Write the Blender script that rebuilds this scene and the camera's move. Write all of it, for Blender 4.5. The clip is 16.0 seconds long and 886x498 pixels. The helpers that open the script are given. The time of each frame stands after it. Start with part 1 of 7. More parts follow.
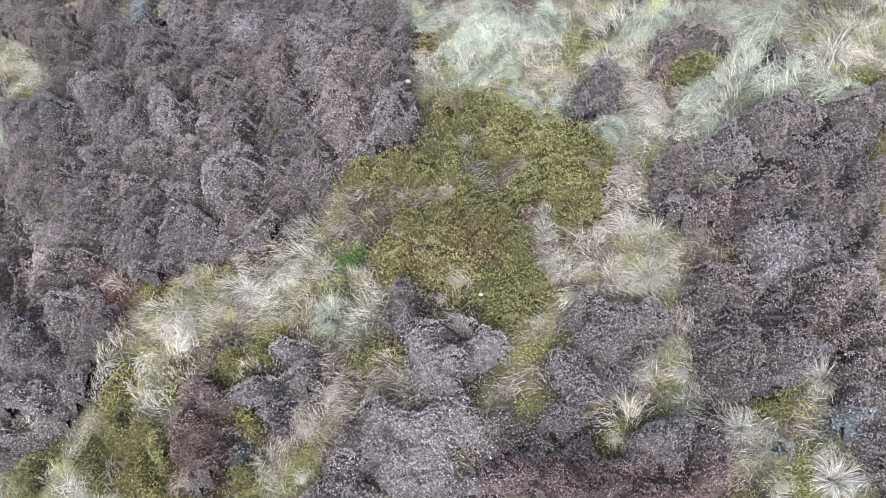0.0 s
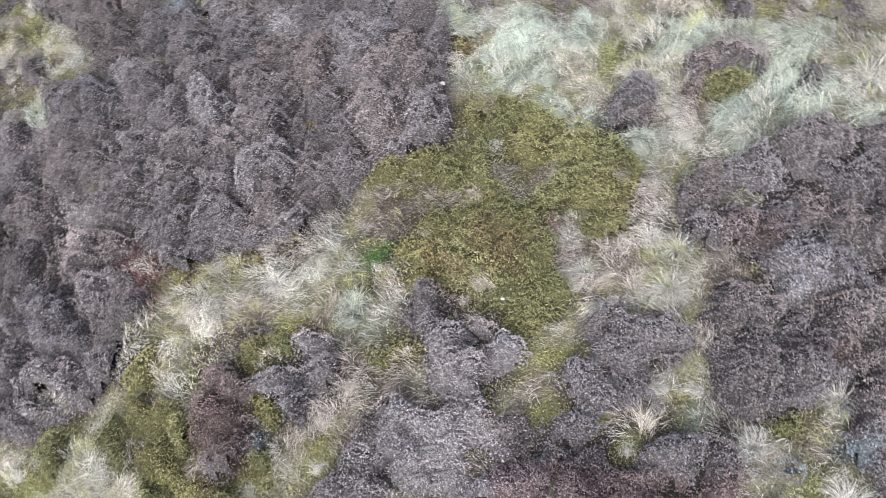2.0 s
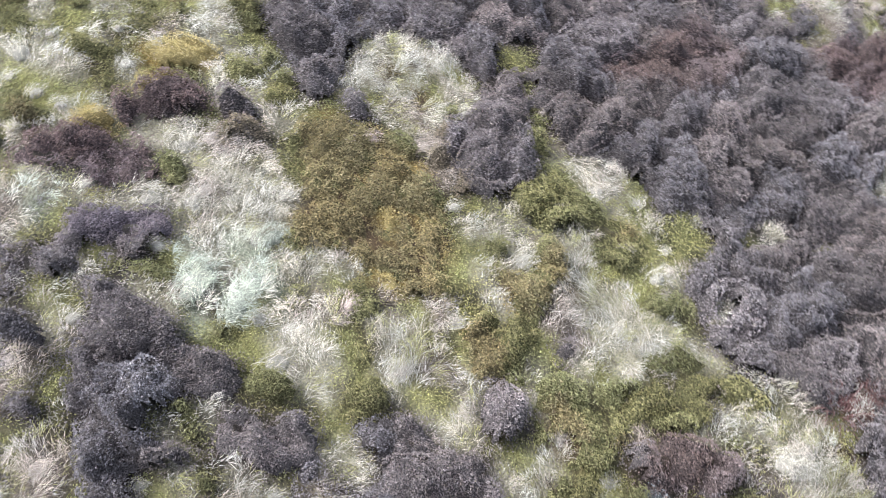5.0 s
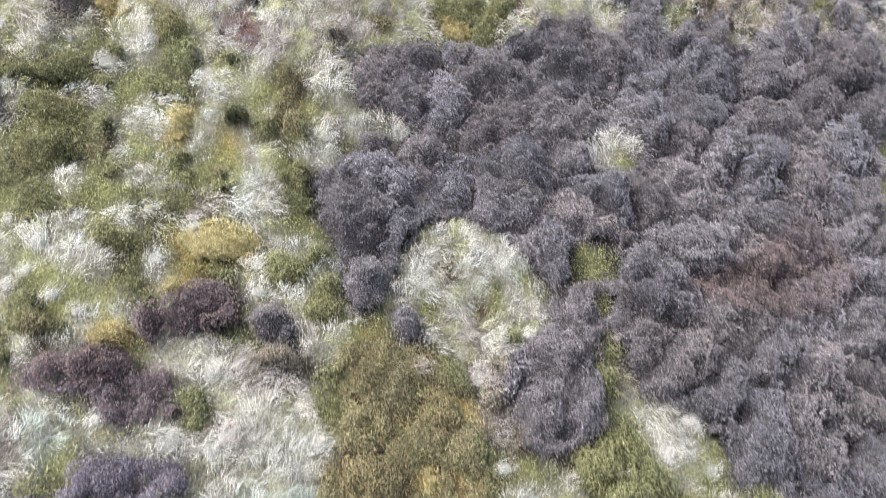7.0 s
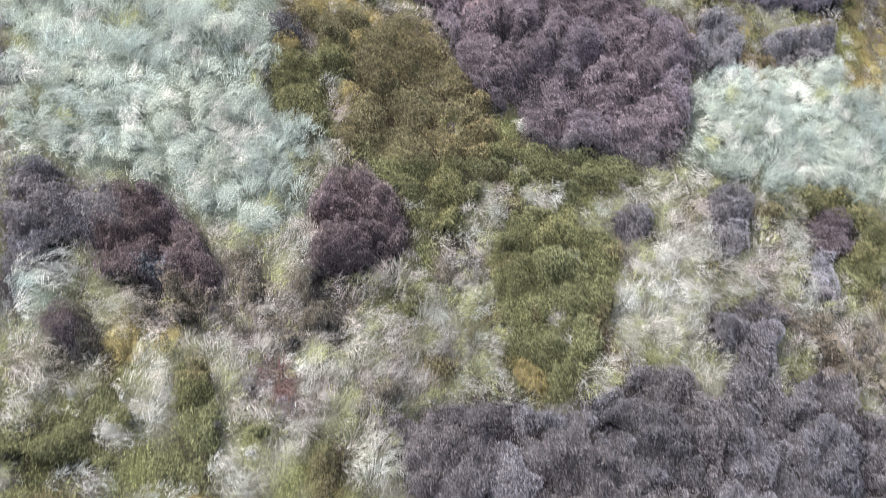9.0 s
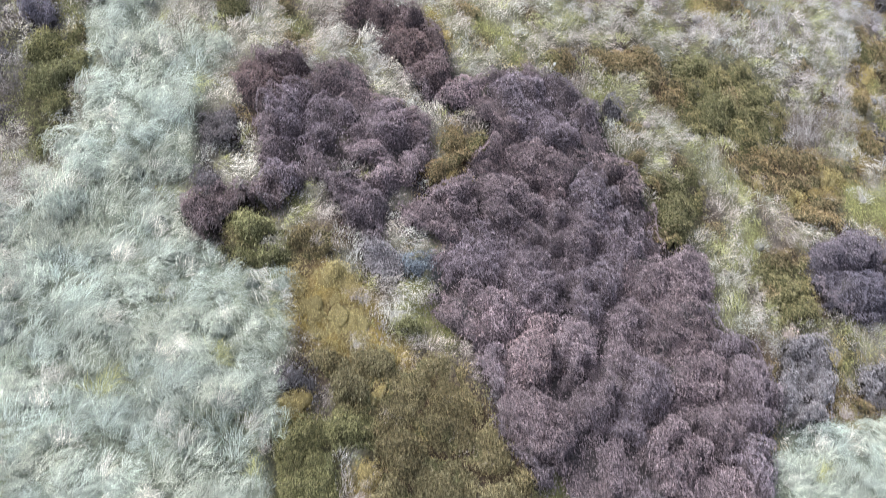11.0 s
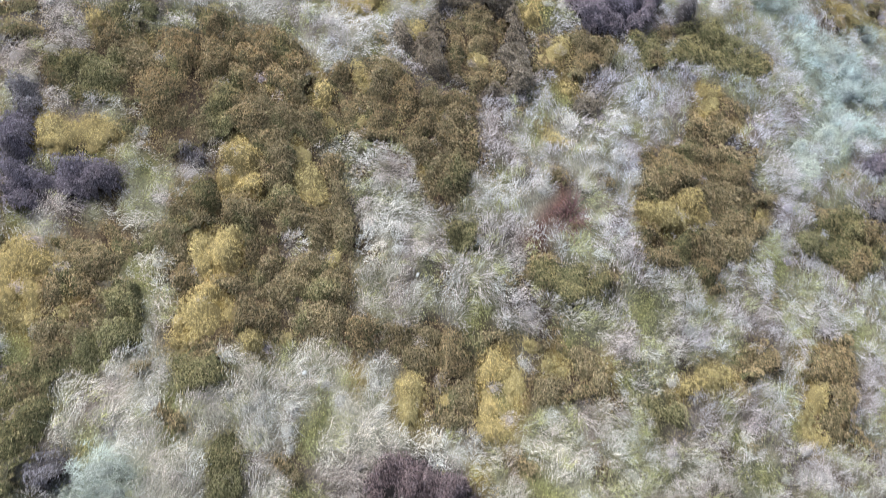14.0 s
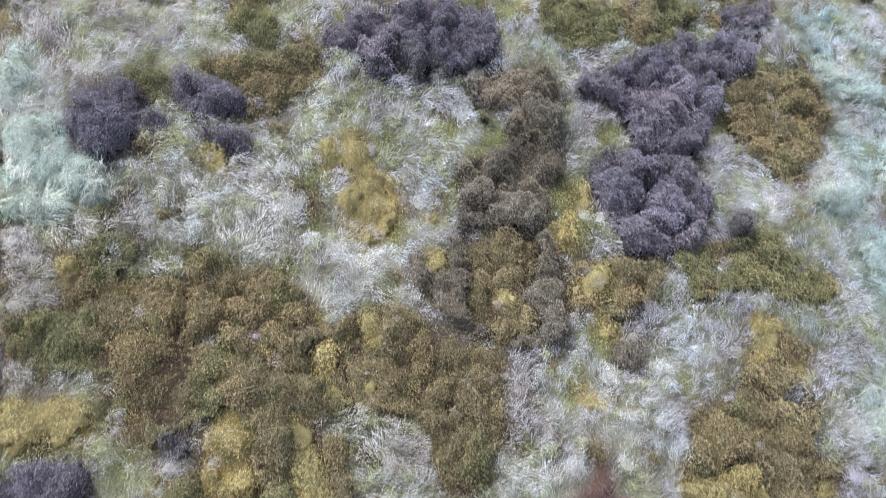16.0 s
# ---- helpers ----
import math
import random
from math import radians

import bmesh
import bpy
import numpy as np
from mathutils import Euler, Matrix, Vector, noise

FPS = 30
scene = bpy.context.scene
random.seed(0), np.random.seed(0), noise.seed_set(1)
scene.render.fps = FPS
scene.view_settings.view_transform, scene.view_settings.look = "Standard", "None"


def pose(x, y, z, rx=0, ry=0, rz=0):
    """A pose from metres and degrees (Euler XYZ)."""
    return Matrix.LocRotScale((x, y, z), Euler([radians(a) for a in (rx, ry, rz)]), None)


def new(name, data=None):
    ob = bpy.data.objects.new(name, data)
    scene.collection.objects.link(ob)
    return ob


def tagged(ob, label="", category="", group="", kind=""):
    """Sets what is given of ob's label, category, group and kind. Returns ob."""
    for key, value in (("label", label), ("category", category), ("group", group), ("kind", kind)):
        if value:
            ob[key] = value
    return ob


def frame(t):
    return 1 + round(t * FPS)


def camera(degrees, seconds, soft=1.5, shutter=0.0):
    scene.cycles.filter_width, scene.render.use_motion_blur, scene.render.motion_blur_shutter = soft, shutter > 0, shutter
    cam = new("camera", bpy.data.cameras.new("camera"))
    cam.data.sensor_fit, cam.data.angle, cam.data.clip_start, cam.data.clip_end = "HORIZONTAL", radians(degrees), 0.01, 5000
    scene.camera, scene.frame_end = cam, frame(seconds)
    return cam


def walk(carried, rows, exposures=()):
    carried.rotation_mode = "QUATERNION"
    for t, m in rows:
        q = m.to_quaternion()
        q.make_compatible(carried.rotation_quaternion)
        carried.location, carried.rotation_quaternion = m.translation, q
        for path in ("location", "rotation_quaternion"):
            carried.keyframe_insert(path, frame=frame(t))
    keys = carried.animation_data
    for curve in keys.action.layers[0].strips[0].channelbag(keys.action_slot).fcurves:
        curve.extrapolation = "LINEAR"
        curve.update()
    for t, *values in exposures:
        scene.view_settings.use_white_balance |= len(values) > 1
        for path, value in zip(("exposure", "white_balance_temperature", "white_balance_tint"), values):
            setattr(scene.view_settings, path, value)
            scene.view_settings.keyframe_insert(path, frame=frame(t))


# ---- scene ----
cam = camera(55.1, 16.0, soft=0.95, shutter=0.36)
# seconds, x, y, z, pitch, yaw, roll
PATH = [
    (0, 0.000, -0.000, 7.000, -65.18, 0.00, 0.33),
    (0.5, -0.016, 0.010, 7.030, -65.27, 0.31, 0.29),
    (1, -0.039, -0.004, 7.062, -65.32, 0.40, 0.56),
    (1.5, -0.011, -0.017, 7.070, -65.21, 1.12, 0.18),
    (2, 0.002, -0.011, 7.089, -65.25, 4.02, -0.07),
    (2.5, 0.010, -0.007, 7.118, -65.24, 14.19, 0.00),
    (3, 0.027, 0.017, 7.180, -65.37, 28.21, -0.34),
    (3.5, 0.023, 0.035, 7.216, -65.30, 45.48, -0.36),
    (4, 0.020, 0.035, 7.199, -65.04, 64.87, -0.33),
    (4.5, 0.003, 0.010, 7.156, -64.80, 88.92, 0.49),
    (4.7, -0.007, 0.007, 7.161, -64.88, 99.05, 0.80),
    (4.85, -0.030, 0.001, 7.166, -64.95, 104.33, 0.78),
    (5, -0.094, -0.017, 7.178, -65.15, 106.93, 0.75),
    (5.2, -0.240, -0.059, 7.204, -65.58, 108.65, 0.68),
    (5.5, -0.565, -0.159, 7.256, -66.47, 109.97, 0.54),
    (5.9, -1.152, -0.363, 7.330, -67.81, 111.18, 0.32),
    (6.3, -1.845, -0.644, 7.384, -68.97, 112.30, 0.11),
    (6.8, -2.749, -1.101, 7.378, -69.51, 113.68, -0.01),
    (7, -3.096, -1.305, 7.360, -69.44, 114.11, 0.12),
    (7.5, -3.983, -1.821, 7.289, -69.20, 115.62, -0.04),
    (8, -4.851, -2.368, 7.226, -68.75, 116.71, 0.27),
    (8.5, -5.735, -2.934, 7.161, -68.30, 118.01, 0.28),
    (9, -6.663, -3.511, 7.134, -68.04, 119.67, -0.05),
    (9.5, -7.627, -4.151, 7.123, -68.09, 120.87, 0.09),
    (9.7, -8.003, -4.411, 7.121, -68.09, 121.31, 0.16),
    (10.4, -9.295, -5.270, 7.099, -68.08, 122.39, 0.37),
    (11.1, -10.503, -6.085, 7.066, -68.00, 122.83, 0.50),
    (11.8, -11.648, -6.913, 7.027, -67.89, 123.37, 0.46),
    (12, -11.981, -7.155, 7.012, -67.90, 123.70, 0.35),
    (12.5, -12.768, -7.769, 6.986, -67.78, 124.18, 0.28),
    (13, -13.533, -8.367, 6.957, -67.56, 124.71, 0.17),
    (13.5, -14.314, -8.991, 6.949, -67.57, 125.16, 0.08),
    (14, -15.100, -9.607, 6.931, -67.65, 125.79, -0.10),
    (14.5, -15.831, -10.202, 6.899, -68.19, 126.11, -0.05),
    (15, -16.575, -10.769, 6.906, -69.13, 126.82, -0.44),
    (15.5, -17.304, -11.334, 6.901, -69.07, 127.37, -0.61),
    (16, -18.030, -11.895, 6.881, -69.06, 127.80, -0.72),
]
walk(cam, [(t, pose(x, y, z, 90 + pitch, 0, yaw) @ pose(0, 0, 0, 0, 0, roll)) for t, x, y, z, pitch, yaw, roll in PATH],
     exposures=[(0.0, 1.03, 6150, 6.0), (3.0, 1.05, 6150, 6.0), (4.5, 1.24, 6130, 6.0), (7.0, 1.33, 6020, 5.0), (8.5, 1.18, 6000, 5.0), (9.5, 0.98, 5980, 5.0), (12.5, 0.98, 6000, 5.0), (14.5, 0.95, 5900, 4.0), (16.0, 0.97, 5700, 3.0)])

# ---- light: a bright overcast sky ----
SUN_HEIGHT, SUN_TURN = 50.0, 191.0
world = bpy.data.worlds.new("overcast_sky")
scene.world = world
world.use_nodes = True
wn = world.node_tree.nodes
sky = wn.new("ShaderNodeTexSky")
sky.sky_type, sky.sun_disc = "NISHITA", False
sky.sun_elevation, sky.sun_rotation = radians(SUN_HEIGHT), radians(SUN_TURN)
sky.dust_density = 4.0
pale = wn.new("ShaderNodeHueSaturation")
pale.inputs["Saturation"].default_value = 0.55
world.node_tree.links.new(sky.outputs[0], pale.inputs["Color"])
world.node_tree.links.new(pale.outputs[0], wn["Background"].inputs["Color"])
wn["Background"].inputs["Strength"].default_value = 0.10
sun = new("sun", bpy.data.lights.new("sun", "SUN"))
sun.data.energy, sun.data.angle, sun.data.color = 1.3, radians(18), (1.0, 0.98, 0.96)
sun.rotation_euler = (radians(90 - SUN_HEIGHT), 0, radians(180 - SUN_TURN))

# ---- materials ----


def plant_material(name, rough=0.75, vary=0.25, fine=60.0, speck=0.6):
    """Leaf and stalk colour comes with each plant; noise and each shoot's own chance vary it."""
    m = bpy.data.materials.new(name)
    m.use_nodes = True
    n, link = m.node_tree.nodes, m.node_tree.links.new
    bsdf = n["Principled BSDF"]
    tint = n.new("ShaderNodeVertexColor")
    tint.layer_name = "tint"
    geo, info, coord = n.new("ShaderNodeNewGeometry"), n.new("ShaderNodeObjectInfo"), n.new("ShaderNodeTexCoord")
    big, small = n.new("ShaderNodeTexNoise"), n.new("ShaderNodeTexNoise")
    big.inputs["Scale"].default_value, small.inputs["Scale"].default_value = 1.1, fine
    link(geo.outputs["Position"], big.inputs["Vector"])
    link(geo.outputs["Position"], small.inputs["Vector"])
    total = None
    for socket, weight in ((geo.outputs["Random Per Island"], vary), (info.outputs["Random"], 0.12), (big.outputs["Fac"], 0.2), (small.outputs["Fac"], speck)):
        r = n.new("ShaderNodeMapRange")
        if weight in (speck, 0.2):
            r.inputs["From Min"].default_value, r.inputs["From Max"].default_value = 0.34, 0.66
        r.inputs["To Min"].default_value, r.inputs["To Max"].default_value = 1 - weight * 0.85, 1 + weight * 1.15
        link(socket, r.inputs["Value"])
        if total is None:
            total = r.outputs[0]
        else:
            k = n.new("ShaderNodeMath")
            k.operation = "MULTIPLY"
            link(total, k.inputs[0])
            link(r.outputs[0], k.inputs[1])
            total = k.outputs[0]
    mul = n.new("ShaderNodeVectorMath")
    mul.operation = "SCALE"
    link(tint.outputs["Color"], mul.inputs[0])
    link(total, mul.inputs["Scale"])
    link(mul.outputs[0], bsdf.inputs["Base Color"])
    small.inputs["Detail"].default_value, small.inputs["Distortion"].default_value = 3.0, 1.2
    bump = n.new("ShaderNodeBump")
    bump.inputs["Strength"].default_value, bump.inputs["Distance"].default_value = speck, 0.014
    link(small.outputs["Fac"], bump.inputs["Height"])
    link(bump.outputs[0], bsdf.inputs["Normal"])
    bsdf.inputs["Roughness"].default_value = rough
    bsdf.inputs["Specular IOR Level"].default_value = 0.25
    return m


def earth_material():
    """Peat and dead litter: the litter's colour lies on the sheet, with clods, grain and roots as relief."""
    m = bpy.data.materials.new("peat_and_litter")
    m.use_nodes = True
    n, link = m.node_tree.nodes, m.node_tree.links.new
    bsdf = n["Principled BSDF"]
    tint = n.new("ShaderNodeVertexColor")
    tint.layer_name = "tint"
    geo = n.new("ShaderNodeNewGeometry")
    a, b, c = n.new("ShaderNodeTexNoise"), n.new("ShaderNodeTexNoise"), n.new("ShaderNodeTexNoise")
    for node, scale in ((a, 4.0), (b, 45.0), (c, 0.35)):
        node.inputs["Scale"].default_value, node.inputs["Detail"].default_value = scale, 6.0
        link(geo.outputs["Position"], node.inputs["Vector"])
    total = None
    for node, weight in ((a, 0.5), (b, 0.6), (c, 0.5)):
        r = n.new("ShaderNodeMapRange")
        r.inputs["From Min"].default_value, r.inputs["From Max"].default_value = 0.25, 0.75
        r.inputs["To Min"].default_value, r.inputs["To Max"].default_value = 1 - weight, 1 + weight
        link(node.outputs["Fac"], r.inputs["Value"])
        if total is None:
            total = r.outputs[0]
        else:
            k = n.new("ShaderNodeMath")
            k.operation = "MULTIPLY"
            link(total, k.inputs[0])
            link(r.outputs[0], k.inputs[1])
            total = k.outputs[0]
    mul = n.new("ShaderNodeVectorMath")
    mul.operation = "SCALE"
    link(tint.outputs["Color"], mul.inputs[0])
    link(total, mul.inputs["Scale"])
    link(mul.outputs[0], bsdf.inputs["Base Color"])
    bsdf.inputs["Roughness"].default_value = 0.95
    bump = n.new("ShaderNodeBump")
    bump.inputs["Strength"].default_value, bump.inputs["Distance"].default_value = 0.8, 0.03
    link(b.outputs["Fac"], bump.inputs["Height"])
    link(bump.outputs[0], bsdf.inputs["Normal"])
    return m


def stone_material():
    m = bpy.data.materials.new("pale_quartz")
    m.use_nodes = True
    n, link = m.node_tree.nodes, m.node_tree.links.new
    bsdf = n["Principled BSDF"]
    t, ramp = n.new("ShaderNodeTexNoise"), n.new("ShaderNodeValToRGB")
    t.inputs["Scale"].default_value, t.inputs["Detail"].default_value = 60.0, 5.0
    ramp.color_ramp.elements[0].color, ramp.color_ramp.elements[1].color = (0.55, 0.53, 0.5, 1), (0.9, 0.89, 0.87, 1)
    link(t.outputs["Fac"], ramp.inputs[0])
    link(ramp.outputs[0], bsdf.inputs["Base Color"])
    bsdf.inputs["Roughness"].default_value = 0.6
    return m


HEATH = plant_material("heather_shoots", 0.88, 0.16, 150.0, 0.42)
GRASS = plant_material("dead_grass", 0.6, 0.3, 120.0, 0.3)
GREEN = plant_material("evergreen_shoots", 0.75, 0.2, 80.0, 0.22)
MOSS = plant_material("moss_fibres", 0.88, 0.2, 110.0, 0.35)
WOOD = plant_material("heather_wood", 0.9, 0.0, 120.0, 0.75)
TANGLE = plant_material("stem_tangle", 0.9, 0.0, 75.0, 0.95)
EARTH = earth_material()
STONE = stone_material()

# ---- the plan of the plant cover ----
SLOPE_X, SLOPE_Y = 0.1977, -0.1055
STEP, X0, Y0, NX, NY = 0.05, -34.0, -25.0, 860, 740
rng = np.random.default_rng(7)


def scatter(i, j, seed):
    """A chance from 0 to 1 for each pair of whole numbers."""
    h = (i * 0x27D4EB2D + j * 0x165667B1 + seed * 0x9E3779B1) & 0xFFFFFFFF
    h = ((h ^ (h >> 15)) * 0x2C1B3C6D) & 0xFFFFFFFF
    h = ((h ^ (h >> 12)) * 0x297A2D39) & 0xFFFFFFFF
    return ((h ^ (h >> 15)) & 0xFFFFFF) / 16777215.0


def lattice(x, y, size, seed):
    """Smooth value noise from 0 to 1, with lumps of the given size."""
    c, s = math.cos(seed * 0.7 + 0.4) / size, math.sin(seed * 0.7 + 0.4) / size
    x, y = c * np.asarray(x) - s * np.asarray(y), s * np.asarray(x) + c * np.asarray(y)
    i, j = np.floor(x).astype(np.int64), np.floor(y).astype(np.int64)
    u, v = x - i, y - j
    u, v = u * u * (3 - 2 * u), v * v * (3 - 2 * v)

    return (scatter(i, j, seed) * (1 - u) + scatter(i + 1, j, seed) * u) * (1 - v) + (scatter(i, j + 1, seed) * (1 - u) + scatter(i + 1, j + 1, seed) * u) * v


def soil(x, y):
    """The height of the peat: a hillside that falls along the flight, with hummocks."""
    x, y = np.asarray(x, float), np.asarray(y, float)
    z = SLOPE_X * x + SLOPE_Y * y - 0.17
    z = z - 0.16 * np.exp(-((x + 8.2) ** 2 + (y + 3.4) ** 2) / 6.0) + 0.12 * np.exp(-((x + 4.6) ** 2 + (y + 5.0) ** 2) / 6.0)
    near = np.exp(-((x + 12) ** 2 + (y + 4) ** 2) / 900.0)
    z = z + near * (0.20 * (lattice(x, y, 1.7, 3) - 0.5) + 0.10 * (lattice(x, y, 0.55, 4) - 0.5))
    far = np.hypot(x + 12, y + 4)
    return z + (1 - near) * (lattice(x, y, 45.0, 5) - 0.5) * np.minimum(far * 0.04, 9.0)


KINDS = ["heather", "dark heather", "russet heather", "pale heather", "violet heather", "blue heather", "olive", "brown olive",
         "ochre moss", "moss", "green moss", "straw", "frost grass", "tan", "mixed", "bracken", "white tuft", "plum heather", "brown heather", "thin grass", "thin heather"]
gx, gy = np.meshgrid(X0 + STEP * np.arange(NX), Y0 + STEP * np.arange(NY), indexing="ij")
wx = gx + 0.07 * (lattice(gx, gy, 0.07, 15) - 0.5) + 0.19 * (lattice(gx, gy, 0.45, 11) - 0.5) + 0.13 * (lattice(gx, gy, 0.16, 12) - 0.5)
wy = gy + 0.07 * (lattice(gx, gy, 0.07, 16) - 0.5) + 0.19 * (lattice(gx, gy, 0.45, 13) - 0.5) + 0.13 * (lattice(gx, gy, 0.16, 14) - 0.5)
SPOTS = []
best = np.full(gx.shape, -9.0)
plan = np.full(gx.shape, -1, np.int8)


def cover(kind, spots):
    """Spreads one kind of plant over oval spots: middle, half length, half width, turn in degrees."""
    for x, y, long, wide, turn in spots:
        if long < 0.34:
            SPOTS.append((kind, x, y, long, wide, turn))
        reach = 1.6 * long + 0.3
        i0, i1 = max(0, int((x - reach - X0) / STEP)), min(NX, int((x + reach - X0) / STEP) + 1)
        j0, j1 = max(0, int((y - reach - Y0) / STEP)), min(NY, int((y + reach - Y0) / STEP) + 1)
        if i0 >= i1 or j0 >= j1:
            continue
        c, s = math.cos(radians(turn)), math.sin(radians(turn))
        dx, dy = wx[i0:i1, j0:j1] - x, wy[i0:i1, j0:j1] - y
        d2 = ((c * dx + s * dy) / long) ** 2 + ((c * dy - s * dx) / max(wide, 0.03)) ** 2
        score = np.where(d2 < 1.1, (1.1 - d2) / (long * wide) ** 0.3, (1.05 - np.sqrt(d2)) * math.sqrt(long * wide))
        score = np.where(d2 > (1.8 if "heather" in kind and long > 0.3 else 1.9 if kind in ("olive", "brown olive", "frost grass", "straw", "tan") else 1.4), -9.0, score)
        here = best[i0:i1, j0:j1]
        wins = score > here
        plan[i0:i1, j0:j1][wins] = KINDS.index(kind)
        here[wins] = score[wins]


cover("heather", [(-1.52, 8.05, 0.94, 0.77, 79), (-0.6, 7.32, 0.57, 0.35, 110), (-2.4, 7.57, 0.68, 0.59, 94), (-7.67, 5.55, 0.9, 0.6, 129), (-6.57, 5.67, 0.48, 0.28, 147), (-8.08, 4.05, 1, 0.65, 139), (-7.53, 4.41, 0.58, 0.29, 163), (-0.81, -2.81, 0.39, 0.19, 98), (-2.07, -4.55, 0.31, 0.16, 110)])
cover("dark heather", [(-8.29, 3.6, 0.98, 0.54, 119)])
cover("moss", [(-3.36, 1.99, 0.32, 0.15, 172)])
cover("straw", [(0.52, 1.96, 0.13, 0.1, 90), (-14.87, -4.16, 0.34, 0.18, 131)])
cover("ochre moss", [(-17.45, -3.13, 0.46, 0.27, 147)])
cover("white tuft", [(3.96, 5.43, 0.27, 0.21, 73), (1.87, 3.01, 0.2, 0.19, 18), (1.97, 3.44, 0.18, 0.17, 76), (1.74, 3.56, 0.19, 0.15, 83), (1.13, 3.25, 0.14, 0.11, 173), (-7.14, -3.67, 0.11, 0.1, 7)])
cover("white tuft", [(3.14, 1.99, 0.20, 0.18, 0), (0.97, 3.56, 0.16, 0.14, 0), (3.04, 1.15, 0.22, 0.20, 0), (2.43, 1.59, 0.15, 0.14, 0), (-1.91, 3.15, 0.20, 0.18, 0), (1.08, 5.03, 0.16, 0.14, 0)])
cover("tan", [(-1.34, 2.11, 0.28, 0.22, 110)])

# what no spot reaches: tan grass, moss and low shrubs, browner down the slope
drift = lattice(gx, gy, 0.55, 21) + 0.5 * lattice(gx, gy, 0.2, 22)
upper = np.select([drift < 0.40, drift < 0.62, drift < 0.80, drift < 0.92, drift < 1.05], [KINDS.index(k) for k in ("straw", "tan", "mixed", "moss", "heather")], KINDS.index("tan"))
lower = np.select([drift < 0.40, drift < 0.62, drift < 0.80, drift < 0.90, drift < 1.05], [KINDS.index(k) for k in ("straw", "brown olive", "mixed", "ochre moss", "tan")], KINDS.index("brown olive"))
rest = np.where(gx < -13.5, lower, upper)
plan = np.where(plan < 0, rest, plan)


# ---- the drifts that show close by, each with its outline on the plan ----
vx = gx + 0.06 * (lattice(gx, gy, 0.07, 15) - 0.5) + 0.09 * (lattice(gx, gy, 0.30, 11) - 0.5) + 0.09 * (lattice(gx, gy, 0.15, 12) - 0.5)
vy = gy + 0.06 * (lattice(gx, gy, 0.07, 16) - 0.5) + 0.09 * (lattice(gx, gy, 0.30, 13) - 0.5) + 0.09 * (lattice(gx, gy, 0.15, 14) - 0.5)


def lay(kind, outline):
    """Spreads one kind of plant inside an outline, with a ragged edge; later ones lie over earlier ones."""
    ox, oy = [p[0] for p in outline], [p[1] for p in outline]
    i0, i1 = max(0, int((min(ox) - 0.3 - X0) / STEP)), min(NX, int((max(ox) + 0.3 - X0) / STEP) + 1)
    j0, j1 = max(0, int((min(oy) - 0.3 - Y0) / STEP)), min(NY, int((max(oy) + 0.3 - Y0) / STEP) + 1)
    x, y = vx[i0:i1, j0:j1], vy[i0:i1, j0:j1]
    hit = np.zeros(x.shape, bool)
    for (ax, ay), (bx, by) in zip(outline, outline[1:] + outline[:1]):
        hit ^= ((ay > y) != (by > y)) & (x < (bx - ax) * (y - ay) / (by - ay + 1e-12) + ax)
    plan[i0:i1, j0:j1][hit] = KINDS.index(kind)


# the hollow beside the start
lay("mixed", [(-6.53, -5.75), (-7.68, -0.74), (-5.62, -0.56), (-5.01, 1.04), (-3.93, 1.64), (-1.41, 2.54), (-0.80, -3.57)])
lay("heather", [(-2.81, -4.27), (-2.74, -3.84), (-2.42, -3.64), (-2.14, -4.02)])
lay("heather", [(-2.14, -4.02), (-1.99, -3.49), (-1.93, -3.05), (-1.59, -2.85), (-1.22, -3.01), (-0.83, -3.10), (-0.79, -3.52)])
lay("heather", [(-2.81, -3.41), (-2.76, -2.94), (-2.55, -2.68), (-2.28, -2.95), (-2.41, -3.29)])
lay("pale heather", [(-1.35, -3.23), (-1.52, -3.01), (-1.35, -2.78), (-1.11, -2.75), (-0.99, -3.02)])
lay("heather", [(-1.69, -2.88), (-1.81, -2.34), (-1.50, -2.26), (-1.28, -2.52), (-1.30, -2.76)])
lay("heather", [(-1.34, -2.36), (-1.48, -1.59), (-1.15, -1.43), (-1.02, -1.27), (-0.91, -2.33)])
lay("frost grass", [(-3.36, -3.82), (-3.70, -3.44), (-3.66, -2.88), (-2.38, -2.40), (-2.09, -2.43), (-2.02, -3.05), (-2.27, -3.23), (-2.82, -3.60)])
lay("straw", [(-4.05, -4.43), (-4.11, -3.68), (-3.50, -3.44), (-3.30, -3.86)])
lay("dark heather", [(-4.56, -4.63), (-4.73, -4.18), (-4.36, -4.00), (-4.09, -4.24), (-4.11, -4.53)])
lay("heather", [(-3.87, -4.65), (-3.99, -4.37), (-3.81, -4.15), (-3.46, -4.19), (-3.29, -4.44)])
lay("brown olive", [(-4.39, -2.89), (-4.92, -2.72), (-4.77, -2.21), (-4.40, -2.01), (-4.50, -1.43), (-3.83, -1.33), (-3.35, -1.26), (-3.22, -1.68), (-3.43, -2.10), (-3.00, -2.28), (-3.35, -2.58), (-3.94, -2.84)])
lay("ochre moss", [(-3.95, -2.07), (-4.01, -1.69), (-3.84, -1.72), (-3.76, -1.96)])
lay("moss", [(-3.64, -1.88), (-3.72, -1.38), (-3.39, -1.27), (-3.32, -1.76)])
lay("straw", [(-6.03, -3.00), (-6.27, -2.39), (-6.34, -2.00), (-5.81, -1.64), (-5.39, -1.83), (-5.15, -2.17), (-5.44, -2.54), (-5.56, -2.88)])
lay("moss", [(-5.87, -1.99), (-5.94, -1.66), (-5.55, -1.67)])
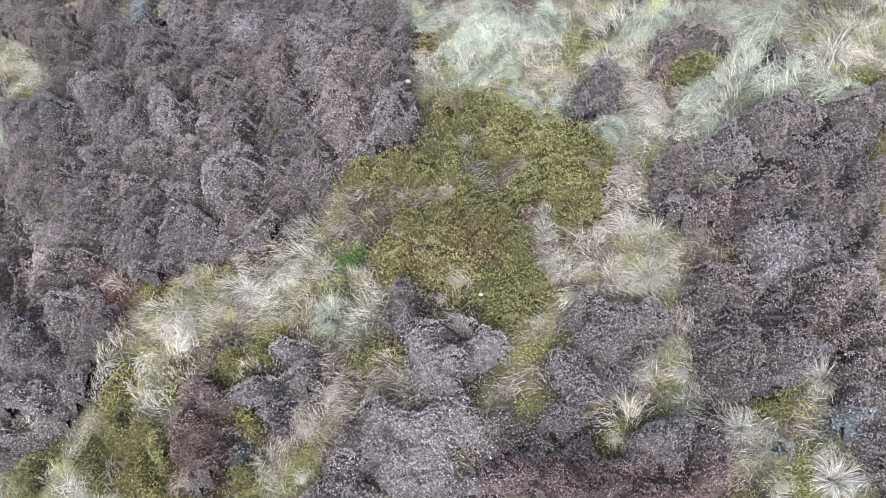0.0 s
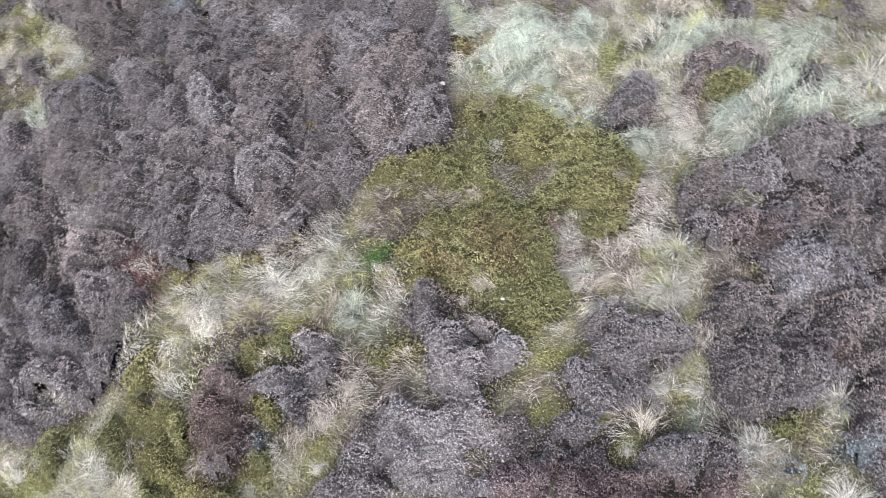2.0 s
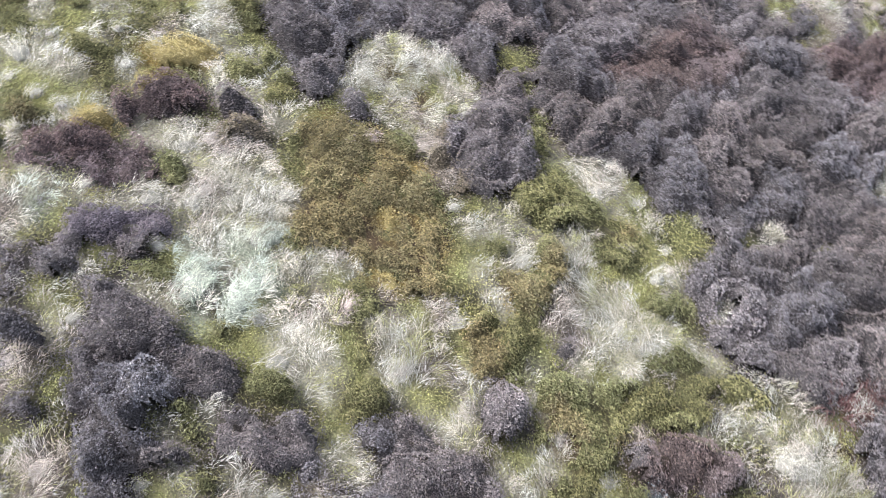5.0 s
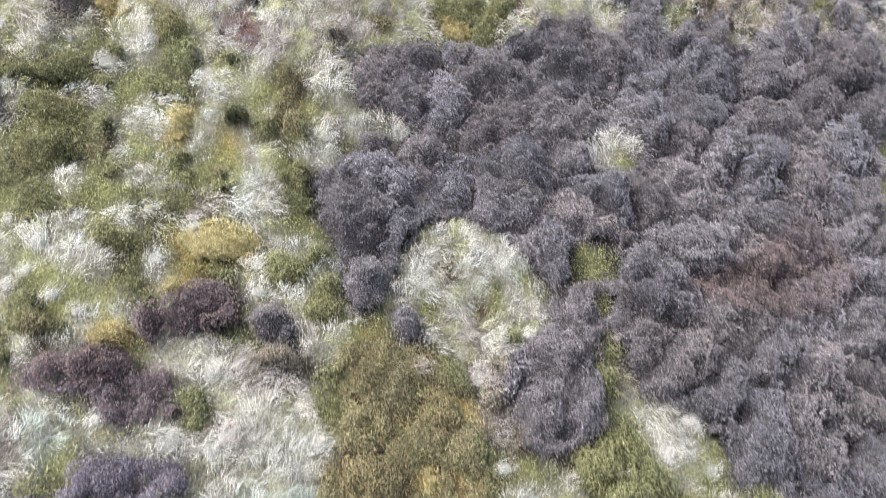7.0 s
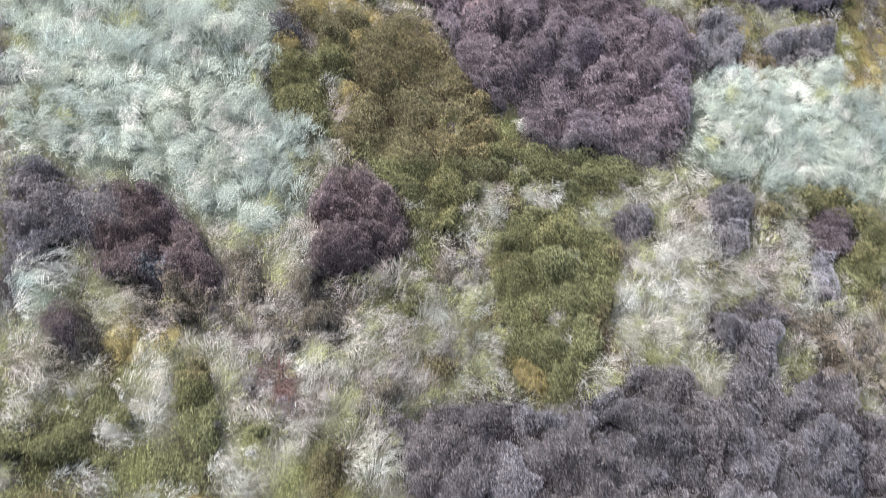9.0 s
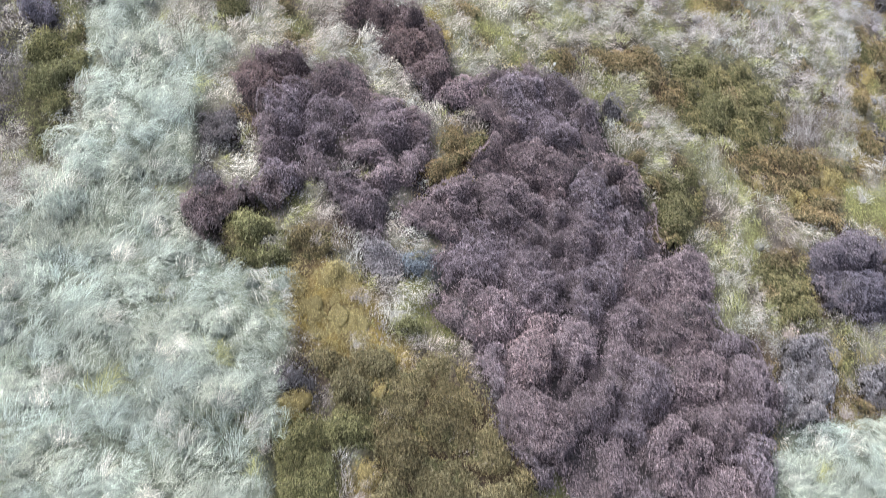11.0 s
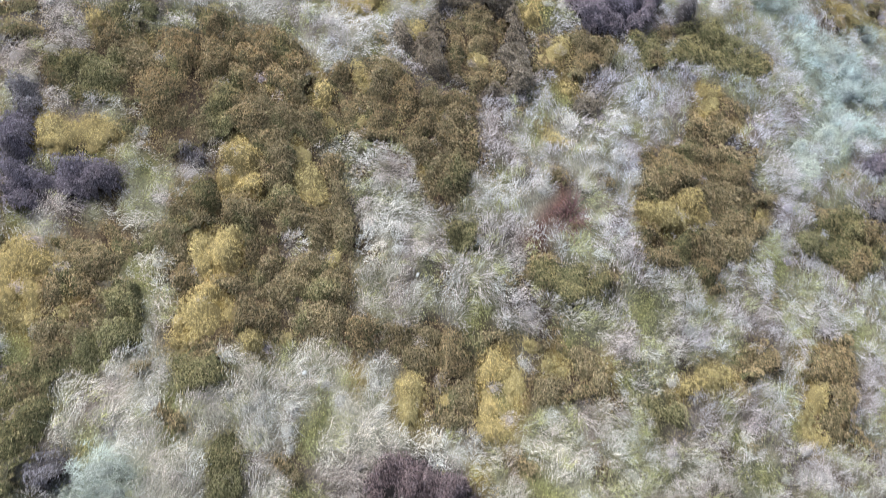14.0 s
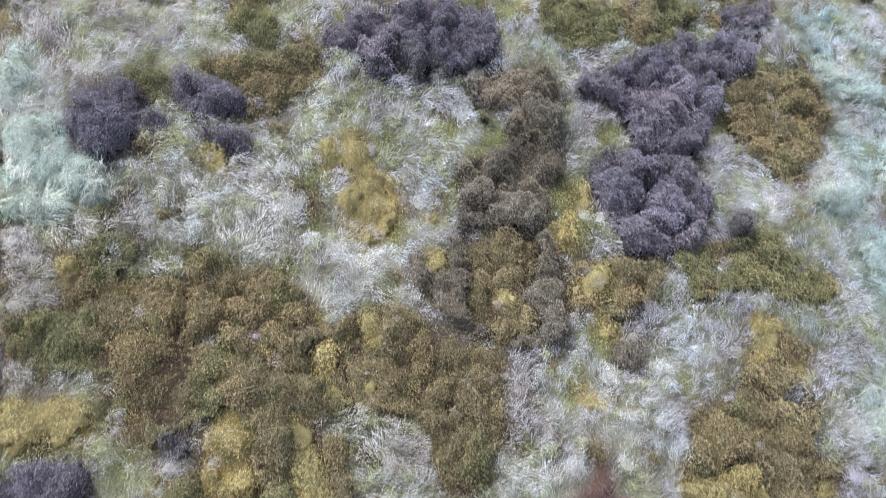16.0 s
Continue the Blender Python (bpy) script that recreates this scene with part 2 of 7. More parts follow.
lay("heather", [(-6.27, -4.20), (-6.29, -3.70), (-6.03, -3.04), (-5.20, -2.84), (-4.88, -3.12), (-5.50, -3.59), (-5.87, -4.08)])
lay("heather", [(-5.10, -2.87), (-5.29, -2.43), (-5.07, -2.19), (-4.83, -2.51)])
lay("olive", [(-5.48, -4.70), (-5.42, -4.14), (-4.98, -4.05), (-5.06, -4.49)])
lay("heather", [(-7.22, -2.70), (-7.55, -0.88), (-6.50, -0.64), (-5.75, -0.96), (-6.15, -1.41), (-6.35, -1.98), (-6.59, -2.44)])
lay("olive", [(-6.75, -1.29), (-6.98, -0.96), (-6.46, -0.56), (-6.03, -0.73), (-6.08, -1.01), (-6.34, -1.24)])
lay("heather", [(-5.21, -1.41), (-5.43, -0.67), (-5.05, -0.38), (-4.70, -0.48), (-4.42, -0.69), (-4.50, -1.19), (-4.69, -1.46)])
lay("olive", [(-5.57, -0.69), (-5.55, -0.29), (-5.14, -0.07), (-4.87, -0.18), (-5.15, -0.52)])
lay("olive", [(-4.64, -0.60), (-4.80, 0.39), (-4.48, 0.40), (-4.31, -0.20), (-4.40, -0.57)])
lay("olive", [(-4.40, 0.41), (-4.56, 0.90), (-4.10, 0.90), (-4.03, 0.48)])
lay("olive", [(-4.92, 1.16), (-5.01, 1.68), (-4.59, 1.60), (-4.61, 1.22)])
lay("olive", [(-3.89, 1.02), (-4.06, 1.63), (-3.55, 1.61), (-3.55, 1.14)])
lay("olive", [(-3.30, 1.25), (-3.35, 1.66), (-2.60, 1.73), (-2.49, 1.34)])
lay("straw", [(-5.33, -0.14), (-5.42, 0.38), (-5.09, 0.97), (-4.95, 0.65), (-5.04, 0.20)])
lay("straw", [(-3.73, 0.25), (-3.90, 0.91), (-3.09, 1.08), (-2.76, 0.46), (-3.39, 0.33)])
lay("brown olive", [(-2.85, -0.64), (-2.90, -0.26), (-2.43, -0.12), (-2.23, -0.36), (-2.43, -0.59)])
lay("brown olive", [(-3.55, -0.38), (-3.55, 0.14), (-3.28, 0.10), (-3.22, -0.29)])
lay("tan", [(-3.05, -1.65), (-3.17, -1.24), (-3.05, -0.72), (-2.86, -0.70), (-2.77, -1.39)])
lay("straw", [(-2.44, -1.12), (-2.55, -0.72), (-2.17, -0.46), (-2.05, -0.96)])
lay("olive", [(-2.59, 0.19), (-2.64, 0.57), (-2.69, 1.01), (-2.36, 1.28), (-2.09, 0.90), (-1.93, 0.49), (-2.13, 0.27)])
lay("olive", [(-1.71, -2.38), (-1.81, -2.01), (-1.50, -1.94), (-1.47, -2.27)])
lay("olive", [(-1.81, -1.52), (-1.85, -1.23), (-1.48, -1.22), (-1.51, -1.42)])
lay("heather", [(-1.62, -1.19), (-1.77, -0.81), (-1.65, -0.50), (-1.59, -0.10), (-1.41, 0.16), (-1.16, 0.17), (-1.06, -0.81), (-1.30, -0.94), (-1.42, -1.25)])
lay("pale heather", [(-2.33, -0.27), (-2.33, 0.21), (-2.00, 0.22), (-1.76, -0.02), (-1.95, -0.18)])
lay("straw", [(-2.37, -2.56), (-2.71, -1.80), (-2.04, -1.57), (-1.87, -2.04), (-1.88, -2.38)])
# the edge of the heather slope
lay("heather", [(-10.15, 0.67), (-5.23, 5.72), (-3.10, 3.68), (-3.11, 3.19), (-3.23, 2.72), (-3.32, 2.17), (-3.66, 1.75), (-4.09, 1.39), (-4.62, 1.68), (-5.06, 1.21), (-4.87, 0.94), (-5.31, 0.35), (-5.36, -0.04), (-5.79, -0.51), (-6.31, -0.94)])
lay("straw", [(-7.04, 3.67), (-6.60, 4.30), (-5.90, 4.51), (-5.37, 4.27), (-5.54, 3.94), (-6.15, 3.77), (-6.37, 3.38)])
lay("moss", [(-6.84, 4.28), (-6.46, 4.67), (-6.27, 4.52), (-6.64, 4.23)])
lay("moss", [(-5.96, 3.94), (-5.73, 4.18), (-5.52, 4.01), (-5.79, 3.81)])
lay("moss", [(-6.41, 3.40), (-6.25, 3.56), (-6.08, 3.43), (-6.27, 3.30)])
lay("moss", [(-6.27, 2.17), (-5.98, 2.48), (-5.91, 2.27), (-6.08, 2.09)])
lay("moss", [(-5.33, 2.88), (-5.23, 2.99), (-5.07, 2.81)])
lay("moss", [(-5.40, 2.26), (-5.21, 2.46), (-4.79, 2.12), (-4.95, 1.95)])
lay("moss", [(-4.44, 2.63), (-4.29, 2.85), (-4.17, 2.67), (-4.30, 2.52)])
lay("straw", [(-5.42, 0.09), (-5.39, 0.35), (-4.81, 1.03), (-4.64, 0.92), (-4.80, 0.31), (-5.21, -0.02)])
lay("moss", [(-5.16, 1.23), (-4.83, 1.71), (-4.48, 1.48), (-4.57, 1.16), (-4.87, 1.06)])
lay("moss", [(-5.68, -0.62), (-5.32, -0.12), (-4.94, -0.25), (-5.25, -0.69)])
lay("olive", [(-4.63, 0.57), (-4.49, 1.06), (-3.95, 0.78), (-4.13, 0.48)])
lay("heather", [(-5.51, -1.27), (-5.23, -0.76), (-4.80, -0.40), (-4.42, -0.59), (-4.39, -1.03), (-4.29, -1.20), (-4.48, -1.40), (-4.98, -1.49)])
lay("heather", [(-6.16, -1.01), (-5.57, -0.61), (-5.34, -0.78), (-5.65, -1.22)])
lay("brown olive", [(-4.41, -1.75), (-4.02, -1.23), (-3.52, -1.01), (-3.00, -0.93), (-2.87, -1.34), (-3.19, -1.94), (-3.39, -2.17)])
lay("olive", [(-4.75, -0.51), (-4.39, 0.09), (-4.03, -0.12), (-4.30, -0.61)])
lay("brown olive", [(-3.61, -0.41), (-3.48, 0.02), (-3.21, 0.04), (-3.07, -0.17), (-3.38, -0.42)])
lay("brown olive", [(-4.09, -0.08), (-3.77, 0.26), (-3.55, 0.12), (-3.78, -0.13)])
lay("olive", [(-3.31, 1.48), (-2.81, 1.83), (-2.50, 1.57), (-2.75, 1.20)])
lay("olive", [(-2.72, 1.04), (-2.42, 1.37), (-1.95, 1.00), (-2.16, 0.76)])
lay("olive", [(-2.48, 0.40), (-1.92, 1.04), (-1.46, 0.73), (-1.68, 0.40), (-2.13, 0.22)])
lay("brown olive", [(-2.88, -0.47), (-2.57, -0.11), (-2.20, -0.35), (-2.44, -0.61)])
lay("straw", [(-3.78, 0.38), (-3.50, 0.89), (-2.98, 1.16), (-2.83, 1.04), (-3.14, 0.51), (-3.55, 0.24)])
lay("straw", [(-3.73, -0.79), (-3.53, -0.48), (-3.35, -0.63), (-3.53, -0.84)])
lay("tan", [(-3.49, 0.21), (-3.06, 0.59), (-2.75, 0.39), (-3.15, 0.12)])
lay("heather", [(-2.41, -0.20), (-2.18, 0.14), (-1.90, 0.13), (-1.76, -0.09), (-1.97, -0.25)])
lay("straw", [(-2.11, 0.58), (-1.97, 0.74), (-1.59, 0.51), (-1.73, 0.36)])
lay("straw", [(-2.56, -0.90), (-2.19, -0.48), (-2.08, -0.67), (-2.38, -1.01)])
lay("heather", [(-1.36, 0.59), (-1.11, 1.10), (-0.90, 1.58), (-0.56, 1.95), (-0.26, 1.98), (-0.01, 1.65), (-1.12, 0.40)])
# the slope under the start
lay("heather", [(-5.98, 7.81), (-0.44, 6.80), (-0.36, 6.24), (-0.31, 5.48), (-0.27, 4.86), (-0.56, 4.71), (-1.04, 4.62), (-1.20, 4.38), (-1.24, 4.11), (-1.61, 3.67), (-2.11, 3.45), (-2.74, 3.28), (-3.10, 3.28), (-3.11, 3.02), (-3.27, 2.67), (-3.37, 2.32), (-3.37, 2.09), (-3.66, 1.88), (-4.11, 1.63)])
lay("straw", [(-5.86, 7.25), (-5.41, 7.08), (-4.81, 6.31), (-5.05, 6.07), (-5.34, 6.02), (-5.47, 5.95)])
lay("moss", [(-5.54, 6.50), (-5.15, 6.39), (-5.18, 6.21), (-5.42, 6.25)])
lay("tan", [(-4.37, 6.06), (-4.07, 6.38), (-3.61, 6.68), (-3.43, 6.52), (-3.86, 6.08), (-4.17, 5.86)])
lay("frost grass", [(-5.36, 5.61), (-5.23, 5.55), (-5.11, 5.29), (-5.24, 5.22)])
lay("moss", [(-3.84, 7.23), (-3.57, 7.15), (-3.52, 6.95), (-3.71, 6.93)])
lay("olive", [(-4.27, 7.20), (-4.11, 7.17), (-4.07, 6.97), (-4.20, 6.99)])
lay("blue heather", [(-4.28, 7.50), (-3.71, 7.39), (-3.88, 7.11), (-4.15, 7.27)])
lay("straw", [(-4.40, 4.35), (-4.13, 4.38), (-4.04, 4.20), (-4.32, 4.18)])
lay("pale heather", [(-4.56, 4.02), (-4.17, 4.05), (-3.98, 3.55), (-4.25, 3.37), (-4.44, 3.59)])
lay("olive", [(-2.01, 5.24), (-1.74, 5.13), (-1.75, 4.93), (-1.92, 4.99)])
lay("pale heather", [(-2.74, 6.92), (-2.31, 6.94), (-2.26, 6.56), (-2.61, 6.53)])
lay("bracken", [(-3.80, 3.44), (-3.24, 3.48), (-3.15, 3.32), (-3.24, 3.04), (-3.54, 3.16)])
lay("frost grass", [(-0.44, 6.87), (4.51, 5.97), (4.24, 4.88), (3.89, 4.82), (3.50, 4.91), (3.07, 4.79), (2.62, 4.57), (2.32, 4.30), (1.83, 4.16), (1.69, 4.38), (1.73, 4.73), (1.58, 4.93), (1.25, 4.94), (1.02, 5.04), (0.68, 5.24), (0.51, 5.42), (0.21, 5.55), (-0.16, 5.52), (-0.32, 5.63), (-0.36, 6.05)])
lay("straw", [(0.72, 6.15), (1.85, 5.96), (1.74, 5.41), (1.26, 5.17), (0.86, 5.31)])
lay("straw", [(3.51, 6.01), (4.50, 5.91), (4.27, 4.96), (3.63, 4.98)])
lay("straw", [(1.82, 5.02), (2.27, 5.11), (2.24, 4.46), (1.79, 4.24)])
lay("heather", [(2.24, 5.97), (2.59, 6.03), (3.00, 5.80), (3.01, 5.52), (2.83, 5.43), (2.66, 5.74), (2.37, 5.67), (2.20, 5.61)])
lay("russet heather", [(2.13, 5.57), (2.33, 5.55), (2.31, 5.25), (2.13, 5.28)])
lay("olive", [(2.38, 5.66), (2.68, 5.79), (2.86, 5.52), (2.76, 5.23), (2.50, 5.08), (2.36, 5.37)])
lay("moss", [(2.16, 5.31), (2.31, 5.28), (2.28, 5.10), (2.14, 5.12)])
lay("olive", [(-0.40, 6.44), (-0.11, 6.43), (-0.07, 6.12), (-0.33, 6.12)])
lay("heather", [(1.44, 5.46), (1.73, 5.53), (1.91, 5.31), (1.84, 4.94), (1.67, 4.78), (1.45, 4.89), (1.36, 5.12)])
lay("moss", [(0.01, 6.00), (0.18, 6.03), (0.20, 5.74), (0.04, 5.77)])
lay("moss", [(0.99, 6.67), (1.27, 6.62), (1.23, 6.48), (1.02, 6.52)])
lay("moss", [(0.58, 5.79), (0.74, 5.76), (0.70, 5.56), (0.59, 5.58)])
lay("heather", [(3.35, 5.61), (3.62, 5.62), (3.51, 5.33), (3.30, 5.36)])
lay("thin grass", [(-3.15, 3.32), (-2.14, 3.50), (-1.63, 3.72), (-1.30, 4.00), (-1.04, 3.67), (-0.79, 3.26), (-0.46, 3.23), (-0.50, 2.99), (-0.75, 2.66), (-0.92, 2.78), (-1.17, 2.45), (-1.29, 2.58), (-1.63, 2.66), (-2.03, 2.68), (-2.44, 2.41), (-3.00, 2.33), (-3.43, 2.41), (-3.27, 2.76), (-3.12, 3.03)])
lay("thin grass", [(-0.96, 3.27), (-0.45, 3.17), (-0.55, 2.76), (-0.75, 2.54), (-1.18, 2.57)])
lay("straw", [(-2.18, 3.34), (-1.62, 3.59), (-1.29, 3.82), (-1.09, 3.61), (-1.45, 3.06), (-1.89, 2.97), (-2.14, 3.09)])
lay("straw", [(-2.85, 3.04), (-2.43, 3.08), (-2.19, 2.63), (-2.59, 2.60)])
lay("straw", [(-0.88, 2.90), (-0.51, 3.11), (-0.55, 2.82), (-0.75, 2.54)])
lay("tan", [(-1.25, 2.12), (-0.86, 2.55), (-0.42, 2.30), (-0.36, 1.87), (-0.72, 1.99), (-0.75, 1.68), (-1.09, 1.49), (-1.26, 1.70)])
lay("tan", [(-1.67, 2.04), (-1.24, 2.02), (-1.21, 1.70), (-1.40, 1.50), (-1.74, 1.36), (-1.81, 1.52), (-1.58, 1.71)])
lay("straw", [(-1.34, 2.02), (-0.92, 1.89), (-0.94, 1.49), (-1.19, 1.50), (-1.31, 1.70)])
lay("olive", [(-0.28, 5.40), (0.15, 5.54), (0.57, 5.28), (0.97, 5.19), (1.24, 4.96), (1.57, 4.84), (1.70, 4.57), (1.60, 4.24), (1.54, 3.66), (1.20, 3.59), (0.89, 3.59), (0.83, 3.35), (0.99, 3.09), (1.02, 2.80), (0.74, 2.54), (0.49, 2.50), (0.34, 2.71), (0.03, 2.79), (-0.07, 3.00), (-0.45, 3.21), (-0.51, 3.41), (-0.79, 3.43), (-0.91, 3.51), (-0.69, 3.68), (-0.47, 3.79), (-0.37, 4.05), (-0.54, 4.17), (-1.08, 4.23), (-1.21, 4.42), (-1.04, 4.58), (-0.56, 4.71), (-0.27, 4.82), (-0.15, 5.03)])
lay("tan", [(0.23, 4.60), (0.83, 4.49), (0.91, 4.35), (0.43, 4.25), (0.20, 4.43)])
lay("straw", [(-0.08, 5.05), (0.04, 4.96), (-0.08, 4.59), (-0.21, 4.77)])
lay("bracken", [(0.67, 3.91), (0.87, 3.95), (0.86, 3.67), (0.66, 3.69)])
lay("tan", [(-0.55, 4.23), (-0.26, 4.27), (0.09, 4.26), (0.09, 4.13), (-0.25, 4.08)])
lay("straw", [(-0.85, 4.33), (-0.50, 4.44), (-0.55, 4.23), (-0.84, 4.23)])
lay("brown olive", [(-0.46, 3.53), (0.03, 3.42), (0.03, 3.11), (-0.29, 3.14)])
lay("brown olive", [(0.14, 3.54), (0.51, 3.44), (0.56, 3.25), (0.19, 3.28)])
lay("thin heather", [(-1.25, 3.90), (-0.94, 4.11), (-0.65, 4.08), (-0.50, 3.83), (-0.74, 3.59), (-1.20, 3.63)])
lay("moss", [(-1.26, 3.81), (-0.88, 3.77), (-0.81, 3.57), (-1.03, 3.48), (-1.22, 3.51)])
lay("green moss", [(-1.02, 3.51), (-0.81, 3.54), (-0.79, 3.28), (-0.95, 3.29)])
lay("frost grass", [(-1.21, 2.98), (-0.92, 2.96), (-0.94, 2.63), (-1.18, 2.62)])
lay("mixed", [(-3.42, 2.35), (-2.95, 2.68), (-2.44, 2.41), (-2.56, 2.14), (-2.48, 1.70), (-2.74, 1.87), (-3.19, 1.89), (-3.42, 2.12)])
lay("olive", [(-2.37, 2.25), (-2.16, 2.50), (-1.78, 2.59), (-1.47, 2.29), (-1.43, 2.19), (-1.90, 2.23), (-2.16, 2.13)])
lay("olive", [(-4.05, 1.32), (-3.97, 1.64), (-3.27, 1.56), (-3.17, 1.88), (-2.73, 1.91), (-2.47, 1.69), (-2.41, 1.38), (-2.47, 1.12), (-4.00, 1.16)])
lay("straw", [(-3.71, 1.77), (-3.14, 1.91), (-3.13, 1.62), (-3.57, 1.58)])
lay("straw", [(-3.74, 1.37), (-3.37, 1.47), (-3.18, 1.15), (-3.52, 1.15)])
lay("straw", [(-4.27, 1.99), (-3.78, 1.94), (-3.69, 1.80), (-4.09, 1.76)])
lay("tan", [(-2.41, 1.29), (-2.04, 1.27), (-2.00, 1.12), (-2.38, 1.13)])
lay("russet heather", [(-2.49, 2.05), (-2.27, 2.23), (-1.97, 2.08), (-1.93, 1.81), (-1.85, 1.55), (-1.91, 1.30), (-2.21, 1.25), (-2.39, 1.37), (-2.47, 1.73)])
lay("olive", [(-2.01, 2.04), (-1.64, 1.92), (-1.56, 1.65), (-1.70, 1.51), (-1.89, 1.61)])
lay("pale heather", [(-1.93, 2.19), (-1.50, 2.19), (-1.44, 2.05), (-1.63, 1.93), (-1.91, 2.02)])
lay("blue heather", [(-1.88, 1.60), (-1.73, 1.57), (-1.72, 1.42), (-1.86, 1.45)])
lay("moss", [(-1.99, 1.23), (-1.74, 1.27), (-1.66, 1.12), (-2.02, 1.12)])
lay("pale heather", [(-1.61, 2.62), (-1.22, 2.54), (-1.14, 2.31), (-1.35, 2.21), (-1.57, 2.33)])
lay("moss", [(-1.92, 2.69), (-1.70, 2.73), (-1.68, 2.59), (-1.85, 2.57)])
lay("moss", [(-1.31, 1.56), (-0.99, 1.50), (-1.02, 1.20), (-1.22, 1.21), (-1.34, 1.41)])
lay("pale heather", [(-0.32, 2.48), (-0.12, 2.66), (0.24, 2.67), (0.49, 2.54), (0.58, 2.31), (0.47, 2.11), (0.42, 1.91), (0.08, 1.87), (-0.31, 1.99)])
lay("pale heather", [(-0.30, 2.45), (0.09, 2.56), (0.09, 1.97), (-0.26, 2.07)])
lay("heather", [(-0.50, 3.13), (-0.12, 2.98), (-0.07, 2.74), (-0.43, 2.54), (-0.61, 2.67)])
lay("moss", [(-0.34, 2.88), (-0.11, 2.83), (-0.16, 2.66), (-0.32, 2.73)])
lay("ochre moss", [(0.18, 2.44), (0.33, 2.43), (0.32, 2.22), (0.19, 2.23)])
lay("olive", [(-0.90, 2.51), (-0.64, 2.49), (-0.58, 2.24), (-0.72, 2.07), (-0.87, 2.20)])
lay("moss", [(-0.97, 2.63), (-0.81, 2.62), (-0.83, 2.50), (-0.95, 2.51)])
lay("moss", [(0.44, 2.26), (0.55, 2.26), (0.54, 2.04), (0.43, 2.05)])
lay("moss", [(0.09, 2.01), (0.48, 2.02), (0.43, 1.92), (0.14, 1.92)])
lay("pale heather", [(-0.95, 1.08), (-0.88, 1.46), (-0.70, 1.76), (-0.41, 1.95), (-0.11, 1.83), (0.23, 1.82), (0.51, 1.70), (0.46, 1.42), (0.36, 1.05)])
lay("pale heather", [(-0.88, 1.46), (-0.70, 1.76), (-0.40, 1.90), (-0.06, 1.78), (-0.29, 1.44), (-0.66, 1.17)])
lay("straw", [(-0.41, 2.03), (-0.24, 1.99), (-0.20, 1.76), (-0.40, 1.79)])
lay("tan", [(0.13, 1.45), (0.42, 1.44), (0.32, 1.07), (0.15, 1.07)])
lay("moss", [(0.09, 1.53), (0.24, 1.55), (0.24, 1.45), (0.10, 1.45)])
lay("moss", [(0.64, 2.47), (0.89, 2.48), (1.08, 2.33), (0.83, 2.24), (0.66, 2.25)])
lay("tan", [(0.55, 1.98), (0.73, 2.23), (1.02, 2.26), (1.06, 2.11), (0.72, 1.96)])
lay("moss", [(0.57, 1.91), (0.91, 1.97), (0.91, 1.82), (0.64, 1.77)])
lay("straw", [(0.90, 2.66), (1.11, 2.84), (1.11, 2.70), (0.74, 2.44), (0.64, 2.46)])
lay("heather", [(0.56, 1.70), (1.03, 1.88), (1.24, 1.62), (1.27, 1.44), (1.00, 1.38), (0.50, 1.46)])
lay("dark heather", [(0.36, 1.33), (0.55, 1.49), (1.00, 1.40), (1.43, 1.34), (1.87, 1.41), (2.24, 1.36), (2.25, 1.14), (2.14, 1.00), (0.36, 1.05)])
lay("heather", [(1.09, 2.72), (1.39, 2.92), (1.62, 2.79), (1.98, 2.65), (2.04, 2.38), (1.69, 2.14), (1.71, 1.89), (1.30, 1.84), (1.03, 1.93), (0.86, 2.19), (1.06, 2.39)])
lay("heather", [(1.86, 4.04), (2.24, 4.26), (2.59, 4.52), (3.03, 4.74), (3.46, 4.86), (4.20, 4.82), (3.43, 1.67), (3.10, 1.78), (2.79, 1.89), (2.79, 2.08), (2.66, 1.85), (2.18, 1.82), (2.12, 1.97), (2.12, 2.32), (2.03, 2.65), (2.14, 3.14), (2.16, 3.44), (1.94, 3.46), (1.94, 3.90)])
lay("heather", [(1.27, 1.53), (1.60, 1.68), (1.89, 1.60), (2.25, 1.45), (2.24, 1.33), (1.47, 1.35)])
lay("moss", [(1.19, 1.86), (1.46, 1.80), (1.53, 1.55), (1.42, 1.41), (1.29, 1.46), (1.24, 1.71)])
lay("moss", [(1.47, 1.72), (1.70, 1.76), (1.67, 1.63), (1.48, 1.61)])
lay("straw", [(2.41, 4.20), (2.71, 4.15), (2.91, 3.99), (2.52, 3.88)])
lay("tan", [(2.30, 3.42), (2.64, 3.39), (2.54, 3.04), (2.22, 3.13)])
lay("olive", [(2.55, 3.27), (2.66, 3.26), (2.62, 3.01), (2.52, 3.03)])
lay("green moss", [(2.42, 2.52), (2.52, 2.51), (2.50, 2.39), (2.41, 2.40)])
lay("moss", [(3.56, 4.19), (3.67, 4.18), (3.62, 4.05), (3.54, 4.06)])
lay("pale heather", [(2.67, 3.33), (3.07, 3.35), (2.97, 2.79), (2.64, 2.93)])
lay("pale heather", [(3.49, 3.14), (3.78, 3.11), (3.64, 2.53), (3.38, 2.60)])
lay("russet heather", [(2.24, 3.87), (2.83, 3.86), (3.07, 3.59), (2.76, 3.44), (2.29, 3.49)])
lay("russet heather", [(2.82, 2.49), (3.25, 2.48), (3.21, 2.29), (2.83, 2.32)])
lay("thin grass", [(1.70, 4.39), (1.88, 4.10), (1.97, 3.95), (1.97, 3.51), (2.24, 3.48), (2.21, 3.07), (2.08, 2.85), (1.89, 2.81), (1.66, 3.00), (1.60, 3.36), (1.47, 3.56), (1.58, 3.67), (1.63, 4.19)])
